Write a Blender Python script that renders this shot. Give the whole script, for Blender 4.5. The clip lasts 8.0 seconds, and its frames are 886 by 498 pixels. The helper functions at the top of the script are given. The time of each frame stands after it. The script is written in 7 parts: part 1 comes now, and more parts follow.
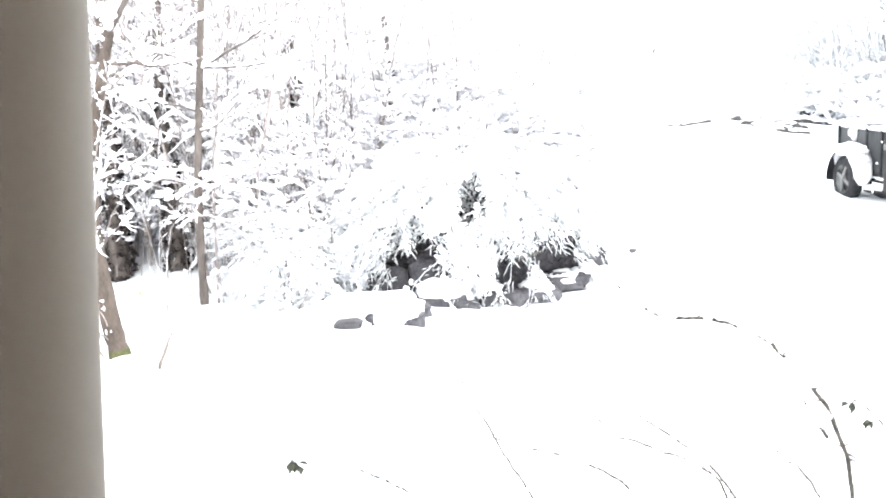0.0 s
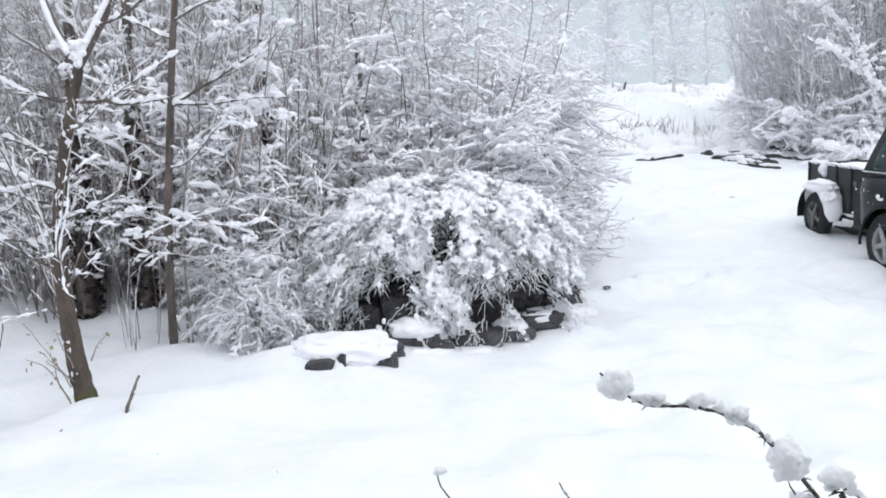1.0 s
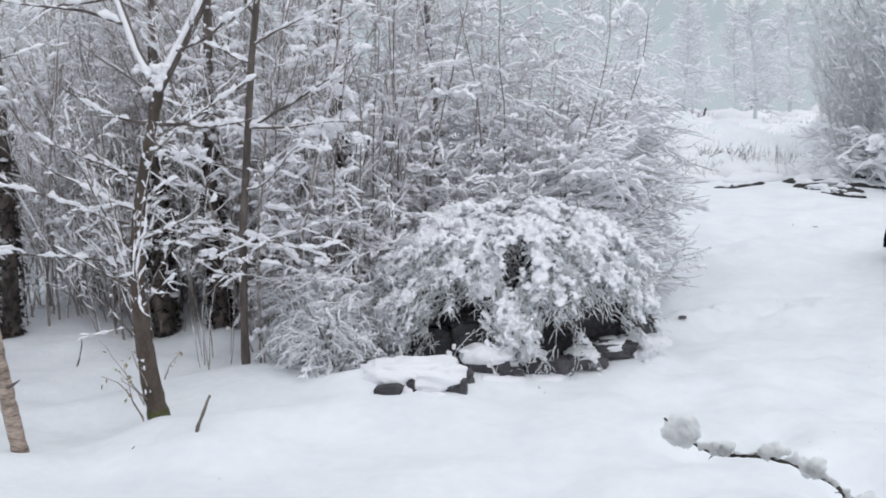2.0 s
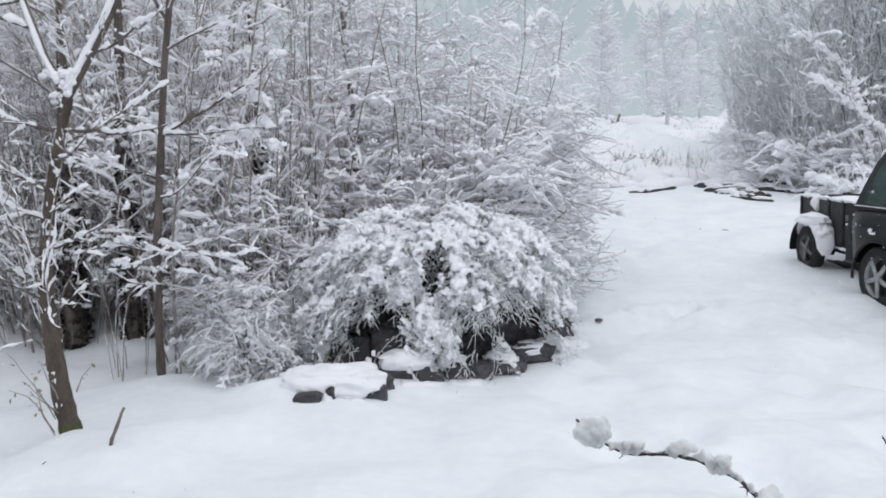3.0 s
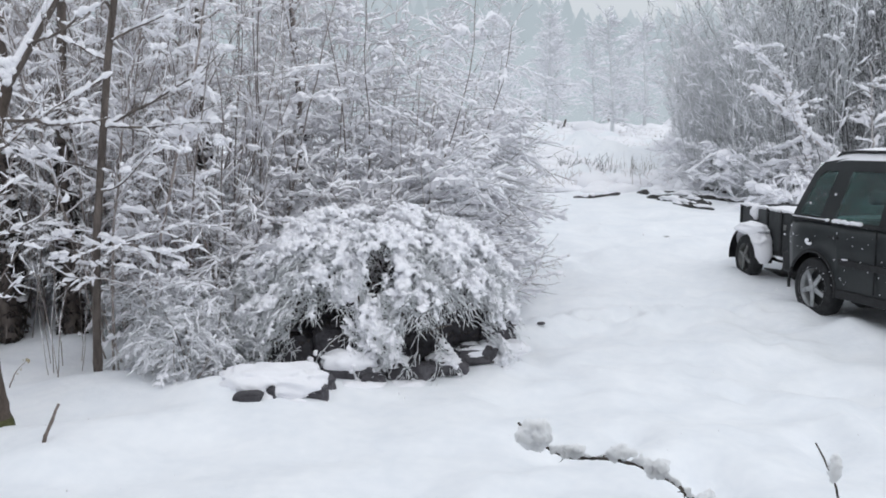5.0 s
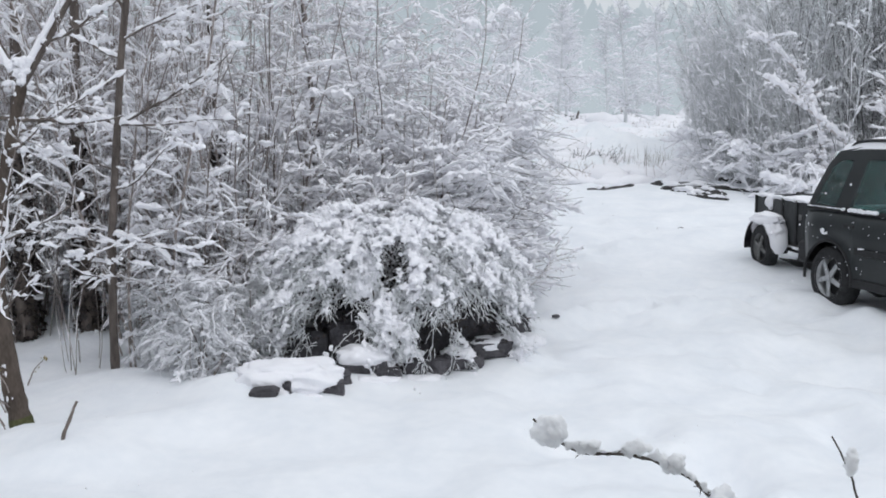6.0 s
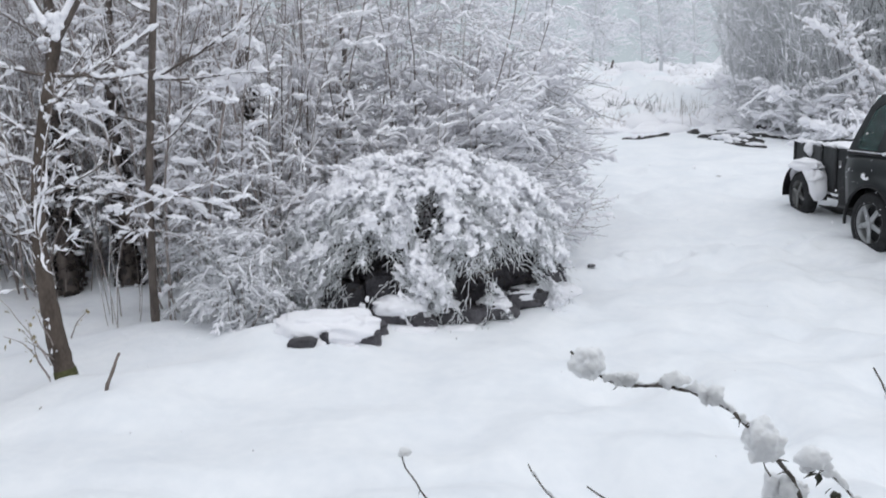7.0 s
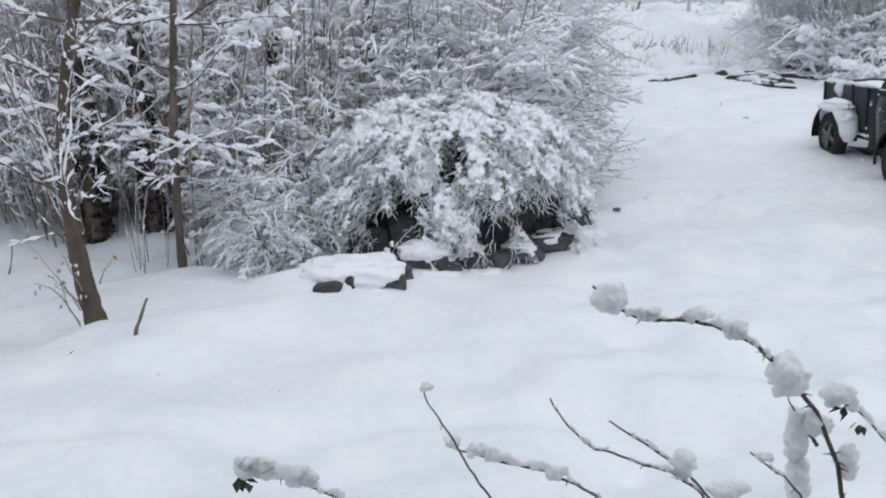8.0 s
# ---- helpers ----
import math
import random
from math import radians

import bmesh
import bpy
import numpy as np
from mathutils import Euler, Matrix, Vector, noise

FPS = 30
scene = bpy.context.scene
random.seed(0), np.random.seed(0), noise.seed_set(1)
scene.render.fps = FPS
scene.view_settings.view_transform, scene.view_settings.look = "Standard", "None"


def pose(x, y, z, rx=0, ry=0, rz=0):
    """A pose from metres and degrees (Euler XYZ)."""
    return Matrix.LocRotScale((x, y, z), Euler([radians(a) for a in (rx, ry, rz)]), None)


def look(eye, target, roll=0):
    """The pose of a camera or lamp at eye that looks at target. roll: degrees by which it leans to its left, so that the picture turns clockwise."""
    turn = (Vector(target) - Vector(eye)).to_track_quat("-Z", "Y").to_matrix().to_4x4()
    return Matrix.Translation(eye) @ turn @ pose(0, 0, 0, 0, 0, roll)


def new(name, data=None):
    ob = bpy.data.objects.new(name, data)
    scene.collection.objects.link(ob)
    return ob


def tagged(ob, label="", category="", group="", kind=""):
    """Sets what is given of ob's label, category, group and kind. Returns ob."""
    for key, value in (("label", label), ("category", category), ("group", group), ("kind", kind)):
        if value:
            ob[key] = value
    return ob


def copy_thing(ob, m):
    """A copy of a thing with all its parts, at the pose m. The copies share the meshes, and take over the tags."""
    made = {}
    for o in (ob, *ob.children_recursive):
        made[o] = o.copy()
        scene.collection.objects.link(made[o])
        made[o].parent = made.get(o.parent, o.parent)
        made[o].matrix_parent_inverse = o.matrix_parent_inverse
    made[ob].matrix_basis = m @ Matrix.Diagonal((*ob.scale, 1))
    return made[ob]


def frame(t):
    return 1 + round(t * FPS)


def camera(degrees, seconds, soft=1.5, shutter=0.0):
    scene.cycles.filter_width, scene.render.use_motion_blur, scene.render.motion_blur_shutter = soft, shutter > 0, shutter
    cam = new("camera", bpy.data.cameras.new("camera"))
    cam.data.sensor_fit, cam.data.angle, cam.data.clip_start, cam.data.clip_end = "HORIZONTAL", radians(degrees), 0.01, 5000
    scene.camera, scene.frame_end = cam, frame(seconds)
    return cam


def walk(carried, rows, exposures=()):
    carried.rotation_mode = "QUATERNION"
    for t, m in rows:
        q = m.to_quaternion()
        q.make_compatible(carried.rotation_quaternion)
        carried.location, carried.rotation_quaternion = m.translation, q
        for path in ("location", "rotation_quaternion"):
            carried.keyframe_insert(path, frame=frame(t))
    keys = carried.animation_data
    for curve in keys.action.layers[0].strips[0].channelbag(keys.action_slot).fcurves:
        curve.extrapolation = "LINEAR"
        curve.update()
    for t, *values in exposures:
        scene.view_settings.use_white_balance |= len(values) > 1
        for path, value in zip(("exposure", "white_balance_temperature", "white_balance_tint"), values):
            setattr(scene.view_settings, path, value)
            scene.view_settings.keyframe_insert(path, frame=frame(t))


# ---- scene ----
# the shot: a camera held at a window above the garden, turning slightly
EXPO = [(0.0, 2.4, 6350, 7), (0.3, 1.8, 6250, 6), (0.5, 1.2, 6150, 5), (0.8, 0.75, 6130, 6), (1.0, 0.42, 6080, 8), (1.3, 0.2, 6080, 8), (1.7, 0.1, 6080, 8), (3.0, 0.05, 6080, 8), (7.0, 0.05, 6080, 8), (8.0, -0.09, 6000, 8)]
cam = camera(47.5, 8.0, soft=1.8, shutter=0.3)
PATH = [
    (0, (0.091, 0.116, 2.205), (-0.138, 2.069, 1.841), -1.9),
    (0.5, (0.085, 0.166, 2.244), (-0.086, 2.122, 1.864), -1.8),
    (0.7, (0.084, 0.177, 2.254), (-0.085, 2.142, 1.924), -2.0),
    (1, (0.083, 0.194, 2.269), (-0.092, 2.162, 1.962), -1.6),
    (1.2, (0.088, 0.212, 2.270), (-0.096, 2.182, 1.982), -0.8),
    (1.5, (0.096, 0.248, 2.272), (-0.182, 2.212, 2.014), -1.2),
    (1.7, (0.098, 0.258, 2.272), (-0.246, 2.212, 2.017), -1.2),
    (2.8, (0.110, 0.245, 2.275), (-0.074, 2.219, 2.015), -1.2),
    (3, (0.110, 0.245, 2.275), (-0.053, 2.223, 2.027), -1.2),
    (3.5, (0.108, 0.238, 2.275), (0.023, 2.221, 2.029), -0.5),
    (4, (0.108, 0.248, 2.274), (0.065, 2.231, 2.021), 0.2),
    (4.2, (0.108, 0.248, 2.275), (0.064, 2.232, 2.032), 0.3),
    (5.3, (0.108, 0.247, 2.276), (0.049, 2.230, 2.023), 0.4),
    (5.5, (0.108, 0.247, 2.276), (0.043, 2.229, 2.018), 0.3),
    (6, (0.109, 0.245, 2.282), (0.028, 2.226, 2.022), -0.3),
    (6.5, (0.107, 0.243, 2.281), (0.026, 2.224, 2.017), -0.5),
    (6.7, (0.107, 0.243, 2.271), (0.017, 2.221, 1.990), -0.7),
    (7, (0.107, 0.244, 2.255), (-0.043, 2.207, 1.905), -1.3),
    (7.5, (0.109, 0.251, 2.244), (-0.050, 2.206, 1.850), -0.6),
    (8, (0.112, 0.253, 2.238), (-0.089, 2.191, 1.784), -2.0),
]
walk(cam, [(t, look(eye, target, roll)) for t, eye, target, roll in PATH],
     exposures=EXPO)


# ---- light: overcast winter day, snow falling ----
world = bpy.data.worlds.new("overcast_sky")
scene.world = world
world.use_nodes = True
wn, wl = world.node_tree.nodes, world.node_tree.links
sky = wn.new("ShaderNodeTexSky")
sky.sky_type, sky.sun_disc = "NISHITA", False
sky.sun_elevation, sky.sun_rotation = radians(65), radians(148)
sky.air_density, sky.dust_density, sky.ozone_density = 1.0, 6.0, 1.0
grey = wn.new("ShaderNodeHueSaturation")
grey.inputs["Saturation"].default_value = 0.55
cloud = wn.new("ShaderNodeMix")  # an even cloud cover over the clear sky
cloud.data_type = "RGBA"
cloud.inputs[0].default_value, cloud.inputs[7].default_value = 0.8, (6.3, 6.35, 6.4, 1)
wl.new(sky.outputs["Color"], grey.inputs["Color"])
wl.new(grey.outputs["Color"], cloud.inputs[6])
wl.new(cloud.outputs[2], wn["Background"].inputs["Color"])
wn["Background"].inputs["Strength"].default_value = 0.12
sun = new("sun", bpy.data.lights.new("sun", "SUN"))
sun.data.energy, sun.data.angle, sun.data.color = 0.5, radians(80), (1.0, 0.97, 0.93)
sun.matrix_world = look((0, 0, 50), (-0.25 * 40, 0.4 * 40, 50 - 40))


# ---- materials ----
def mat(name, dark, light, scale=8.0, rough=0.8, bump=0.3, fine=60.0, metallic=0.0, stretch=(1, 1, 1), spread=(0.3, 0.7), vary=0.0, spec=0.3, depth=0.01):
    """Two noises at two scales mix the colours and drive the relief."""
    m = bpy.data.materials.new(name)
    m.use_nodes = True
    n, l = m.node_tree.nodes, m.node_tree.links
    b = n["Principled BSDF"]
    tc, mp = n.new("ShaderNodeTexCoord"), n.new("ShaderNodeMapping")
    mp.inputs["Scale"].default_value = stretch
    l.new(tc.outputs["Object"], mp.inputs["Vector"])
    n1, n2 = n.new("ShaderNodeTexNoise"), n.new("ShaderNodeTexNoise")
    n1.inputs["Scale"].default_value, n2.inputs["Scale"].default_value = scale, fine
    n1.inputs["Detail"].default_value, n2.inputs["Detail"].default_value = 5, 3
    ramp = n.new("ShaderNodeValToRGB")
    ramp.color_ramp.elements[0].position, ramp.color_ramp.elements[1].position = spread
    ramp.color_ramp.elements[0].color, ramp.color_ramp.elements[1].color = (*dark, 1), (*light, 1)
    mix = n.new("ShaderNodeMath")
    mix.operation = "MULTIPLY_ADD"
    mix.inputs[1].default_value = 0.35
    sub = n.new("ShaderNodeMath")
    sub.operation = "MULTIPLY"
    sub.inputs[1].default_value = 0.65
    for t in (n1, n2):
        l.new(mp.outputs["Vector"], t.inputs["Vector"])
    l.new(n1.outputs["Fac"], sub.inputs[0])
    l.new(n2.outputs["Fac"], mix.inputs[0])
    l.new(sub.outputs[0], mix.inputs[2])
    l.new(mix.outputs[0], ramp.inputs["Fac"])
    col = ramp.outputs["Color"]
    if vary:
        info, hsv, rng = n.new("ShaderNodeObjectInfo"), n.new("ShaderNodeHueSaturation"), n.new("ShaderNodeMapRange")
        rng.inputs["To Min"].default_value, rng.inputs["To Max"].default_value = 1 - vary, 1 + vary
        l.new(info.outputs["Random"], rng.inputs["Value"])
        l.new(rng.outputs["Result"], hsv.inputs["Value"])
        l.new(col, hsv.inputs["Color"])
        col = hsv.outputs["Color"]
    l.new(col, b.inputs["Base Color"])
    if bump:
        bp = n.new("ShaderNodeBump")
        bp.inputs["Strength"].default_value, bp.inputs["Distance"].default_value = bump, depth
        l.new(mix.outputs[0], bp.inputs["Height"])
        l.new(bp.outputs["Normal"], b.inputs["Normal"])
    b.inputs["Roughness"].default_value, b.inputs["Metallic"].default_value = rough, metallic
    b.inputs["Specular IOR Level"].default_value = spec
    return m


SNOW = mat("snow", (0.855, 0.852, 0.89), (0.915, 0.908, 0.94), 3.0, 0.75, 0.25, 45.0, spec=0.2)
GROUND = mat("snow_ground", (0.79, 0.815, 0.86), (0.91, 0.92, 0.945), 1.6, 0.75, 0.7, 9.0, spec=0.2, depth=0.035)
BARK = mat("grey_brown_bark", (0.060, 0.050, 0.045), (0.20, 0.168, 0.15), 14, 0.9, 0.8, 70, stretch=(1, 1, 0.25), vary=0.2)
MOSSY = mat("mossy_bark", (0.045, 0.036, 0.031), (0.15, 0.12, 0.10), 9, 0.95, 0.9, 60, stretch=(1, 1, 0.4))
BIRCH = mat("peeling_birch_bark", (0.06, 0.04, 0.035), (0.46, 0.37, 0.31), 7, 0.7, 0.8, 40, stretch=(0.6, 0.6, 2.2), spread=(0.36, 0.58))
TWIG = mat("twig_bark", (0.16, 0.137, 0.127), (0.40, 0.35, 0.328), 20, 0.9, 0.2, 90, vary=0.3)
RIME = mat("rimed_twig", (0.36, 0.322, 0.315), (0.68, 0.65, 0.652), 12, 0.9, 0.2, 60, vary=0.12)
RIMEGREY = mat("grey_rimed_twig", (0.38, 0.39, 0.395), (0.68, 0.69, 0.70), 12, 0.9, 0.2, 60, vary=0.12)
# frost on twigs; on the far trees this pale colour also paints haze
FROST = mat("frost_and_haze_twigs", (0.62, 0.635, 0.65), (0.80, 0.81, 0.825), 2.5, 0.9, 0.2, 20, vary=0.08)
# snow-covered needles, made paler still in place of distance haze
CONIFER = mat("snow_and_haze_needles", (0.66, 0.69, 0.70), (0.78, 0.80, 0.82), 0.5, 0.95, 0.4, 4, vary=0.06)
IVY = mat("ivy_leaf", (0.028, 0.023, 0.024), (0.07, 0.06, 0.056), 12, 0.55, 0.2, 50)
DEADLEAF = mat("withered_leaf", (0.16, 0.13, 0.07), (0.36, 0.31, 0.18), 25, 0.8, 0.2, 70)
CANE = mat("rose_cane", (0.045, 0.04, 0.035), (0.16, 0.14, 0.12), 60, 0.6, 0.3, 200)
ROSELEAF = mat("dull_green_rose_leaf", (0.03, 0.035, 0.025), (0.10, 0.10, 0.07), 60, 0.6, 0.3, 200)
STONE = mat("dark_wet_stone", (0.030, 0.028, 0.033), (0.12, 0.115, 0.125), 7, 0.7, 0.9, 40, vary=0.25)
TIMBER = mat("wet_dark_timber", (0.02, 0.02, 0.022), (0.10, 0.095, 0.09), 5, 0.8, 0.8, 40, stretch=(0.2, 3, 3), vary=0.2)
GRASS = mat("dry_grass", (0.26, 0.25, 0.23), (0.52, 0.51, 0.49), 9, 0.9, 0.1, 40, vary=0.2)
PAINT = mat("dark_green_grey_car_paint", (0.015, 0.018, 0.019), (0.028, 0.032, 0.033), 3, 0.36, 0.04, 30, spec=0.3)
TRIM = mat("black_plastic", (0.010, 0.010, 0.011), (0.03, 0.03, 0.032), 15, 0.6, 0.2, 90)
RUBBER = mat("tyre_rubber", (0.012, 0.012, 0.013), (0.04, 0.04, 0.042), 18, 0.85, 0.5, 80)
ALLOY = mat("dirty_alloy", (0.24, 0.245, 0.25), (0.55, 0.56, 0.57), 14, 0.4, 0.15, 70, metallic=0.5)
STEEL = mat("painted_steel_wheel", (0.10, 0.10, 0.10), (0.30, 0.30, 0.29), 14, 0.6, 0.2, 60, metallic=0.3)
BOARD = mat("weathered_trailer_board", (0.022, 0.024, 0.026), (0.075, 0.078, 0.08), 4, 0.75, 0.5, 40, stretch=(1, 1, 0.3), vary=0.25)
LAMP = mat("red_lamp_lens", (0.10, 0.008, 0.006), (0.22, 0.02, 0.014), 20, 0.2, 0.05, 60, spec=0.5)
PLASTER = mat("room_plaster", (0.70, 0.68, 0.64), (0.78, 0.76, 0.72), 2, 0.9, 0.2, 60)
FRAMEPAINT = mat("window_frame_paint", (0.62, 0.61, 0.58), (0.70, 0.69, 0.66), 5, 0.4, 0.1, 80)
BOARDS = mat("room_floorboards", (0.12, 0.08, 0.05), (0.24, 0.17, 0.11), 3, 0.6, 0.2, 30, stretch=(0.3, 3, 1))
RENDERW = mat("house_render", (0.55, 0.54, 0.52), (0.68, 0.67, 0.65), 3, 0.9, 0.5, 60)


def glass_mat():
    m = bpy.data.materials.new("tinted_car_glass")
    m.use_nodes = True
    b = m.node_tree.nodes["Principled BSDF"]
    b.inputs["Base Color"].default_value = (0.40, 0.78, 0.73, 1)
    b.inputs["Roughness"].default_value, b.inputs["IOR"].default_value = 0.03, 1.5
    b.inputs["Transmission Weight"].default_value = 1.0
    return m


def cloth_mat():
    """Thin woven curtain cloth that lets a little light through."""
    m = mat("curtain_cloth", (0.47, 0.435, 0.39), (0.54, 0.50, 0.45), 6, 0.95, 0.05, 300)
    n, l = m.node_tree.nodes, m.node_tree.links
    tr, mx = n.new("ShaderNodeBsdfTranslucent"), n.new("ShaderNodeMixShader")
    tr.inputs["Color"].default_value = (0.52, 0.48, 0.43, 1)
    mx.inputs["Fac"].default_value = 0.5
    out = n["Material Output"]
    l.new(n["Principled BSDF"].outputs["BSDF"], mx.inputs[1])
    l.new(tr.outputs["BSDF"], mx.inputs[2])
    l.new(mx.outputs["Shader"], out.inputs["Surface"])
    return m


def haze_glow_mat(name, colour):
    """Woods far off in the falling snow: a glowing pale tone with the haze put into it."""
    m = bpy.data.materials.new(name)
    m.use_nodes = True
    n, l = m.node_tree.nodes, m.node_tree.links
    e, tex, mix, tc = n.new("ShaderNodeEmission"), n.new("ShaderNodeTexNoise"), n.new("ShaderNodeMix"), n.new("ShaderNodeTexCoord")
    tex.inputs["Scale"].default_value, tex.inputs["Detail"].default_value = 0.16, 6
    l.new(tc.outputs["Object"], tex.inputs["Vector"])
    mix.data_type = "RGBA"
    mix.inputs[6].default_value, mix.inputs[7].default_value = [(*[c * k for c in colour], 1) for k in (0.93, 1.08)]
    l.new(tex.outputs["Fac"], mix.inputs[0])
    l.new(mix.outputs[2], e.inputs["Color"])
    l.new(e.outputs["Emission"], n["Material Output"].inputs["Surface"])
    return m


def wet_snow_mat():
    """Loose wet snow on thin canes, with light passing through it."""
    m = mat("wet_loose_snow", (0.80, 0.81, 0.84), (0.88, 0.885, 0.91), 30, 0.7, 0.2, 300, spec=0.2, depth=0.002)
    b = m.node_tree.nodes["Principled BSDF"]
    b.inputs["Subsurface Weight"].default_value, b.inputs["Subsurface Scale"].default_value = 0.9, 0.03
    b.inputs["Subsurface Radius"].default_value = (1.0, 1.0, 1.0)
    return m


# bare ground under the vehicles, with their shade put into the dark tone
SHADE_EARTH = mat("shade_dark_earth", (0.022, 0.022, 0.024), (0.065, 0.064, 0.066), 6, 0.85, 0.8, 40)
GREYTWIG = mat("grey_willow_twig", (0.075, 0.075, 0.077), (0.21, 0.212, 0.217), 12, 0.9, 0.2, 60, vary=0.15)
CLOTH = cloth_mat()
WETSNOW = wet_snow_mat()
MOSS = mat("green_moss", (0.035, 0.040, 0.018), (0.13, 0.13, 0.06), 20, 0.95, 0.8, 90)
HAZE_GLOW = [haze_glow_mat("haze_glow_wood", c) for c in ((0.50, 0.54, 0.56), (0.45, 0.49, 0.51), (0.50, 0.535, 0.555))]
GLASS = glass_mat()


# ---- mesh tools ----
class Shape:
    """Collects vertices and faces for one mesh."""

    def __init__(self):
        self.v, self.f, self.n = [], [], 0

    def add(self, v, f):
        self.v.append(np.asarray(v, float))
        self.f.extend((np.asarray(f) + self.n).tolist())
        self.n += len(v)

    def object(self, name, material, parent=None, label="", smooth=True):
        me = bpy.data.meshes.new(name)
        me.from_pydata(np.concatenate(self.v).tolist() if self.v else [], [], self.f)
        if smooth:
            me.polygons.foreach_set("use_smooth", [True] * len(me.polygons))
        me.materials.append(material)
        ob = new(name, me)
        if parent:
            ob.parent = parent
        if label:
            tagged(ob, label)
        return ob


def part(name, bm, material, parent=None, label="", smooth=False):
    me = bpy.data.meshes.new(name)
    bm.to_mesh(me)
    bm.free()
    if smooth:
        me.polygons.foreach_set("use_smooth", [True] * len(me.polygons))
    me.materials.append(material)
    ob = new(name, me)
    if parent:
        ob.parent = parent
    if label:
        tagged(ob, label)
    return ob


def box(x0, y0, z0, x1, y1, z1, bevel=0.0, segments=2):
    bm = bmesh.new()
    bmesh.ops.create_cube(bm, size=1, matrix=Matrix.Translation(((x0 + x1) / 2, (y0 + y1) / 2, (z0 + z1) / 2)) @ Matrix.Diagonal((x1 - x0, y1 - y0, z1 - z0, 1)))
    if bevel:
        bmesh.ops.bevel(bm, geom=bm.edges[:], offset=bevel, segments=segments, affect="EDGES", profile=0.5)
    return bm


def empty(name, m):
    ob = new(name)
    ob.empty_display_size = 0.2
    ob.matrix_basis = m
    return ob


def unit(a):
    return a / np.maximum(np.linalg.norm(a, axis=-1, keepdims=True), 1e-9)


def resample(p, step):
    d = np.r_[0, np.cumsum(np.linalg.norm(np.diff(p, axis=0), axis=1))]
    n = max(3, int(d[-1] / step) + 1)
    s = np.linspace(0, d[-1], n)
    return np.stack([np.interp(s, d, p[:, k]) for k in range(3)], 1), s / max(d[-1], 1e-9)


def ring_faces(rows, n):
    a = np.arange(rows - 1)[:, None] * n + np.arange(n)
    b = np.arange(rows - 1)[:, None] * n + (np.arange(n) + 1) % n
    return np.stack([a, b, b + n, a + n], -1).reshape(-1, 4)


def tube(shape, p, r, n=4):
    p, r = np.asarray(p, float), np.asarray(r, float)
    t = unit(np.gradient(p, axis=0))
    ref = np.where(np.abs(t[:, 2:]) > 0.9, [[1.0, 0, 0]], [[0, 0, 1.0]])
    if abs(t[:, 2]).mean() > 0.75:
        ref = np.tile([1.0, 0.1, 0], (len(p), 1))
    a = unit(np.cross(t, ref))
    b = np.cross(t, a)
    ang = np.arange(n) * 2 * np.pi / n
    v = p[:, None] + r[:, None, None] * (np.cos(ang)[None, :, None] * a[:, None] + np.sin(ang)[None, :, None] * b[:, None])
    shape.add(v.reshape(-1, 3), ring_faces(len(p), n))


def snow_ridge(shape, p, r, rng, amount, step=0.05, n=5, bare=0.25):
    """Snow lying along the top of a branch, thick and thin by turns, none where it is steep."""
    q, s = resample(np.asarray(p, float), step)
    rr = np.interp(s, np.linspace(0, 1, len(r)), r)
    t = unit(np.gradient(q, axis=0))
    side = unit(np.cross(t, [0, 0, 1.0]) + [1e-6, 0, 0])
    w = rng.random(len(q) // 2 + 3)
    lump = 1.1 * np.interp(np.arange(len(q)) / 2.4, np.arange(len(w)), w) + 0.5 * rng.random(len(q)) - 0.28
    cover = np.clip((lump - bare) / (1 - bare), 0, 1.1) * np.clip(1.25 - 1.3 * t[:, 2] ** 2, 0, 1)
    cover[0] *= 0.5
    cover[-1] *= 0.5
    cover[0] = cover[-1] = 0.0
    wide, high = rr * 0.9 * (cover > 0.02) + amount * cover * 0.75, amount * cover * 1.1 + 0.0005
    c = q + np.stack([0 * s, 0 * s, rr * 0.5 + high * 0.55], 1) + side * (rng.normal(size=(len(q), 1)) * amount * 0.12)
    ang = np.arange(n) * 2 * np.pi / n + 0.3
    jig = 1 + 0.85 * (rng.random((len(q), n)) - 0.5)
    v = c[:, None] + (jig * np.cos(ang) * wide[:, None])[..., None] * side[:, None] + (jig * np.sin(ang) * high[:, None])[..., None] * np.array([0, 0, 1.0])
    shape.add(v.reshape(-1, 3), ring_faces(len(q), n))


def plaster(shape, p, r, rng, amount, step=0.06, bare=0.45):
    """Wind-driven snow stuck in broken strips to one side of an upright stem."""
    q, s = resample(np.asarray(p, float), step)
    rr = np.interp(s, np.linspace(0, 1, len(r)), r)
    w = rng.random(len(q) // 3 + 3)
    cover = np.clip((np.interp(np.arange(len(q)) / 3, np.arange(len(w)), w) + 0.4 * rng.random(len(q)) - 0.2 - bare) / (1 - bare), 0, 1)
    cover[0] = cover[-1] = 0
    t = unit(np.gradient(q, axis=0))
    wind = unit(np.array([-0.45, -0.85, 0.3]) + rng.normal(size=3) * 0.25)
    a = unit(np.cross(t, wind))
    ang = np.arange(4) * np.pi / 2 + 0.4
    wide, thick = cover * (rr * 0.75 + amount * 0.5), cover * (rr * 0.4 + amount)
    c = q + wind * (rr * 0.8)[:, None]
    v = c[:, None] + (np.cos(ang) * wide[:, None])[..., None] * a[:, None] + (np.sin(ang) * thick[:, None])[..., None] * wind
    shape.add(v.reshape(-1, 3), ring_faces(len(q), 4))


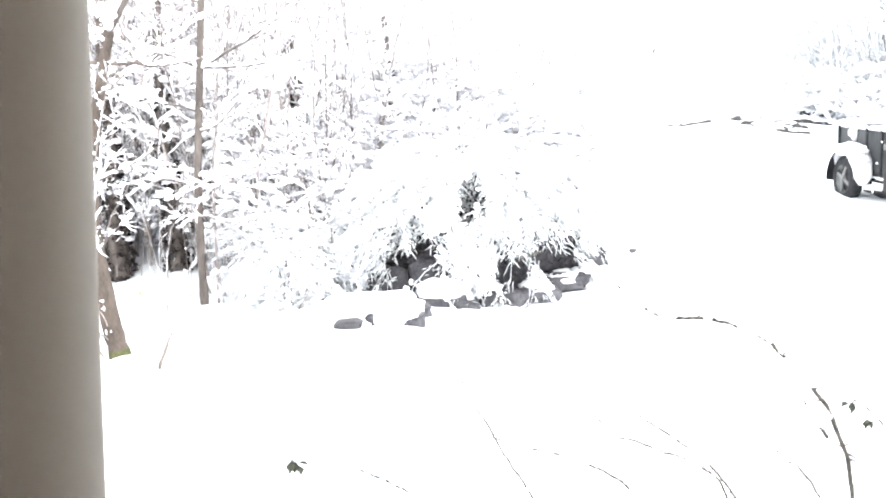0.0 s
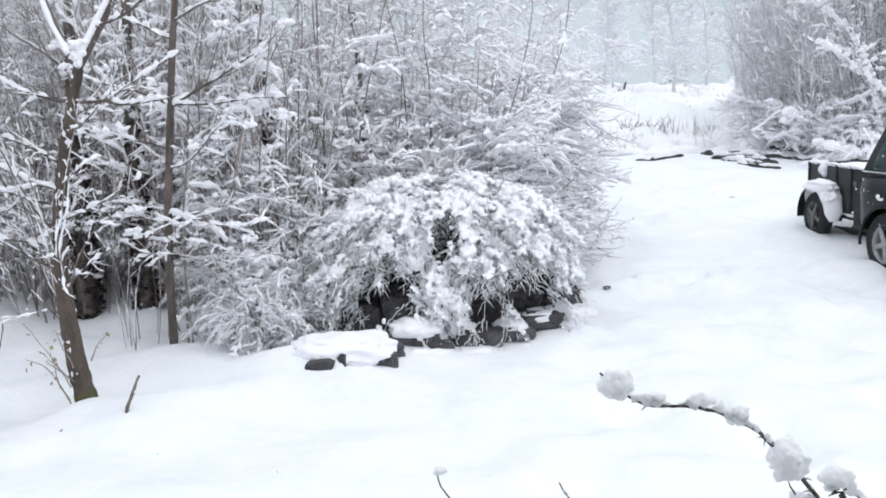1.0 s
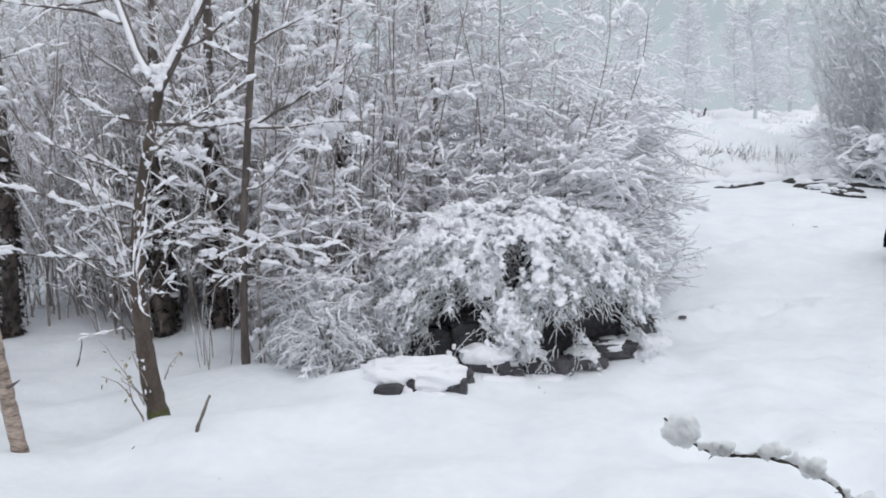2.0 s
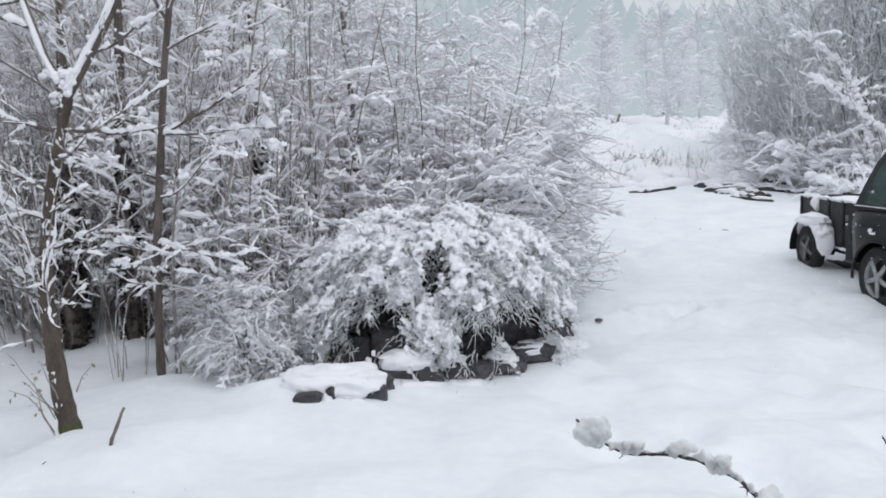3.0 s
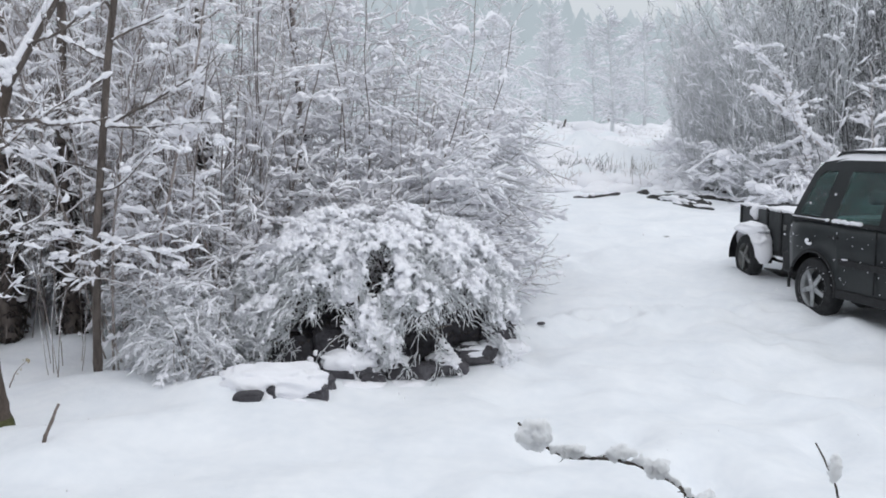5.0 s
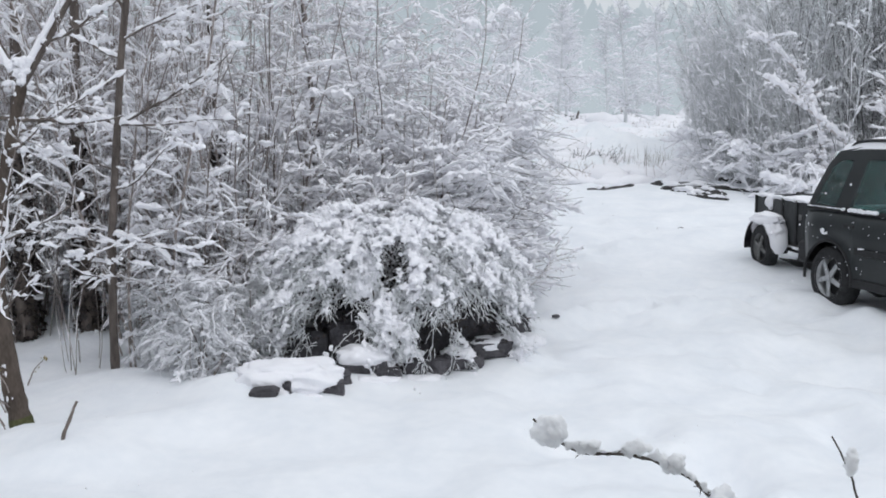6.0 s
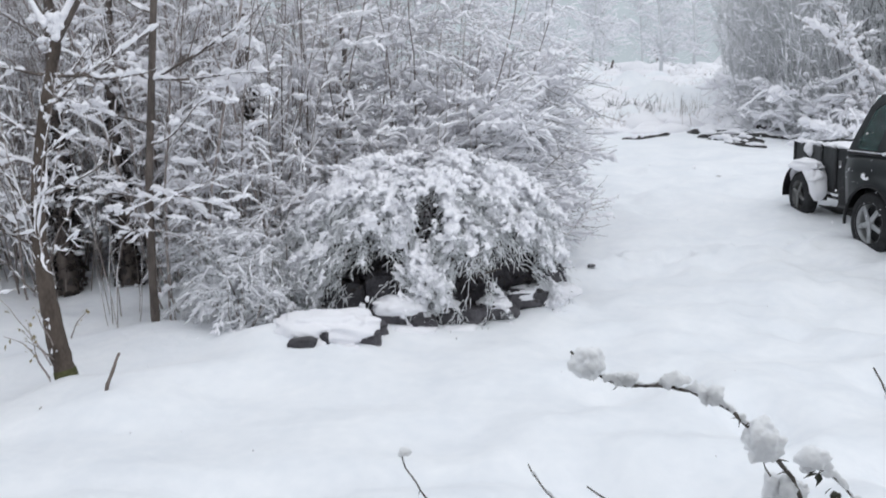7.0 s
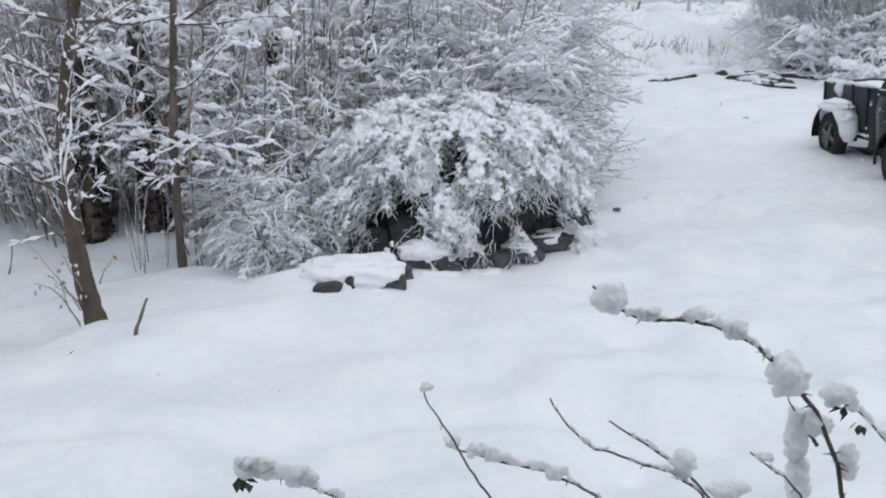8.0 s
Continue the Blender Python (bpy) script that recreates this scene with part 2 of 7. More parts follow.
def crumbs(shape, centres, per, spread, size, rng, level=1):
    """Broken, crusty clumps: each a handful of small rough clods."""
    centres = np.asarray(centres, float)
    c = np.repeat(centres, per, 0)
    big = np.repeat(rng.uniform(0.55, 1.35, (len(centres), 1)), per, 0)
    turn = np.repeat(rng.uniform(0, 3.14, len(centres)), per)
    o = rng.normal(size=c.shape) * np.array([1.0, 0.45, 0.35]) * spread * big
    o = np.stack([o[:, 0] * np.cos(turn) - o[:, 1] * np.sin(turn), o[:, 0] * np.sin(turn) + o[:, 1] * np.cos(turn), o[:, 2]], 1)
    lumps(shape, c + o, size * big * rng.uniform(0.4, 1.2, (len(c), 1)) * rng.uniform(0.7, 1.25, (len(c), 3)) * np.array([1.15, 0.95, 0.75]), rng, level, 0.75, 3)


def icosphere(level):
    bm = bmesh.new()
    bmesh.ops.create_icosphere(bm, subdivisions=level, radius=1)
    v = np.array([x.co[:] for x in bm.verts])
    f = np.array([[x.index for x in fc.verts] for fc in bm.faces])
    bm.free()
    return v, f


ICO = {k: icosphere(k) for k in (1, 2, 3, 4, 5)}


def lumps(shape, centres, sizes, rng, level=2, rough=0.35, lobes=5):
    """Uneven rounded clumps, one for each centre, with sizes (x, y, z)."""
    base, faces = ICO[level]
    centres, sizes = np.asarray(centres, float), np.asarray(sizes, float)
    k = len(centres)
    dirs = unit(rng.normal(size=(k, lobes, 3)))
    amp = rng.uniform(-rough, rough * 1.3, (k, lobes))
    dot = np.einsum("vc,klc->kvl", base, dirs)
    r = 1 + (amp[:, None] * np.clip(dot, 0, 1) ** 2).sum(-1) + rng.normal(size=(k, len(base))) * rough * 0.10
    v = base[None] * r[..., None]
    a = rng.uniform(0, 6.28, k)
    x = v[..., 0] * sizes[:, None, 0]
    y = v[..., 1] * sizes[:, None, 1]
    z = v[..., 2] * sizes[:, None, 2]
    out = np.stack([x * np.cos(a)[:, None] - y * np.sin(a)[:, None], x * np.sin(a)[:, None] + y * np.cos(a)[:, None], z], -1) + centres[:, None]
    shape.add(out.reshape(-1, 3), (faces[None] + np.arange(k)[:, None, None] * len(base)).reshape(-1, 3))


def snow_mass(shape, at, size, seed, freq=1.0, rough=0.3, level=4, flat=1.0, square=1.0):
    """One crusty lump of snow with a broken, uneven surface."""
    v, f = ICO[level]
    off = Vector((seed * 7.3, seed * 3.1, seed * 1.7))
    r = np.array([1 + rough * (noise.noise(Vector(p) * 1.6 * freq + off) + 0.42 * noise.noise(Vector(p) * 3.3 * freq + off) + 0.10 * noise.noise(Vector(p) * 7.5 * freq + off)) for p in v.tolist()])
    q = np.sign(v) * np.abs(v) ** square * r[:, None] * np.array(size)
    q[:, 2] = np.where(q[:, 2] < 0, q[:, 2] * flat, q[:, 2])
    shape.add(q + np.array(at), f)


def snow_clot(shape, at, size, rng, blobs=34):
    """A loose clot of wet snow: many small clods stuck together, with a ragged outline."""
    size = np.array(size, float)
    d = unit(rng.normal(size=(blobs, 3))) * rng.random((blobs, 1)) ** 0.45
    lumps(shape, np.array(at) + d * size * 0.80, size.mean() * rng.uniform(0.12, 0.34, (blobs, 1)) * rng.uniform(0.8, 1.2, (blobs, 3)), rng, 1, 0.3, 4)


def fuse(ob, voxel):
    """Melts overlapping clods into one skin."""
    rm = ob.modifiers.new("fuse", "REMESH")
    rm.mode, rm.voxel_size, rm.use_smooth_shade = "VOXEL", voxel, True
    sm = ob.modifiers.new("soften", "SMOOTH")
    sm.factor, sm.iterations = 0.5, 1
    return ob


def snow_sleeve(shape, q, rad, rng, amount):
    """Wet snow caked along the top of a thin cane, broken into clods."""
    off = Vector(rng.uniform(0, 90, 3).tolist())
    t = unit(np.gradient(q, axis=0))
    cover = np.array([0.66 + 0.6 * noise.noise(Vector(p) * 22 + off) + 0.45 * noise.noise(Vector(p) * 70 + off) for p in q.tolist()])
    cover = np.clip(cover, 0, 1.1) * np.clip(1.3 - 1.15 * t[:, 2] ** 2, 0.15, 1)
    k = cover > 0.1
    big = (amount * cover)[k]
    q = q[k]
    for lift, share in ((0.45, 0.72), (0.85, 0.6), (1.2, 0.42)):
        c = q + np.stack([0 * big, -0.1 * big, big * lift], 1) + rng.normal(size=q.shape) * big[:, None] * 0.28
        lumps(shape, c, (big * share)[:, None] * rng.uniform(0.7, 1.2, (len(q), 3)), rng, 1, 0.3, 4)


def bough(rng, wood, snow, start, d, length, twigs, amount, droop=0.1, radius=0.006, step=0.04, fan=48, sides=5, bend=0.12, share=0.42, pillow=0.0, fuzz=0):
    """A drooping spray: a bough with twigs fanned out flat to both sides, and snow pillowed along them."""
    p = wander(rng, start, d, length, 6, bend, -droop)
    tube(wood, p, radius * np.linspace(1, 0.35, len(p)), 3)
    heavy = rng.uniform(0.55, 1.3)
    if rng.random() < 0.4 and pillow:
        lumps(snow, [p[rng.integers(2, 6)] + (0, 0, amount * 0.5)], amount * pillow * rng.uniform(0.7, 1.5) * rng.uniform(0.7, 1.3, (1, 3)) * np.array([1.3, 1.0, 0.6]), rng, 2, 0.7, 6)
    snow_ridge(snow, p, radius * np.linspace(1, 0.35, len(p)), rng, amount * heavy * 1.15, step, sides, 0.16)
    for k in range(twigs):
        s = (k + rng.random()) / twigs * 0.85 + 0.15
        i = min(int(s * 6), 5)
        at = p[i] + (p[i + 1] - p[i]) * (s * 6 - i)
        t = unit(p[i + 1] - p[i])
        side = unit(np.cross(t, [0, 0, 1.0]) + rng.normal(size=3) * 0.22) * (1 if k % 2 else -1)
        a = radians(fan) * rng.uniform(0.6, 1.3)
        q = wander(rng, at, t * np.cos(a) + side * np.sin(a), length * share * rng.uniform(0.5, 1.2) * (1.2 - 0.6 * s), 3, bend * 1.5, -droop * 0.7)
        r = np.linspace(radius * 0.5, radius * 0.25, 4)
        tube(wood, q, r, 3)
        for _ in range(fuzz):
            e = q[rng.integers(1, 4)] + (0, 0, 0.008)
            w = unit(q[3] - q[0] + rng.normal(size=3) * 0.07) * rng.uniform(0.03, 0.075)
            tube(wood, np.array([e, e + w]), np.array([0.0024, 0.0012]), 3)
        snow_ridge(snow, q, r, rng, amount * heavy * 0.9 * rng.uniform(0.6, 1.25), step, sides, 0.24)
    return p


def leaves(shape, centres, size, rng, droop=0.0):
    """Small folded leaves."""
    for c in centres:
        a, tilt, s = rng.uniform(0, 6.28), rng.uniform(-0.9, 0.9) - droop, size * rng.uniform(0.6, 1.3)
        f = np.array([np.cos(a) * np.cos(tilt), np.sin(a) * np.cos(tilt), np.sin(tilt)])
        w = np.array([-np.sin(a), np.cos(a), 0])
        u = np.cross(f, w)
        pts = [c, c + f * s * 0.5 + w * s * 0.32 + u * s * 0.1, c + f * s, c + f * s * 0.5 - w * s * 0.32 + u * s * 0.1, c + f * s * 0.5]
        shape.add(pts, [[0, 4, 1], [1, 4, 2], [2, 4, 3], [3, 4, 0]])


def wander(rng, start, d, length, n, bend, lift):
    """A crooked line that drifts up (lift > 0) or droops."""
    p, d = [np.array(start, float)], np.array(d, float)
    for _ in range(n):
        d = d + rng.normal(size=3) * bend + np.array([0, 0, lift])
        d /= np.linalg.norm(d)
        p.append(p[-1] + d * length / n)
    return np.array(p)


def grow(rng, start, d, length, radius, level, spec, out):
    """Branch lines of a plant: rows (points, radii, level). spec by level: (children per metre, angle, length share, bend, lift, points)."""
    per, angle, share, bend, lift, n = spec[level]
    p = wander(rng, start, d, length, n, bend, lift)
    r = radius * np.linspace(1, 0.25, len(p))
    out.append((p, r, level))
    if level + 1 >= len(spec):
        return
    count = max(1, int(per * length + rng.random()))
    for k in range(count):
        s = rng.uniform(0.18, 1.0) if level else rng.uniform(0.12, 1.0)
        i = min(int(s * (len(p) - 1)), len(p) - 2)
        w = s * (len(p) - 1) - i
        at = p[i] * (1 - w) + p[i + 1] * w
        t = unit(p[i + 1] - p[i])
        q = unit(np.cross(t, rng.normal(size=3)))
        a = radians(angle) * rng.uniform(0.65, 1.3)
        grow(rng, at, t * np.cos(a) + q * np.sin(a), length * share * rng.uniform(0.5, 1.25) * (1.15 - 0.6 * s), max(0.0016, radius * 0.45 * (1.1 - 0.6 * s)), level + 1, spec, out)


def ground_z(x, y):
    """Height of the snow: level by the house, rising gently away, a low bank before the wood."""
    z = np.interp(y, [-10, 6, 8, 10, 12, 14, 22, 30, 40, 60, 100, 400], [0, 0, 0.05, 0.1, 0.2, 0.3, 0.7, 1.1, 1.55, 1.9, 2.1, 2.2])
    return z


def gz(x, y):
    return float(ground_z(np.array(float(x)), np.array(float(y))) + relief(np.array([float(x)]), np.array([float(y)]))[0])


def relief(x, y):
    """Gentle swells, the bank, wheel tracks and trodden snow."""
    z = 0.035 * np.sin(0.9 * x + 0.5 * y) * np.sin(0.7 * y - 0.35 * x + 1) + 0.018 * np.sin(2.3 * x - 1.1 * y) * np.sin(1.9 * y + 0.6 * x)
    bank = -2.9 + 0.9 * (y - 7.0)
    z = z + np.where(y < 13, 0.075 * np.exp(-((x - bank - 0.3) / 0.45) ** 2) - 0.12 / (1 + np.exp(np.clip((x - bank + 0.4) / 0.25, -40, 40))), 0) * np.clip((y - 6.4) / 1.0, 0, 1) * np.clip((12 - y) / 2, 0, 1)
    # a low rise under the field end of the bush
    z = z + 0.10 * np.exp(-((x - 0.35) / 0.5) ** 2 - ((y - 9.5) / 0.6) ** 2)
    rng = np.random.default_rng(9)
    for k in range(26):
        a, wave = rng.uniform(0, 6.28), rng.uniform(0.35, 1.6)
        z = z + 0.0060 * wave * np.sin((x * np.cos(a) + y * np.sin(a)) * 6.28 / wave + rng.uniform(0, 6.28))
    for c in (4.2, 5.6):
        z = z - 0.042 * np.exp(-((y - c - 0.10 * x) / 0.12) ** 2) + 0.014 * np.exp(-((y - c - 0.3 - 0.10 * x) / 0.12) ** 2)
    return z


# ---- the large structure ----
def spread_lines(lo, hi, step, far):
    """Close lines between lo and hi, wider and wider apart out to far on both sides."""
    mid = np.arange(lo, hi + step, step)
    out = [0.0]
    while out[-1] < far:
        out.append(out[-1] + max(step, out[-1] * 0.08))
    out = np.array(out[1:])
    return np.r_[lo - out[::-1], mid, mid[-1] + out]


def build_ground():
    xs, ys = spread_lines(-6.0, 7.5, 0.07, 420), spread_lines(1.2, 18.5, 0.07, 420)
    x, y = np.meshgrid(xs, ys)
    z = ground_z(x, y) + relief(x, y)
    rng = np.random.default_rng(3)
    # trodden snow on the drive, and tufts under the snow further off
    for _ in range(760):
        px, py = rng.uniform(-1.0, 4.6), rng.uniform(4.5, 18)
        if px > 3.2 and 10 < py < 15 or px < 0.16 * py - 1.0:
            continue
        s, h = rng.uniform(0.12, 0.3), rng.uniform(-0.065, 0.04)
        m = (np.abs(x - px) < 0.8) & (np.abs(y - py) < 0.8)
        z[m] += h * np.exp(-((x[m] - px) ** 2 + (y[m] - py) ** 2 * 0.6) / s ** 2)
    for _ in range(420):
        px, py = rng.uniform(0.4, 3.6), rng.uniform(4.6, 12.0)
        s, h = rng.uniform(0.09, 0.17), rng.uniform(-0.045, 0.022)
        m = (np.abs(x - px) < 0.5) & (np.abs(y - py) < 0.5)
        z[m] += h * np.exp(-((x[m] - px) ** 2 + (y[m] - py) ** 2 * 0.5) / s ** 2)
    for _ in range(260):
        px, py = rng.uniform(1.5, 9.5), rng.uniform(25.5, 46)
        s, h = rng.uniform(0.25, 0.9), rng.uniform(0.03, 0.28)
        m = (np.abs(x - px) < 3) & (np.abs(y - py) < 3)
        z[m] += h * np.exp(-((x[m] - px) ** 2 + (y[m] - py) ** 2) / s ** 2)
    # footprints crossing the drive, and a pair of old wheel tracks
    for k in range(34):
        px, py = 0.7 + 0.085 * k + 0.09 * (k % 2) + rng.normal() * 0.06, 11.15 + 0.022 * k + 0.16 * (k % 2) + rng.normal() * 0.08
        m = (np.abs(x - px) < 0.4) & (np.abs(y - py) < 0.4)
        rr = ((x[m] - px) / 0.085) ** 2 + ((y[m] - py) / 0.14) ** 2
        z[m] += rng.uniform(0.4, 1.0) * (-0.075 * np.exp(-rr) + 0.022 * np.exp(-(np.sqrt(rr) - 1.7) ** 2 * 4))
    for shift in (0.0, 1.35):
        way = 1.55 + shift + 0.10 * (y - 5) + 0.012 * (y - 5) ** 2
        z += np.where((y > 3) & (y < 15), 1, 0) * (-0.028 * np.exp(-((x - way) / 0.13) ** 2) + 0.012 * np.exp(-((np.abs(x - way) - 0.24) / 0.08) ** 2)) * (0.6 + 0.4 * np.sin(2.1 * y + 3 * shift))
    # the snow has drifted up against the wheels, stones and trunks
    for px, py, s, h in ((-3.30, 7.32, 0.25, 0.08), (-3.1, 8.8, 0.4, 0.06), (4.0, 11.5, 0.5, 0.05), (3.8, 13.6, 0.45, 0.07), (4.9, 11.2, 1.1, 0.03), (-2.25, 8.45, 0.5, 0.12), (-1.9, 8.1, 0.35, 0.08), (-2.75, 8.3, 0.45, 0.06)):
        z += h * np.exp(-((x - px) ** 2 + (y - py) ** 2) / s ** 2)
    along, off = (x - 5.13) * 0.32 - (y - 10.57) * 0.947, -(x - 5.13) * 0.947 - (y - 10.57) * 0.32
    z += 0.07 * np.exp(-((off - 1.0) / 0.24) ** 2) * np.clip((along + 0.78) / 0.25, 0, 1) * np.clip((2.2 - along) / 0.4, 0, 1)
    g = Shape()
    ny, nx = x.shape
    i = np.arange(ny - 1)[:, None] * nx + np.arange(nx - 1)
    g.add(np.stack([x, y, z], -1).reshape(-1, 3), np.stack([i, i + 1, i + 1 + nx, i + nx], -1).reshape(-1, 4))
    return tagged(g.object("ground", GROUND), "deep fresh snow lying over the garden and drive", "ground", kind="structure")


build_ground()


def build_house():
    """The room that the window belongs to: its walls, floor, ceiling and the window in the front wall."""
    x0, x1, y0, y1, y2, z0, z1 = -2.2, 3.0, -3.2, 0.54, 0.72, 0.80, 2.72
    wx0, wx1, wz0, wz1 = -0.42, 1.35, 1.60, 2.60
    bm = bmesh.new()
    for b in ((x0, y1, -0.3, wx0, y2, z1), (wx1, y1, -0.3, x1, y2, z1), (wx0, y1, -0.3, wx1, y2, wz0), (wx0, y1, wz1, wx1, y2, z1)):
        bmesh.ops.create_cube(bm, size=1, matrix=Matrix.Translation([(b[k] + b[k + 3]) / 2 for k in range(3)]) @ Matrix.Diagonal((*[b[k + 3] - b[k] for k in range(3)], 1)))
    tagged(part("wall_south", bm, RENDERW), "pale rendered house wall with a window opening", "wall", kind="structure")
    tagged(part("wall_north", box(x0, y0 - 0.2, -0.3, x1, y0, z1), PLASTER), "plain plastered room wall", "wall", kind="structure")
    tagged(part("wall_west", box(x0 - 0.2, y0 - 0.2, -0.3, x0, y2, z1), PLASTER), "plain plastered room wall", "wall", kind="structure")
    tagged(part("wall_east", box(x1, y0 - 0.2, -0.3, x1 + 0.2, y2, z1), PLASTER), "plain plastered room wall", "wall", kind="structure")
    tagged(part("floor", box(x0, y0, z0 - 0.1, x1, y1, z0), BOARDS), "brown wooden floor of the room", "floor", kind="structure")
    tagged(part("ceiling", box(x0 - 0.2, y0 - 0.2, z1, x1 + 0.2, y2, z1 + 0.2), PLASTER), "plain plastered ceiling", "ceiling", kind="structure")
    win = tagged(empty("window_1", pose(wx0, y2, wz0)), "open window with a pale painted frame", "window", kind="structure")
    w, h, d = wx1 - wx0, wz1 - wz0, 0.08
    for b in ((0.001, -d, 0.001, 0.055, 0.006, h - 0.001), (w - 0.055, -d, 0.001, w - 0.001, 0.006, h - 0.001)):
        part("jamb", box(*b, bevel=0.009, segments=3), FRAMEPAINT, win)
    part("window_head", box(0.056, -d, h - 0.055, w - 0.056, 0.004, h - 0.001, bevel=0.006), FRAMEPAINT, win)
    part("window_sill", box(0.056, -d, 0.001, w - 0.056, 0.06, 0.04, bevel=0.006), FRAMEPAINT, win)


def build_curtain():
    """A drab curtain held aside at the edge of the window, its leading edge slanting back towards the sill."""
    c = tagged(empty("curtain", pose(-0.35, 0.46, 2.68)), "drab taupe curtain drawn aside beside the window", "curtain")
    s = Shape()
    nv, roll = 40, 0.022
    flat, bent = np.linspace(0, 1, 90), np.radians(np.linspace(4, 110, 24))
    nu = len(flat) + len(bent)
    v = np.linspace(0, 1, nv)[:, None]
    # pulled aside and inwards at the height of the sash
    edge, slant = 0.196 + 0.29 * np.clip(v, 0.19, 0.35), np.clip(0.201 - 0.851 * v, -0.10, 0.04)
    # loose folds towards the wall, and the leading edge rolled back towards the glass
    x = np.hstack([-0.45 + (edge - roll + 0.45) * flat, edge - roll + roll * np.sin(bent)])
    y = np.hstack([0.022 * np.sin(flat * 34 + 0.5 * v) * (1 - flat) ** 0.5 + slant * flat ** 2, roll * (1 - np.cos(bent)) + slant])
    z = -0.02 - v * 1.85 + 0 * x
    i = np.arange(nv - 1)[:, None] * nu + np.arange(nu - 1)
    s.add(np.stack([x, y, z], -1).reshape(-1, 3), np.stack([i, i + 1, i + 1 + nu, i + nu], -1).reshape(-1, 4))
    cloth = s.object("cloth", CLOTH, c)
    sol = cloth.modifiers.new("thickness", "SOLIDIFY")
    sol.thickness, sol.offset = 0.003, 0.0
    rod = Shape()
    tube(rod, np.array([(-0.6, 0, 0.0), (0.2, 0, 0.0), (1.9, 0, 0.0)]), np.full(3, 0.012), 10)
    rod.object("curtain_rod", TRIM, c)


build_curtain()
build_house()


# ---- trees and shrubs ----
def plant(name, rows, rng, bark, snow_by_level, sides=(6, 4, 3, 3), snow_step=0.06, parts=("trunk", "branch_mass", "twig_mass"), bark_twig=None, bare=0.25, clumps=0, clump=0.03, per=6, snow_sides=4):
    """A plant at the origin from its branch lines: an Empty with each stem, the branches, twigs and the snow on them."""
    ob = empty(name, Matrix())
    top = max(r[2] for r in rows)
    for lev in range(top + 1):
        s = Shape()
        for p, r, k in rows:
            if k == lev:
                tube(s, p, r, sides[lev])
                if lev == 0:
                    s.object(parts[0], bark, ob)
                    s = Shape()
        if s.v:
            tagged(s.object(parts[min(lev, len(parts) - 1)], bark if bark_twig is None else bark_twig, ob), kind="stuff")
    s = Shape()
    for p, r, k in rows:
        if snow_by_level[k] > 0:
            snow_ridge(s, p, r, rng, snow_by_level[k] * rng.uniform(0.5, 1.4), snow_step, snow_sides, bare)
    if clumps:
        picks = [rows[i] for i in rng.integers(0, len(rows), clumps)]
        crumbs(s, np.array([p[rng.integers(len(p) // 2, len(p))] for p, r, k in picks]) + [0, 0, clump * 0.4], per, clump * 1.5, clump, rng)
    tagged(s.object("snow", SNOW, ob, "fresh snow lying along the branches", smooth=False), kind="stuff")
    return ob


def pole_thicket(seed, stems, height, base=0.5, lean=0.12, snow=0.018, per=8, low=0.15, angle=(22, 55), long=(0.15, 0.55), thick=(0.007, 0.017), bark=TWIG, twig=TWIG, step=0.045, name="sapling_thicket", forks=2, stuck=0.010, clods=40, bend=0.20, fat=1.0, sides=4):
    """Many thin upright stems close together, with steep crooked twigs, snow on the twigs and strips of it stuck to the stems."""
    rng = np.random.default_rng(seed)
    ob = empty(name, Matrix())
    tw, sn = Shape(), Shape()
    tips = []
    for k in range(stems):
        a, r0 = rng.uniform(0, 6.28), base * rng.random() ** 0.5
        out = np.array([np.cos(a), np.sin(a), 0])
        p = wander(rng, out * r0 + (0, 0, -0.1), unit(out * lean * rng.uniform(0.2, 1.8) + (0, 0, 1.0)), height * rng.uniform(0.55, 1.1), 14, 0.065, 0.02)
        r = rng.uniform(*thick) * np.linspace(1, 0.3, len(p))
        st = Shape()
        tube(st, p, r, 5)
        st.object("stem", bark, ob)
        plaster(sn, p, r, rng, stuck, max(step, 0.06))
        for j in range(int(per * np.linalg.norm(p[-1] - p[0]))):
            s = rng.uniform(low, 1.0) * (len(p) - 1)
            i = min(int(s), len(p) - 2)
            at, t = p[i] + (p[i + 1] - p[i]) * (s - i), unit(p[i + 1] - p[i])
            g = radians(rng.uniform(*angle))
            d = t * np.cos(g) + unit(np.cross(t, rng.normal(size=3))) * np.sin(g)
            ln = rng.uniform(*long) * (1.25 - 0.6 * s / (len(p) - 1))
            q = wander(rng, at, d, ln, 4, bend, 0.03)
            rq = fat * np.linspace(0.0048, 0.0018, 5)
            tube(tw, q, rq, 3)
            snow_ridge(sn, q, rq, rng, snow * rng.uniform(0.5, 1.4), step, sides, 0.22)
            tips.append(q[rng.integers(1, 5)])
            for _ in range(forks):
                m = rng.integers(1, 4)
                e = wander(rng, q[m], unit(q[m + 1] - q[m] + rng.normal(size=3) * 0.55), ln * rng.uniform(0.25, 0.6), 2, bend, 0.02)
                re = fat * np.array([0.0026, 0.002, 0.0012])
                tube(tw, e, re, 3)
                snow_ridge(sn, e, re, rng, snow * rng.uniform(0.3, 1.0), step, sides, 0.3)
    pick = np.array(tips)[rng.integers(0, len(tips), clods)]
    crumbs(sn, pick + (0, 0, 0.012), 5, 0.04 * fat, 0.022 * fat, rng)
    tagged(tw.object("twig_mass", twig, ob), kind="stuff")
    tagged(sn.object("snow", SNOW, ob, "fresh snow on the twigs and stuck to the stems", smooth=False), kind="stuff")
    return ob


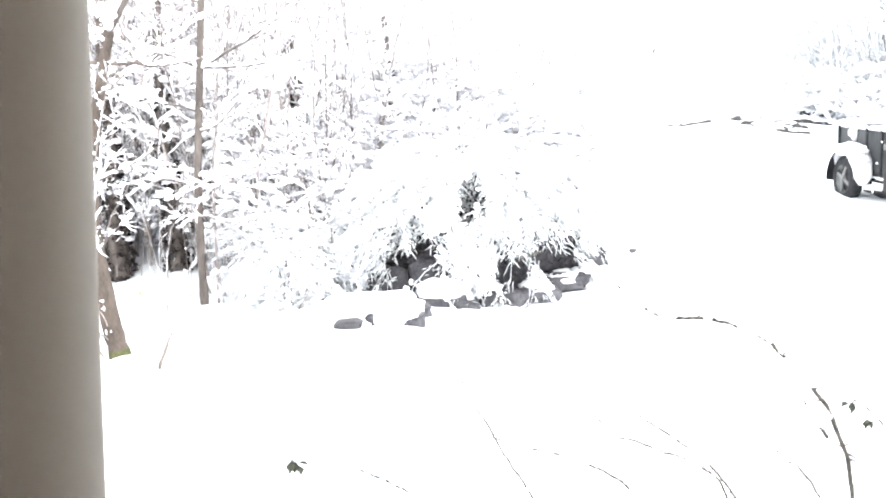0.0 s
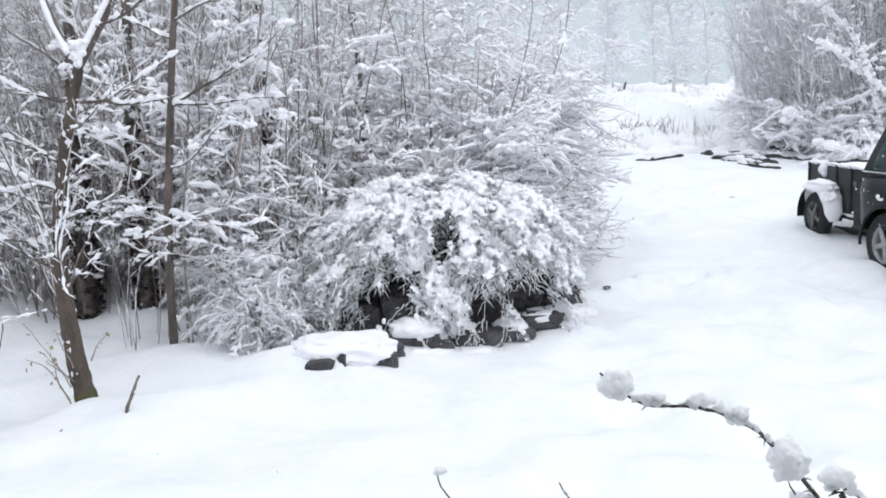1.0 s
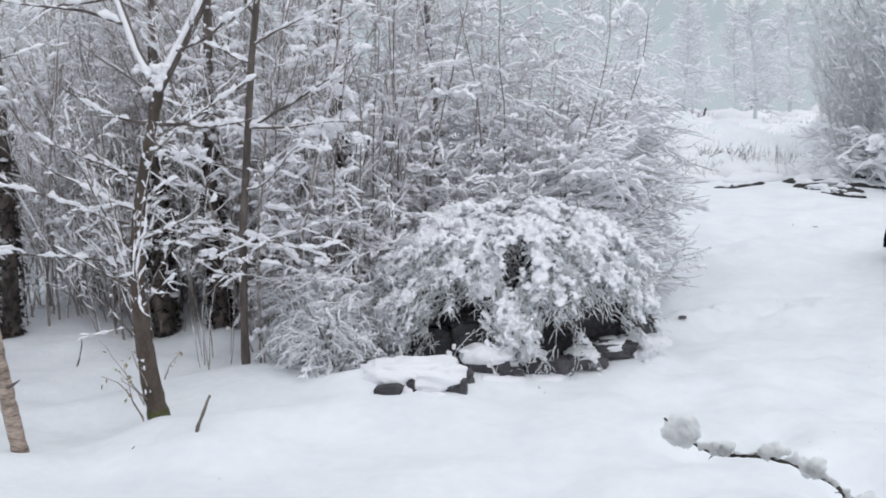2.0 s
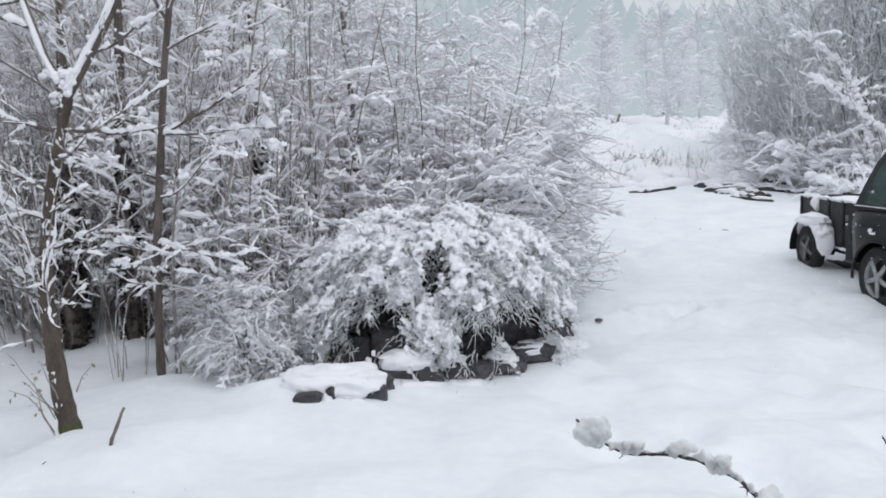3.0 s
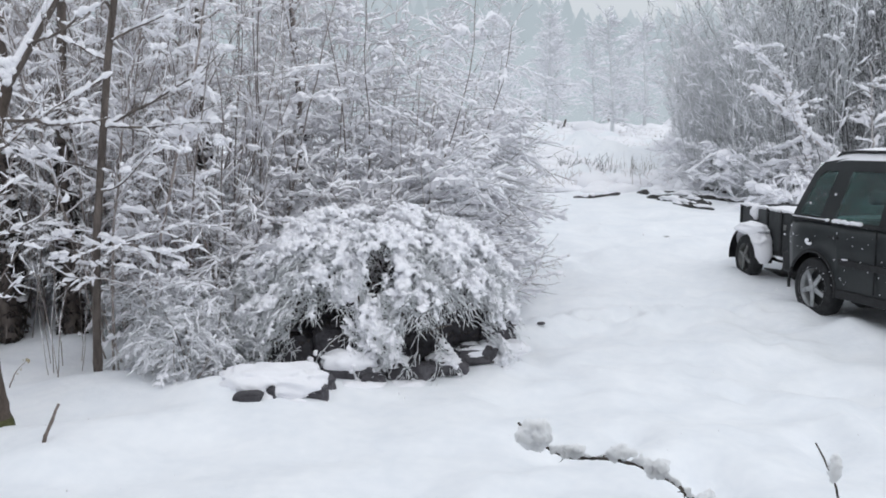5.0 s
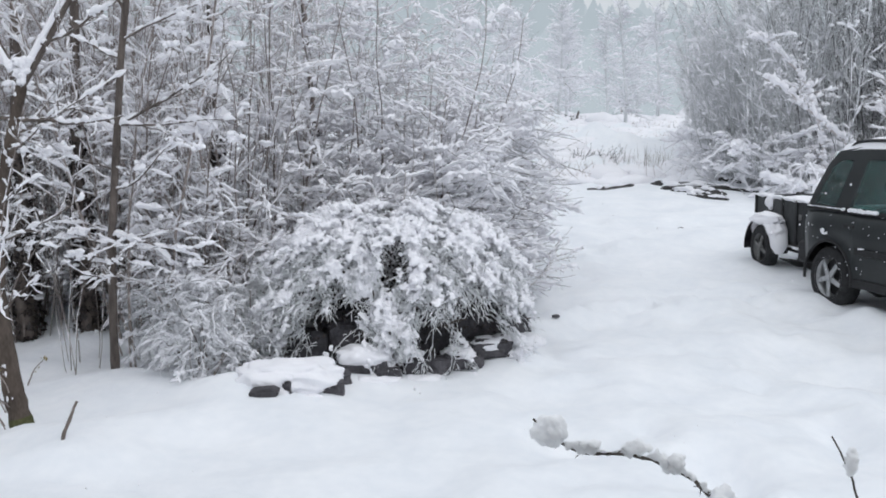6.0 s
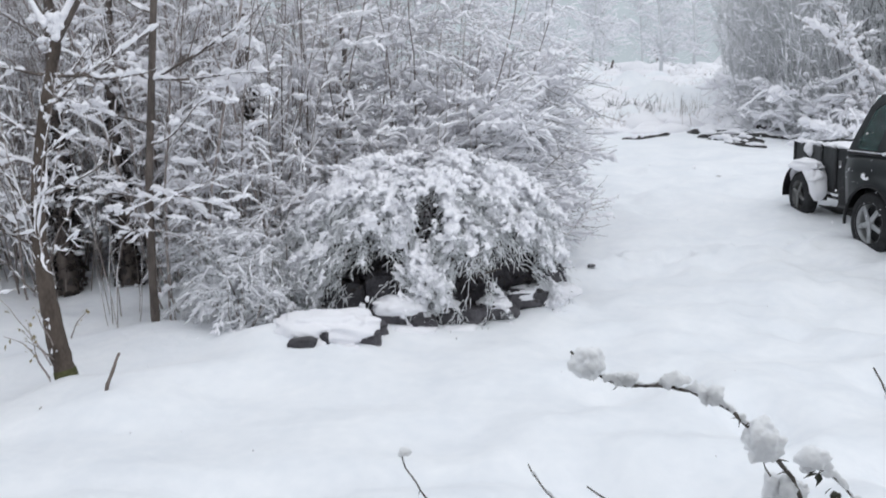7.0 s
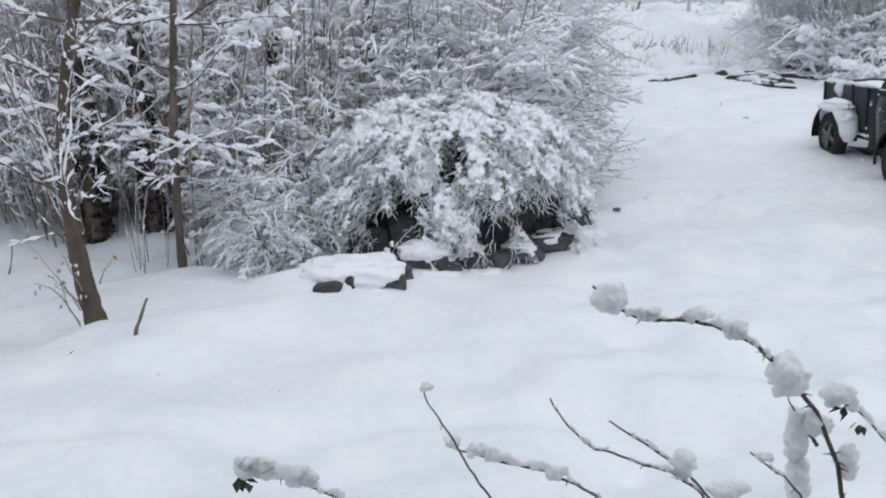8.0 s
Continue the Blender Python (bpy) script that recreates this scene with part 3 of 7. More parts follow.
def arching_shrub(seed, stems, length, snow=0.018, name="arching_shrub", per=(6.0, 7.0), bark=TWIG, twig=TWIG, clumps=90, clump=0.028, spread=0.9, droop=-0.08, step=0.06, share=(0.30, 0.42), bare=0.25):
    rng = np.random.default_rng(seed)
    rows = []
    spec = [(per[0], 46, share[0], 0.07, droop, 10), (per[1], 42, share[1], 0.12, droop * 0.3, 5), (0, 0, 0, 0.16, 0.0, 3)]
    for k in range(stems):
        a = rng.uniform(0, 6.28)
        d = unit(np.array([np.cos(a) * spread, np.sin(a) * spread, 1.15]))
        grow(rng, (0.1 * np.cos(a), 0.1 * np.sin(a), -0.05), d, length * rng.uniform(0.6, 1.1), rng.uniform(0.007, 0.014), 0, spec, rows)
    return plant(name, rows, rng, bark, (snow * 1.1, snow, snow * 0.8), (5, 3, 3), step, ("stem", "branch_mass", "twig_mass"), twig, clumps=clumps, clump=clump, bare=bare, snow_sides=4 if step < 0.1 else 3)


def layered_shrub(seed, stems, height, boughs, twigs, snow, lean=0.2, long=(0.35, 0.85), step=0.065, wood=RIME, bark=TWIG, droop=0.07, low=0.12, name="layered_shrub", thick=(0.010, 0.02), sides=5, fan=48, rise=(0.0, 0.7), base=0.3, bend=0.15):
    """A tall shrub whose flat, drooping sprays lie in layers under their snow."""
    rng = np.random.default_rng(seed)
    ob = empty(name, Matrix())
    tw, sn = Shape(), Shape()
    for k in range(stems):
        a = rng.uniform(0, 6.28)
        p = wander(rng, (np.cos(a) * rng.uniform(0, base), np.sin(a) * rng.uniform(0, base), -0.1), unit(np.array([np.cos(a) * lean, np.sin(a) * lean, 1.0])), height * rng.uniform(0.65, 1.1), 12, 0.08 if height > 3 else 0.14, 0.05)
        r = rng.uniform(*thick) * np.linspace(1, 0.3, len(p))
        st = Shape()
        tube(st, p, r, 5)
        st.object("stem", bark, ob)
        snow_ridge(sn, p, r, rng, snow * 0.5, step, sides, 0.3)
        for b in range(boughs):
            s = rng.uniform(low, 1.0) * (len(p) - 1)
            i = min(int(s), len(p) - 2)
            g = rng.uniform(0, 6.28)
            bough(rng, tw, sn, p[i] + (p[i + 1] - p[i]) * (s - i), unit(np.array([np.cos(g), np.sin(g), rng.uniform(*rise)])), rng.uniform(*long), twigs, snow * rng.uniform(0.7, 1.2), droop, 0.006, step, fan, sides, bend, 0.4, 1.15)
    tagged(tw.object("twig_mass", wood, ob), kind="stuff")
    tagged(sn.object("snow", SNOW, ob, "fresh snow lying along the branches", smooth=False), kind="stuff")
    return ob


def overhanging_shrub(seed, stems=7, height=2.7, boughs=17, snow=0.026):
    """A shrub that reaches out one way (x) over the open snow: flat boughs under snow, with bare dark tips."""
    rng = np.random.default_rng(seed)
    ob = empty("overhanging_shrub", Matrix())
    tw, tip, sn = Shape(), Shape(), Shape()
    for k in range(stems):
        p = wander(rng, (rng.uniform(-0.4, 0.2), rng.uniform(-0.4, 0.4), -0.1), unit(np.array([rng.uniform(0.0, 0.35), rng.normal() * 0.15, 1.0])), height * rng.uniform(0.5, 1.1), 10, 0.10, 0.0)
        r = rng.uniform(0.007, 0.013) * np.linspace(1, 0.3, len(p))
        st = Shape()
        tube(st, p, r, 5)
        st.object("stem", TWIG, ob)
        plaster(sn, p, r, rng, 0.010)
        for b in range(boughs):
            s = rng.uniform(0.08, 1.0) * (len(p) - 1)
            i = min(int(s), len(p) - 2)
            g = rng.normal() * 0.75 - 0.15
            q = bough(rng, tw, sn, p[i] + (p[i + 1] - p[i]) * (s - i), unit(np.array([np.cos(g), np.sin(g), rng.uniform(-0.05, 0.45)])), rng.uniform(0.45, 1.05), 10, snow * rng.uniform(0.6, 1.3), 0.035, 0.006, 0.038, 36, 4, 0.15, 0.42, 1.1)
            for _ in range(2):
                e = wander(rng, q[rng.integers(4, 7)], unit(q[-1] - q[-3] + rng.normal(size=3) * 0.15), rng.uniform(0.15, 0.4), 4, 0.12, 0.02)
                tube(tip, e, np.linspace(0.0034, 0.0014, 5), 3)
    tagged(tw.object("twig_mass", FROST, ob), kind="stuff")
    tagged(tip.object("tip_mass", BARK, ob, "bare dark twig tips"), kind="stuff")
    tagged(sn.object("snow", SNOW, ob, "fresh snow lying along the branches", smooth=False), kind="stuff")
    return ob


def weeping_shrub(seed, boughs, reach, height, snow, wood=FROST, step=0.045):
    """A low shrub of sprays that arch over and hang to the ground."""
    rng = np.random.default_rng(seed)
    ob = empty("weeping_shrub", Matrix())
    tw, sn = Shape(), Shape()
    for k in range(boughs):
        a = rng.uniform(0, 6.28)
        if k % 7 == 0:
            st = Shape()
            tube(st, wander(rng, (0, 0, -0.05), unit(np.array([np.cos(a) * 0.4, np.sin(a) * 0.4, 1.0])), height * 0.95, 7, 0.08, 0), np.linspace(0.012, 0.004, 8), 5)
            st.object("stem", TWIG, ob)
        h = height * rng.uniform(0.25, 0.95)
        bough(rng, tw, sn, (np.cos(a) * 0.22 * h, np.sin(a) * 0.22 * h, h), unit(np.array([np.cos(a), np.sin(a), rng.uniform(0.1, 0.7)])), reach * rng.uniform(0.55, 1.15), 17, snow * rng.uniform(0.6, 1.2), 0.18, 0.004, step, 56, 4, 0.24, 0.27, 0.0, 2)
    tagged(tw.object("twig_mass", wood, ob), kind="stuff")
    tagged(sn.object("snow", SNOW, ob, "fresh snow lying along the branches", smooth=False), kind="stuff")
    return ob


def place_copies(kinds, spots, label, category, group, first_used=None):
    """The first spot of each kind takes the built plant itself; the others take copies."""
    used = set()
    for k, x, y, turn, size, dz in spots:
        m = pose(x, y, gz(x, y) - 0.04 + dz, 0, 0, turn) @ Matrix.Diagonal((size, size, size, 1))
        ob = kinds[k]
        if k in used:
            ob = copy_thing(ob, m)
        else:
            used.add(k)
            ob.matrix_basis = m
        tagged(ob, label, category, group)


def near_tree():
    """The leaning tree with the forked crown by the edge of the wood."""
    rng = np.random.default_rng(11)
    x0, y0 = -3.36, 7.40
    z0 = gz(x0, y0) - 0.1
    tree = tagged(empty("forked_tree", pose(x0, y0, z0)), "leaning brown tree with mossy foot and snow in its fork", "tree")
    fork = np.array([0.17, 0.0, 2.68])
    trunk = np.array([[0.09, 0, -0.25], [0.06, 0, 0], [0.03, 0, 0.14], [-0.03, 0, 0.45], [-0.07, 0.0, 0.8], [-0.10, 0, 1.2], [-0.06, 0, 1.7], [0.04, 0, 2.2], fork])
    trunk, s = resample(trunk, 0.06)
    rad = np.interp(s, [0, 0.08, 0.14, 0.2, 0.36, 0.7, 1], [0.11, 0.098, 0.085, 0.078, 0.066, 0.047, 0.040]) * (1 + 0.05 * rng.normal(size=len(s)))
    t = Shape()
    tube(t, trunk, rad, 12)
    t.object("trunk", MOSSY, tree)
    ms = Shape()
    tube(ms, trunk[2:10], rad[2:10] * np.array([1.1, 1.12, 1.08, 1.1, 1.07, 1.05, 1.03, 0.9]), 12)
    ms.object("moss", MOSS, tree, "dull green moss round the foot")
    snow = Shape()
    for pts, r in (
        ([fork, (0.02, 0, 2.98), (-0.15, 0.05, 3.43), (-0.29, 0.1, 4.03), (-0.33, 0.1, 4.93)], 0.026),
        ([fork, (0.27, 0.02, 2.85), (0.49, 0.05, 3.23), (0.69, 0.1, 3.68), (1.02, 0.2, 4.73)], 0.030),
    ):
        p, s = resample(np.array(pts, float), 0.08)
        limb = Shape()
        rr = r * np.linspace(1, 0.5, len(p))
        tube(limb, p, rr, 8)
        ob = limb.object("limb", BARK, tree)
        sn = Shape()
        tube(sn, p[1:int(len(p) * 0.85)] + np.array([-0.018 if pts[1][0] > 0 else 0.02, -0.02, 0.03]), rr[1:int(len(p) * 0.85)] * 0.95 * (0.8 + 0.35 * rng.random(len(rr[1:int(len(p) * 0.85)]))), 7)
        sn.object("snow", SNOW, ob, "snow plastered along the upper side")
    k = 34
    i = rng.integers(9, len(trunk), k)
    a = rng.uniform(3.0, 5.6, k)
    lumps(snow, trunk[i] + np.stack([np.cos(a), np.sin(a), 0 * a], 1) * rad[i][:, None], rng.uniform(0.003, 0.015, (k, 1)) * rng.uniform(0.5, 1.5, (k, 3)) * np.array([0.8, 0.8, 1.5]), rng, 1, 0.5)
    k = 40
    h = rng.random(k)
    lumps(snow, fork + np.stack([(rng.random(k) - 0.45) * (0.05 + 0.16 * h), -0.02 + rng.normal(size=k) * 0.012, 0.03 + 0.17 * h], 1), rng.uniform(0.016, 0.034, (k, 1)) * rng.uniform(0.8, 1.2, (k, 3)), rng, 1, 0.4)
    rows = []
    spec = [(5, 50, 0.4, 0.10, 0.02, 7), (6, 45, 0.45, 0.14, 0.0, 4), (0, 0, 0, 0.15, 0, 3)]
    for h, d, ln, r in ((2.45, (-1, -0.1, 0.12), 0.7, 0.016), (2.44, (1, -0.05, -0.02), 0.8, 0.018), (2.2, (0.5, -0.6, 0.3), 0.7, 0.012), (1.8, (-0.8, -0.3, 0.3), 0.8, 0.013), (1.55, (0.8, -0.4, 0.35), 0.7, 0.012),
                        (1.2, (-0.7, -0.5, 0.5), 0.7, 0.011), (1.0, (0.7, -0.2, 0.5), 0.5, 0.010), (2.9, (0.7, -0.3, 0.2), 0.9, 0.014), (3.1, (-0.9, -0.2, 0.3), 0.9, 0.014), (0.75, (-0.5, -0.6, 0.7), 0.6, 0.009),
                        (1.45, (-0.5, -0.4, 0.9), 0.9, 0.010), (1.35, (0.4, -0.5, 0.9), 0.8, 0.010),
                        (1.65, (-1, 0.1, 0.25), 1.1, 0.012), (2.0, (-0.9, 0.3, 0.5), 1.1, 0.012), (2.3, (0.8, 0.4, 0.4), 0.8, 0.011), (1.4, (-1, -0.1, 0.1), 1.0, 0.011), (3.3, (-1, 0.2, 0.2), 1.0, 0.012), (3.6, (0.9, 0.1, 0.2), 0.9, 0.012)):
        i = int(np.argmin(abs(trunk[:, 2] - h)))
        base = trunk[i] if h < 2.6 else fork + np.array([np.sign(d[0]) * (h - 2.5) * 0.4, 0, h - 2.6])
        grow(rng, base, unit(np.array(d)), ln * 1.18, r, 0, spec, rows)
    for lev, nm in enumerate(("branch", "branch_mass", "twig_mass")):
        if lev == 0:
            for p, r, k in rows:
                if k == 0:
                    s = Shape()
                    tube(s, p, r, 5)
                    s.object("branch", BARK, tree)
        else:
            s = Shape()
            for p, r, k in rows:
                if k == lev:
                    tube(s, p, r, 4)
            tagged(s.object(nm, TWIG, tree), kind="stuff")
    for p, r, k in rows:
        snow_ridge(snow, p, r, rng, (0.026, 0.017, 0.013)[k], 0.03, 6, 0.33)
    tagged(snow.object("snow", SNOW, tree, "clumps of fresh snow on the boughs"), kind="stuff")
    # upright shoots close beside the trunk
    for k in range(11):
        h, a = rng.uniform(0.55, 1.5), rng.uniform(2.6, 6.8)
        i = int(np.argmin(abs(trunk[:, 2] - h)))
        p = wander(rng, trunk[i], unit(np.array([np.cos(a) * 0.35, np.sin(a) * 0.2, 1.0])), rng.uniform(0.7, 1.7), 9, 0.10, 0.08)
        r = np.linspace(0.008, 0.003, len(p))
        s = Shape()
        tube(s, p, r, 5)
        ob = s.object("shoot", TWIG, tree, "thin upright shoot beside the trunk")
        sn = Shape()
        plaster(sn, p, r, rng, 0.012, 0.04, 0.35)
        for _ in range(7):
            j = rng.integers(2, len(p) - 1)
            q = wander(rng, p[j], unit(p[j + 1] - p[j] + rng.normal(size=3) * 0.6), rng.uniform(0.1, 0.3), 4, 0.2, 0.02)
            tube(s, q, np.linspace(0.004, 0.0018, 5), 3)
            snow_ridge(sn, q, np.linspace(0.004, 0.0018, 5), rng, 0.016, 0.03, 5, 0.2)
        tagged(sn.object("snow", SNOW, ob, "broken snow on the shoot", smooth=False), kind="stuff")
    # thin shoots round the foot
    for k in range(7):
        a = rng.uniform(3.0, 6.4)
        p = wander(rng, (np.cos(a) * 0.1, np.sin(a) * 0.1, 0.1 + rng.uniform(0, 0.5)), unit(np.array([np.cos(a) * 0.7, np.sin(a) * 0.3, 1.0])), rng.uniform(0.25, 0.75), 7, 0.12, 0.02)
        shoots = Shape()
        tube(shoots, p, np.linspace(0.006, 0.002, len(p)), 4)
        shoot = shoots.object("shoot", TWIG, tree, "thin grey shoot from the foot")
        lv = Shape()
        leaves(lv, p[rng.integers(3, len(p), 5)] + rng.normal(size=(5, 3)) * 0.02, 0.04, rng, 0.6)
        tagged(lv.object("withered_leaves", DEADLEAF, shoot, "a few withered yellowish leaves", smooth=False), kind="stuff")
    return tree


def thin_tree():
    rng = np.random.default_rng(21)
    x0, y0 = -3.18, 8.9
    tree = tagged(empty("slender_tree", pose(x0, y0, gz(x0, y0) - 0.1)), "slender straight grey-brown young tree", "tree")
    line = np.array([[0.0, 0, 0], [0.0, 0, 0.6], [0.03, 0, 1.4], [0.12, 0, 2.3], [0.18, 0, 2.9], [0.28, 0, 3.6], [0.32, 0, 4.6], [0.38, 0, 5.6]])
    line, s = resample(line, 0.08)
    rad = np.interp(s, [0, 0.03, 0.1, 0.6, 1], [0.052, 0.042, 0.036, 0.029, 0.012]) * (1 + 0.05 * rng.normal(size=len(s)))
    t = Shape()
    tube(t, line, rad, 10)
    t.object("trunk", BARK, tree)
    rows = []
    spec = [(5, 48, 0.42, 0.10, 0.03, 8), (7, 45, 0.45, 0.14, 0.0, 4), (0, 0, 0, 0.15, 0, 3)]
    for h, d, ln, r in ((2.35, (1, -0.2, 0.35), 1.3, 0.016), (2.35, (-0.9, -0.3, 0.35), 0.9, 0.013), (2.3, (1, -0.1, 0.05), 1.1, 0.014), (2.9, (-1, -0.1, 0.5), 0.8, 0.012), (3.05, (1, -0.2, 0.4), 1.0, 0.013), (3.3, (-0.7, -0.3, 0.9), 1.0, 0.016),
                        (3.35, (0.5, -0.3, 0.9), 1.1, 0.016), (1.35, (0.9, -0.5, -0.05), 1.3, 0.012), (1.25, (-0.8, -0.3, 0.1), 0.8, 0.010), (1.0, (-0.6, -0.6, 0.1), 0.5, 0.008), (1.75, (0.8, -0.5, 0.25), 0.9, 0.010), (3.8, (0.7, -0.4, 0.5), 1.0, 0.012),
                        (4.2, (-0.7, -0.4, 0.5), 1.0, 0.012), (1.9, (-0.7, -0.6, 0.3), 0.7, 0.009)):
        i = int(np.argmin(abs(line[:, 2] - h)))
        grow(rng, line[i], unit(np.array(d)), ln, r, 0, spec, rows)
    for p, r, k in rows:
        if k == 0:
            b = Shape()
            tube(b, p, r, 5)
            b.object("branch", BARK, tree)
    tw, snow = Shape(), Shape()
    for p, r, k in rows:
        if k:
            tube(tw, p, r, 4)
        snow_ridge(snow, p, r, rng, (0.026, 0.018, 0.014)[k], 0.035, 6, 0.2)
    tagged(tw.object("twig_mass", TWIG, tree), kind="stuff")
    tips = [rows[i] for i in rng.integers(0, len(rows), 45)]
    crumbs(snow, [p[-1] + (0, 0, 0.01) for p, r, k in tips], 12, 0.046, 0.023, rng, 1)
    tagged(snow.object("snow", SNOW, tree, "clumps of fresh snow on the boughs", smooth=False), kind="stuff")


def birch():
    """The trunk with peeling bark, and its crown out of sight above."""
    rng = np.random.default_rng(31)
    x0, y0 = -3.93, 6.45
    tree = tagged(empty("birch_tree", pose(x0, y0, gz(x0, y0) - 0.08)), "leaning birch with peeling pinkish-brown bark", "tree")
    line, s = resample(np.array([[0.02, 0, 0], [-0.05, 0, 0.4], [-0.10, 0, 0.7], [-0.17, 0, 1.3], [-0.42, 0.1, 2.4], [-0.4, 0.1, 4.2], [-0.5, 0.2, 6.0]], float), 0.05)
    rad = np.interp(s, [0, 0.03, 0.2, 0.6, 1], [0.062, 0.054, 0.048, 0.04, 0.02]) * (1 + 0.06 * rng.normal(size=len(s)))
    t = Shape()
    tube(t, line, rad, 12)
    t.object("trunk", BIRCH, tree)
    k = Shape()
    tube(k, wander(rng, (-0.03, -0.04, 0.55), (0.9, -0.3, 0.2), 0.14, 4, 0.1, 0.05), np.array([0.014, 0.012, 0.01, 0.008, 0.005]), 6)
    k.object("stub", BARK, tree, "broken twig stub")
    rows = []
    spec = [(4, 50, 0.4, 0.10, 0.02, 7), (6, 45, 0.45, 0.14, -0.02, 4), (0, 0, 0, 0.15, 0, 3)]
    for h in np.linspace(1.9, 5.2, 12):
        i = int(np.argmin(abs(line[:, 2] - h)))
        a = rng.uniform(0, 6.28)
        grow(rng, line[i], unit(np.array([np.cos(a), np.sin(a), 0.5])), rng.uniform(0.7, 1.2), 0.014, 0, spec, rows)
    b, snow = Shape(), Shape()
    for p, r, lev in rows:
        tube(b, p, r, 4)
        snow_ridge(snow, p, r, rng, 0.018, 0.05, 5)
    tagged(b.object("branch_mass", BARK, tree), kind="stuff")
    tagged(snow.object("snow", SNOW, tree, "clumps of fresh snow on the boughs"), kind="stuff")


def ivy_tree(x0, y0, height, radius, seed, lean=0.0):
    rng = np.random.default_rng(seed)
    tree = tagged(empty("ivy_clad_tree", pose(x0, y0, gz(x0, y0) - 0.1)), "dark tree trunk wrapped in ivy in the wood", "tree", "trees in the wood")
    line = wander(rng, (0, 0, 0), unit(np.array([lean, 0, 1.0])), height, 24, 0.02, 0.01)
    rad = radius * np.interp(np.linspace(0, 1, len(line)), [0, 0.15, 0.4, 1], [1, 0.85, 0.5, 0.25])
    t = Shape()
    tube(t, line, rad, 10)
    t.object("trunk", BARK, tree)
    lv = Shape()
    n = int(1200 * radius / 0.12)
    i = (rng.random(n) ** 1.3 * len(line) * 0.34).astype(int)
    a = rng.uniform(0, 6.28, n)
    off = rad[i] * rng.uniform(1.0, 1.6, n)
    leaves(lv, line[i] + np.stack([np.cos(a) * off, np.sin(a) * off, rng.uniform(-0.15, 0.15, n)], 1), 0.085, rng, 0.5)
    tagged(lv.object("ivy", IVY, tree, "dark green ivy leaves", smooth=False), kind="stuff")
    rows = []
    spec = [(3, 50, 0.4, 0.1, 0.03, 7), (5, 45, 0.45, 0.14, 0, 4), (0, 0, 0, 0.15, 0, 3)]
    for h in np.linspace(0.35, 0.95, 9):
        i = int(h * (len(line) - 1))
        a = rng.uniform(0, 6.28)
        grow(rng, line[i], unit(np.array([np.cos(a), np.sin(a), 0.6])), rng.uniform(0.8, 1.6), 0.018, 0, spec, rows)
    b, snow = Shape(), Shape()
    for p, r, lev in rows:
        tube(b, p, r, 4)
        snow_ridge(snow, p, r, rng, 0.022, 0.06, 5)
    k = 90
    i = rng.integers(2, 22, k)
    a = rng.uniform(0, 6.28, k)
    lumps(snow, line[i] + np.stack([np.cos(a) * rad[i] * 1.4, np.sin(a) * rad[i] * 1.4, 0 * a], 1), rng.uniform(0.02, 0.06, (k, 1)) * np.array([1.3, 0.9, 0.6]), rng, 1)
    tagged(b.object("branch_mass", TWIG, tree), kind="stuff")
    tagged(snow.object("snow", SNOW, tree, "clumps of fresh snow on the boughs"), kind="stuff")


near_tree()
thin_tree()
birch()
ivy_tree(-4.06, 10.58, 6.5, 0.10, 41)
ivy_tree(-4.76, 10.58, 6.5, 0.115, 42, 0.02)
ivy_tree(-2.9, 11.2, 6.5, 0.075, 43, 0.05)
ivy_tree(-6.42, 10.3, 7.0, 0.10, 44)
ivy_tree(-1.9, 12.5, 6.5, 0.06, 45, -0.03)


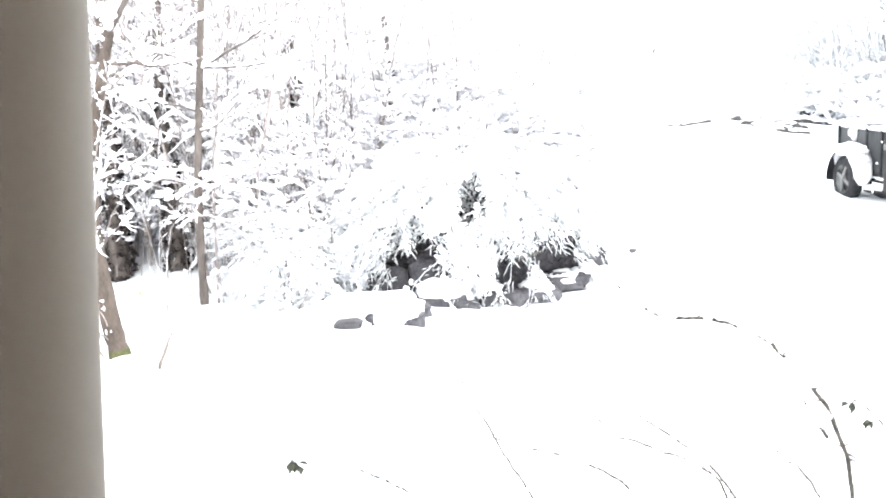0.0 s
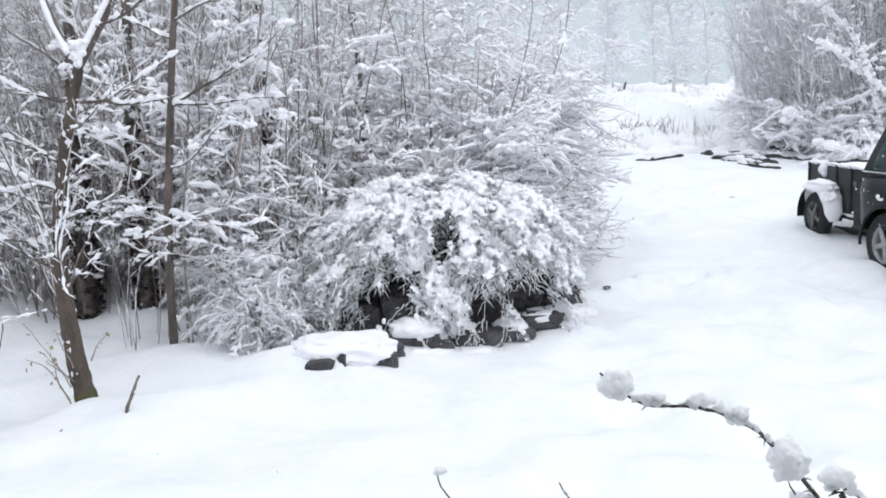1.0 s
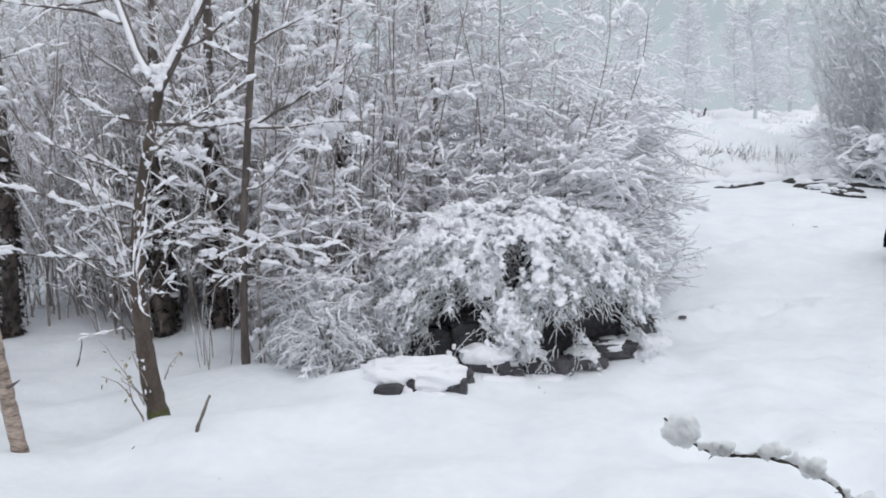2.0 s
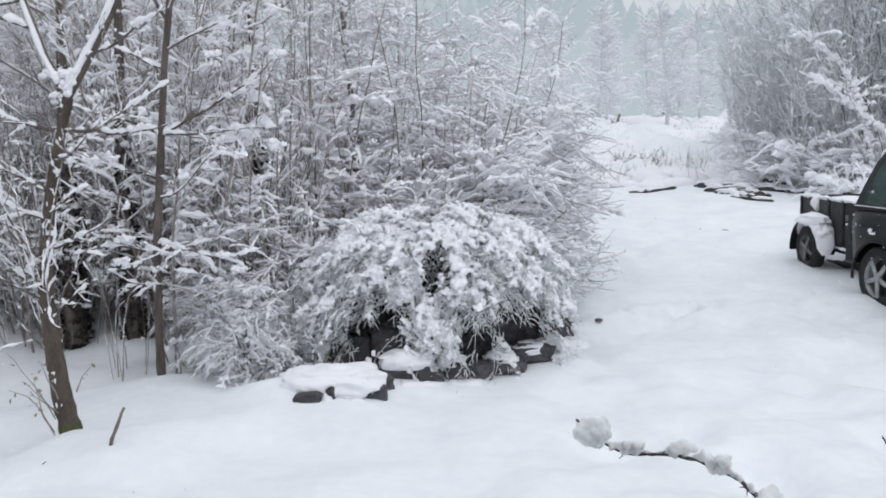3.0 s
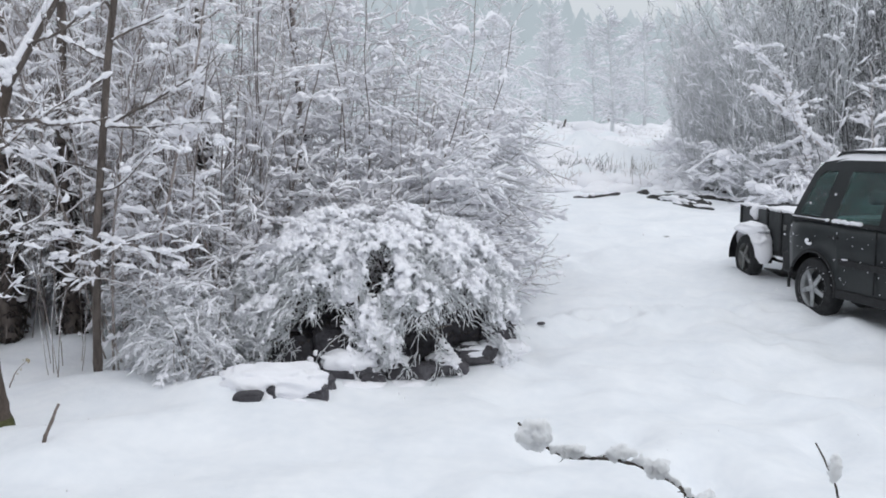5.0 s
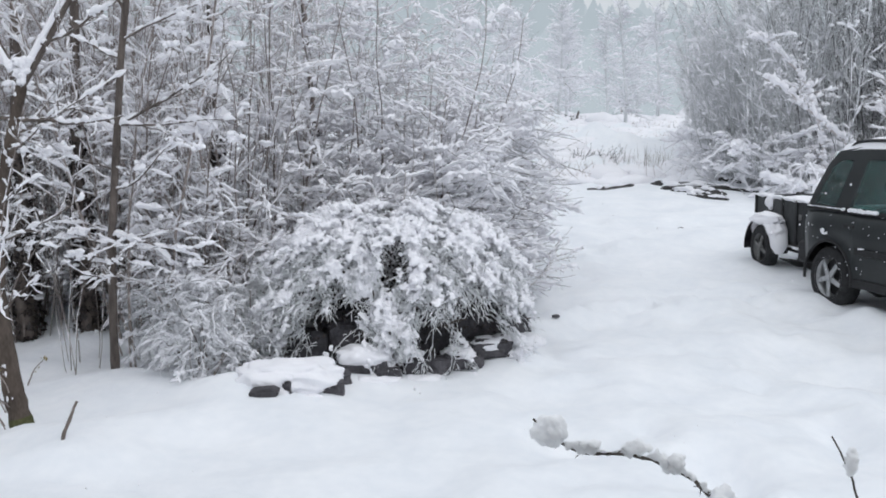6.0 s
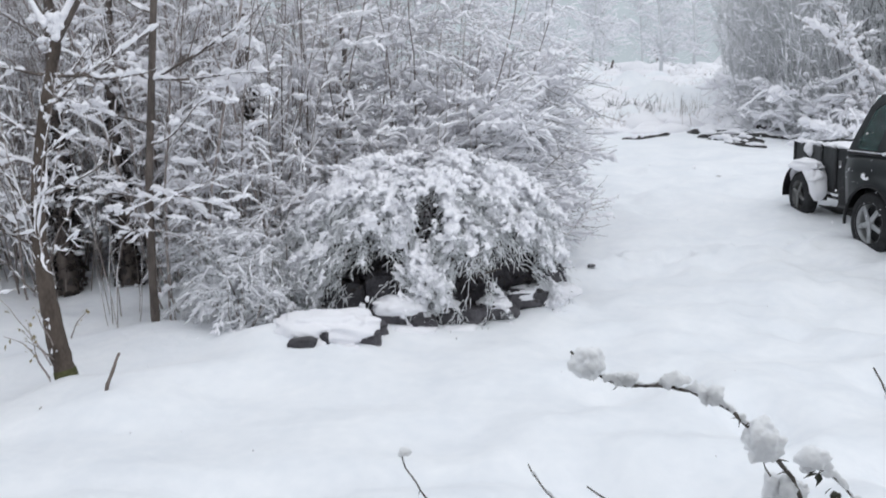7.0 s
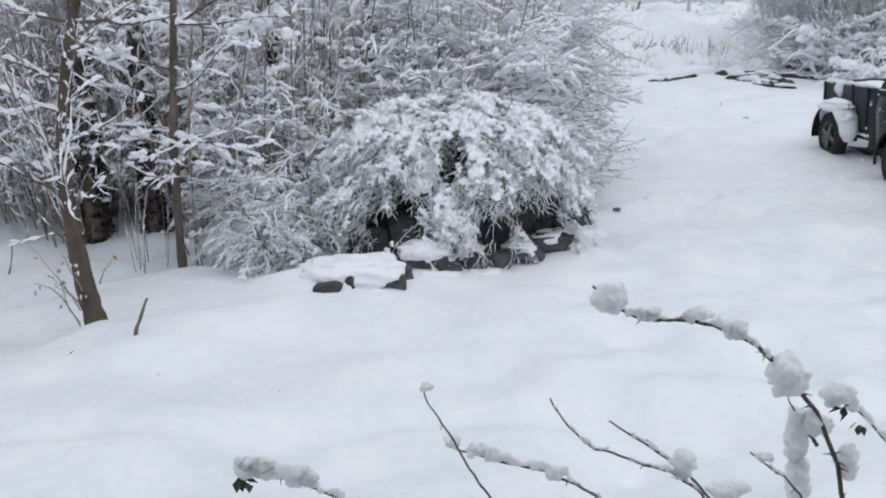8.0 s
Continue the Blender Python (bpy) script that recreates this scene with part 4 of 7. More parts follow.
def build_thicket():
    rng = np.random.default_rng(5)
    kinds = [layered_shrub(101, 5, 4.4, 12, 9, 0.034, step=0.045, bend=0.24, sides=4), layered_shrub(102, 5, 3.6, 13, 9, 0.034, 0.3, step=0.045, bend=0.24, sides=4), layered_shrub(103, 6, 5.2, 9, 8, 0.026, 0.15, wood=TWIG, bend=0.24, step=0.05, sides=4),
             layered_shrub(104, 7, 1.7, 10, 8, 0.022, 0.4, (0.3, 0.65), wood=TWIG, low=0.15, bark=RIME, droop=0.03, bend=0.26, step=0.04, sides=4), layered_shrub(105, 6, 2.3, 12, 10, 0.030, 0.35, (0.4, 0.95), bark=RIME, low=0.1, droop=0.045, thick=(0.007, 0.012), bend=0.22, step=0.04, sides=4), weeping_shrub(106, 64, 0.60, 0.95, 0.021, step=0.032)]
    kinds += [arching_shrub(107, 34, 1.5, snow=0.008, clumps=14, clump=0.02, spread=0.5, droop=0.0, per=(4, 4), bare=0.45),
             # back rows: rime colour on the stems too, paler with distance for haze
             layered_shrub(108, 7, 4.6, 8, 9, 0.022, 0.18, (0.45, 0.95), 0.06, sides=4, bark=RIME, bend=0.26, thick=(0.006, 0.012)), pole_thicket(109, 12, 5.6, 0.7, 0.08, 0.022, 7, 0.12, step=0.09, forks=1, clods=60, fat=1.3, bark=RIME, twig=RIME, thick=(0.006, 0.013)),
             pole_thicket(110, 13, 4.8, 0.6, 0.16, 0.018, 8, 0.2, bark=TWIG), pole_thicket(111, 11, 4.6, 0.55, 0.2, 0.022, 8, 0.28, angle=(28, 75), long=(0.2, 0.75), twig=RIME, bend=0.26, clods=60), pole_thicket(112, 16, 2.4, 0.5, 0.3, 0.013, 7, 0.25, thick=(0.004, 0.009), clods=20, bend=0.24), pole_thicket(113, 9, 3.0, 0.34, 0.12, 0.014, 4, 0.35, thick=(0.004, 0.008), clods=16, stuck=0.009, long=(0.12, 0.35)),
             overhanging_shrub(115, snow=0.036), overhanging_shrub(116, 5, 4.3, 13, 0.034)]
    spots = []
    # the front row, then rows behind it
    # the copy at (-6.6, 7.6) is added out of view to shade the floor
    wood_side = [(-4.35, 9.6, 10), (-5.2, 9.7, 9), (-5.9, 9.9, 10), (-3.65, 9.8, 9), (-6.5, 9.4, 9), (-4.9, 9.1, 9), (-3.0, 9.9, 10), (-4.2, 10.8, 11), (-5.3, 10.9, 11), (-2.6, 10.2, 9), (-4.3, 10.5, 9), (-3.62, 7.85, 12), (-3.4, 11.0, 9), (-5.5, 11.5, 9), (-6.4, 11.3, 9), (-4.9, 11.4, 4), (-3.6, 11.9, 2), (-3.4, 10.9, 6), (-5.8, 12.0, 9), (-4.4, 12.2, 9), (-6.6, 7.6, 0), (-4.6, 10.9, 9), (-3.9, 11.3, 9), (-4.4, 11.6, 3), (-5.0, 11.5, 3), (-6.0, 11.4, 3), (-3.5, 11.2, 3), (-5.2, 11.6, 3), (-6.8, 10.9, 3)]
    middle = [(-2.5, 9.7, 3), (-2.3, 10.1, 1), (-2.75, 10.0, 4), (-1.9, 10.9, 0), (-1.85, 10.5, 4), (-1.75, 11.3, 1), (-2.6, 10.8, 9), (-2.35, 8.95, 5), (-2.75, 9.45, 5), (-2.08, 9.2, 5), (-1.72, 9.5, 5), (-1.7, 9.9, 6), (-1.3, 10.0, 6), (-1.5, 9.75, 5), (-1.0, 10.1, 6)]
    field_side = [(-0.75, 10.7, 4), (-0.30, 10.4, 3), (-0.75, 11.6, 0), (-0.45, 12.6, 1), (-0.75, 10.0, 3), (-0.7, 14.2, 4), (-0.5, 16.5, 4), (-0.62, 10.25, 13), (-0.55, 10.6, 13), (-0.5, 11.3, 13), (-0.5, 12.2, 13), (-0.45, 13.3, 13), (-0.4, 14.8, 13), (-0.95, 12.0, 13), (-1.0, 11.3, 14), (-0.95, 12.6, 14), (-1.7, 11.6, 14), (-1.2, 13.8, 14), (-0.9, 15.4, 14), (-2.3, 12.6, 14), (-0.15, 11.9, 13), (-0.15, 12.9, 13), (-0.1, 14.0, 14)]
    # the floor of the wood lies open before the ivy-clad trunks
    # the last five copies stand unseen on the left, added to darken the snow
    wood_side = [(x, y + 1.5 if x < -3.1 and y < 10.9 else y, k) for x, y, k in wood_side] + [(-5.3, 11.1, 12), (-3.4, 10.9, 12), (-5.7, 6.4, 2), (-6.3, 7.5, 9), (-5.5, 5.1, 1), (-6.8, 8.7, 10), (-6.6, 6.2, 0)]
    for x, y, k in wood_side + middle + field_side:
        spots.append((k, x, y, rng.uniform(-18, 12) if k > 12 else rng.uniform(0, 360), rng.uniform(0.85, 1.1), 0))
    spots += [(5, -2.30, 8.62, 40, 0.72, 0)]
    for row, y in enumerate((12.9, 14.2, 15.8, 18.0)):
        x = -0.68 * y + rng.uniform(-0.5, 0)
        while x < 0.01 * y - 0.6:
            spots.append((7 if x > -0.09 * y else int(rng.choice([7, 8])) if x > -0.26 * y else int(rng.choice([7, 8, 8])), x, y + rng.uniform(-0.6, 0.6), rng.uniform(0, 360), rng.uniform(0.9, 1.25), 0))
            x += rng.uniform(0.75, 1.1) * (1 + 0.12 * row)
    place_copies(kinds, spots, "snow-laden bare shrub with dark thin stems", "shrub", "shrubs of the thicket")


build_thicket()


def draped_bush():
    """The low bush bowed under snow: boughs arch from its crown outwards and down, each under a run of snow cushions,
    over an inside packed with dark leaves for its shade.
    """
    rng = np.random.default_rng(61)
    cx, cy = -0.68, 9.52
    z0 = gz(cx, cy)
    bush = tagged(empty("snow_draped_bush", pose(cx, cy, z0)), "low dense evergreen bush bowed under thick snow", "bush")
    off = Vector((3.1, 8.2, 5.5))

    def shell(a, th, lift=1.0):
        """A point of the crown's uneven outline: a runs round it, th down from its top."""
        rx, ry, rz = (1.36 if np.cos(a) < 0 else 1.22), 0.86, 1.34
        p = np.array([rx * np.sin(th) * np.cos(a) - 0.04 * np.cos(th), ry * np.sin(th) * np.sin(a), 0.10 + rz * np.cos(th)])
        return p * (lift + 0.13 * noise.noise(Vector(p.tolist()) * 1.9 + off) + 0.06 * noise.noise(Vector(p.tolist()) * 4.5 + off))

    def open_below(p):
        """The shaded hollows under the skirt, one bough hanging down between them, and a gap in the crown."""
        if -0.98 < p[0] < -0.16:
            return p[2] < 0.48 + 0.22 * (p[0] + 0.6) + 0.06 * np.sin(9 * p[0])
        if p[0] > 0.30:
            return p[2] < 0.46 + 0.05 * np.sin(11 * p[0])
        return p[2] < 0.06

    gap = np.array([-0.03, -0.50, 1.02])
    for k in range(24):
        a = rng.uniform(0, 6.28)
        st = Shape()
        p = wander(rng, (rng.uniform(-0.4, 0.4), rng.uniform(-0.1, 0.3), 0), unit(np.array([np.cos(a) * 0.8, np.sin(a) * 0.6, 0.8])), rng.uniform(0.8, 1.3), 8, 0.08, -0.05)
        tube(st, p, np.linspace(0.016, 0.006, len(p)), 5)
        st.object("stem", BARK, bush)
    tw, sn, big, lf = Shape(), Shape(), Shape(), Shape()
    lc, pc, ps = [], [], []
    for k in range(860):
        front = rng.random() < 0.85
        a = rng.uniform(3.0, 6.42) if front else rng.uniform(0, 6.28)
        th0 = np.arccos(rng.uniform(0.10, 1.0))
        dth = rng.uniform(0.25, 0.55)
        n = 7
        u = np.linspace(0, 1, n)
        swing, lift = rng.normal() * 0.2, rng.uniform(0.78, 0.93)
        p = np.array([shell(a + swing * w, min(th0 + dth * w, 1.66), lift + 0.20 * w ** 0.8 - 0.04 * w ** 3) for w in u])
        p[:, 2] -= 0.07 * u ** 2.5
        p += rng.normal(size=p.shape) * 0.010
        if open_below(p[-1]):
            if rng.random() < 0.96:
                continue
        if np.linalg.norm((p[4] - gap) * np.array([1, 0.5, 1.2])) < 0.20:
            continue
        full = 0.62 + 0.9 * noise.noise(Vector(p[4].tolist()) * 2.1 + off * 2) + 0.5 * noise.noise(Vector(p[4].tolist()) * 5.0 + off) - (0.22 if p[4][0] > 0.15 and p[4][2] < 0.75 else 0) - (0.12 if p[4][2] < 0.55 else 0)
        rr = 0.006 * np.linspace(1, 0.3, n)
        tube(tw, p, rr, 3)
        for i in range(1, n - 1):
            if rng.random() < 0.70 * full + 0.12:
                w = (0.024 + 0.032 * np.clip(full, 0, 1.2)) * rng.uniform(0.6, 1.35)
                at = p[i] + (p[i + 1] - p[i]) * rng.random() + (0, 0, w * 0.3) + rng.normal(size=3) * 0.02
                t = unit(p[i + 1] - p[i])
                m = 20
                fan = unit(np.cross(t, (0, 0, 1)))
                run = rng.uniform(-1, 1, (m, 1))
                o = rng.normal(size=(m, 3)) * w * 0.22 + t * (run * 2.0 * w) + fan * (rng.normal(size=(m, 1)) * w * 0.45)
                pc += list(at + o)
                ps += list(w * rng.uniform(0.34, 0.62, (m, 1)) * (1 - 0.4 * run ** 2) * rng.uniform(0.8, 1.2, (m, 3)) * (1, 1, 0.85))
                # frosted twig ends stick out round each tuft
                for _ in range(9):
                    d = unit(t + rng.normal(size=3) * 0.7 + (0, -0.2, -0.2))
                    e = at + d * w * 0.8
                    tube(tw, np.array([e, e + d * rng.uniform(0.03, 0.08)]), np.array([0.0034, 0.0016]), 3)
        # side twigs, hanging a little, with finer snow and a fringe
        for j in range(12):
            s = rng.uniform(0.2, 1.0) * (n - 1)
            i = min(int(s), n - 2)
            t = unit(p[i + 1] - p[i])
            side = unit(np.cross(t, unit(p[i] - (0, 0, 0.3)))) * (1 if j % 2 else -1)
            q = wander(rng, p[i] + (p[i + 1] - p[i]) * (s - i), t + side * rng.uniform(0.4, 1.1), rng.uniform(0.05, 0.15), 3, 0.3, -0.14)
            if open_below(q[-1] + (0, 0, 0.05)):
                continue
            rq = np.linspace(0.0028, 0.0012, 4)
            tube(tw, q, rq, 3)
            snow_ridge(sn, q, rq, rng, 0.011 * rng.uniform(0.4, 1.4) * np.clip(full + 0.55, 0.5, 1.2), 0.018, 4, 0.2)
            for _ in range(2):
                e = q[rng.integers(1, 4)]
                w = unit(q[3] - q[0] + rng.normal(size=3) * 0.5 + (0, 0, -0.4)) * rng.uniform(0.03, 0.07)
                tube(tw, np.array([e, e + w]), np.array([0.002, 0.001]), 3)
        for _ in range(26):
            i = rng.integers(1, n)
            d = unit(unit(p[i] - p[i - 1]) + rng.normal(size=3) * 0.75 + (0, 0, -0.2))
            e = p[i] - unit(p[i]) * rng.uniform(0, 0.06) + rng.normal(size=3) * 0.03
            q = np.array([e, e + d * rng.uniform(0.02, 0.05), e + d * rng.uniform(0.05, 0.10) - (0, 0, 0.012)])
            tube(tw, q, np.array([0.0042, 0.0046, 0.0016]), 3)
        lc += [p[i] - unit(p[i]) * rng.uniform(0.03, 0.14) + rng.normal(size=3) * 0.05 - (0, 0, 0.04) for i in range(1, n) for _ in range(2)]
    lumps(big, pc, ps, rng, 1, 0.3, 3)
    tagged(tw.object("twig_mass", FROST, bush), kind="stuff")
    # extra dark leaves fill the inside, a stand-in for its deep shade
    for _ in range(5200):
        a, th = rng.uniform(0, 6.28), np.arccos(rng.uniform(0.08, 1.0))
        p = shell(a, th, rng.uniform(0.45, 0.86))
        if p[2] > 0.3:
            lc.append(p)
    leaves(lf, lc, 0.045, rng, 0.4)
    tagged(lf.object("foliage", IVY, bush, "small dark evergreen leaves, packed inside to darken the hollows", smooth=False), kind="stuff")
    tagged(sn.object("snow", SNOW, bush, "broken snow along the twigs", smooth=False), kind="stuff")
    tagged(fuse(big.object("snow_load", SNOW, bush, "heavy cushions of snow bowing the boughs"), 0.0085), kind="stuff")


draped_bush()


def stone(rng, w, d, h, material, parent, name="stone"):
    """A rough broken block with knocked-off corners."""
    v, f = ICO[3]
    off = Vector(rng.uniform(0, 90, 3).tolist())
    q = np.sign(v) * np.abs(v) ** 0.45
    q = q * np.array([1 + 0.28 * noise.noise(Vector(p) * 1.7 + off) + 0.16 * noise.noise(Vector(p) * 4.5 + off) for p in v.tolist()])[:, None]
    s = Shape()
    s.add(q * np.array([w / 2, d / 2, h / 2]) + (0, 0, h / 2), f)
    return s.object(name, material, parent, smooth=False)


def build_stones():
    """Tumbled stones of a low edging wall, with snow lying on top."""
    rng = np.random.default_rng(71)
    wall = tagged(empty("stone_edging", pose(0, 0, 0)), "low tumbled wall of dark stones capped with snow", "stone wall")
    front = ((-1.60, 8.00, 0.22, 0.16, 0.145, 10), (-1.43, 8.12, 0.07, 0.12, 0.19, 0), (-1.12, 8.28, 0.20, 0.14, 0.18, 8), (-1.60, 8.26, 0.34, 0.36, 0.20, 8), (-1.34, 8.40, 0.40, 0.34, 0.20, 12), (-0.92, 8.78, 0.44, 0.30, 0.20, 4), (-0.55, 8.86, 0.34, 0.26, 0.19, -8), (-0.72, 8.68, 0.22, 0.2, 0.14, 20), (-1.12, 8.56, 0.24, 0.2, 0.14, 20), (-0.30, 8.90, 0.24, 0.26, 0.15, -8))
    # these also back the hollows under the bush, their dark colour serving as shade
    behind = ((-0.10, 9.06, 0.36, 0.34, 0.16, 20), (0.14, 9.30, 0.42, 0.34, 0.18, 18), (0.32, 9.64, 0.40, 0.36, 0.30, 30), (0.10, 9.58, 0.44, 0.32, 0.40, 14), (-0.22, 9.40, 0.5, 0.3, 0.42, 12),
                                (-0.62, 9.30, 0.5, 0.3, 0.46, 6), (-1.05, 9.22, 0.5, 0.3, 0.46, 4), (-1.45, 9.10, 0.4, 0.3, 0.40, 10), (-0.85, 9.46, 0.4, 0.3, 0.66, 4), (-0.40, 9.52, 0.4, 0.3, 0.62, 8), (-1.25, 9.40, 0.4, 0.3, 0.60, 8), (0.0, 9.66, 0.4, 0.3, 0.56, 8))
    for x, y, w, d, h, turn in [(r[0], r[1] - (0.17 if r[0] < -1.0 else 0), *r[2:]) for r in front] + list(behind):
        ob = stone(rng, w, d, h, STONE, wall)
        ob.matrix_basis = pose(x, y, gz(x, y) - (0.03 if h >= 0.22 or x > -0.4 else 0.13 if w > 0.3 and x < -1.0 else 0.075), rng.uniform(-4, 4), rng.uniform(-5, 5), turn)

    def cap(x, y, w, d, h, z, turn, k=[0]):
        k[0] += 1
        s = Shape()
        snow_mass(s, (0, 0, 0), (w / 2, d / 2, h), k[0], 1.3, 0.27, 5 if w > 0.6 else 4, 0.75, 0.8)
        q = np.concatenate(s.v)
        a = radians(turn)
        s.v = [np.stack([q[:, 0] * np.cos(a) - q[:, 1] * np.sin(a) + x, q[:, 0] * np.sin(a) + q[:, 1] * np.cos(a) + y, q[:, 2] + gz(x, y) + z], 1)]
        s.object("snow_cap", SNOW, wall, "thick crusted cap of snow")

    slabs = ((-1.47, 8.36, 0.80, 0.54, 0.14, 0.17, 8), (-1.60, 8.26, 0.52, 0.42, 0.14, 0.15, 4), (-1.28, 8.42, 0.42, 0.44, 0.13, 0.16, 12), (-1.74, 8.16, 0.26, 0.26, 0.11, 0.05, 14), (-1.57, 8.07, 0.32, 0.20, 0.075, 0.10, 14), (-1.30, 8.16, 0.36, 0.28, 0.12, 0.03, 12), (-1.08, 8.34, 0.34, 0.26, 0.11, 0.01, 12), (-0.80, 8.56, 0.42, 0.22, 0.08, 0.0, 6), (-0.42, 8.70, 0.36, 0.2, 0.07, 0.0, 6))
    ledges = ((-0.92, 8.76, 0.48, 0.36, 0.10, 0.16, 6), (-0.56, 8.86, 0.28, 0.26, 0.07, 0.15, -8), (-0.12, 9.02, 0.30, 0.26, 0.07, 0.13, 20), (0.14, 9.24, 0.30, 0.24, 0.07, 0.13, 18), (0.34, 9.36, 0.34, 0.2, 0.07, 0.10, 24), (0.48, 9.50, 0.36, 0.26, 0.09, 0.02, 24))
    for row in slabs + ledges:
        row = (row[0], row[1] - (0.17 if row[0] < -1.0 else 0), *row[2:5], row[5] - (0.135 if row[0] < -1.0 else 0.05 if row[0] < -0.4 else 0.02), row[6])
        cap(*row)


build_stones()


# ---- car and trailer ----
def wheel(parent, x, y, z, r, w, rim_mat, spokes, side, label):
    """A wheel with its axle along y; side is the way its outer face looks."""
    wh = empty("wheel", pose(x, y, z))
    wh.parent = parent
    tagged(wh, label)
    n = 40
    prof = [(0.62, -0.5), (0.74, -0.52), (0.93, -0.48), (1.0, -0.34), (1.0, 0.34), (0.93, 0.48), (0.74, 0.52), (0.62, 0.5)]
    ang = np.arange(n) * 2 * np.pi / n
    v = np.array([[(r * pr * np.cos(a), w * pw, r * pr * np.sin(a)) for pr, pw in prof] for a in ang]).reshape(-1, 3)
    k = len(prof)
    f = [[i * k + j, i * k + j + 1, ((i + 1) % n) * k + j + 1, ((i + 1) % n) * k + j] for i in range(n) for j in range(k - 1)]
    s = Shape()
    s.add(v, f)
    s.object("tyre", RUBBER, wh)
    bm = bmesh.new()
    o = side * w * 0.42
    rr = r * 0.69
    ring = Shape()
    rp = [(1.0, 0.10), (1.0, 0.0), (0.93, -0.02), (0.86, -0.25), (0.86, -0.6)]
    v = np.array([[(rr * pr * np.cos(a), o + side * w * pw, rr * pr * np.sin(a)) for pr, pw in rp] for a in ang]).reshape(-1, 3)
    k = len(rp)
    ring.add(v, [[i * k + j, i * k + j + 1, ((i + 1) % n) * k + j + 1, ((i + 1) % n) * k + j] for i in range(n) for j in range(k - 1)])
    rim = ring.object("rim", rim_mat, wh)
    for q in range(spokes):
        a = q * 2 * np.pi / spokes + 0.35
        b = box(rr * 0.12, -0.010, -rr * 0.115, rr * 0.93, 0.010, rr * 0.115, bevel=0.006)
        for vert in b.verts:
            vert.co.z *= 1.15 - 0.25 * vert.co.x / rr
            vert.co.y += side * 0.02 * (1 - vert.co.x / rr)
        b.transform(Matrix.Translation((0, o - side * 0.012, 0)) @ Matrix.Rotation(a, 4, "Y"))
        part("spoke", b, rim_mat, rim)
    b = bmesh.new()
    bmesh.ops.create_cone(b, cap_ends=True, segments=20, radius1=rr * 0.24, radius2=rr * 0.18, depth=0.05, matrix=Matrix.Translation((0, o + side * 0.005, 0)) @ Matrix.Rotation(radians(-90 * side), 4, "X"))
    part("hub_cap", b, rim_mat, rim)
    b = bmesh.new()
    bmesh.ops.create_cone(b, cap_ends=True, segments=28, radius1=rr * 0.9, radius2=rr * 0.9, depth=0.02, matrix=Matrix.Translation((0, o - side * w * 0.5, 0)) @ Matrix.Rotation(radians(90), 4, "X"))
    part("brake_disc", b, TRIM, rim)
    return wh


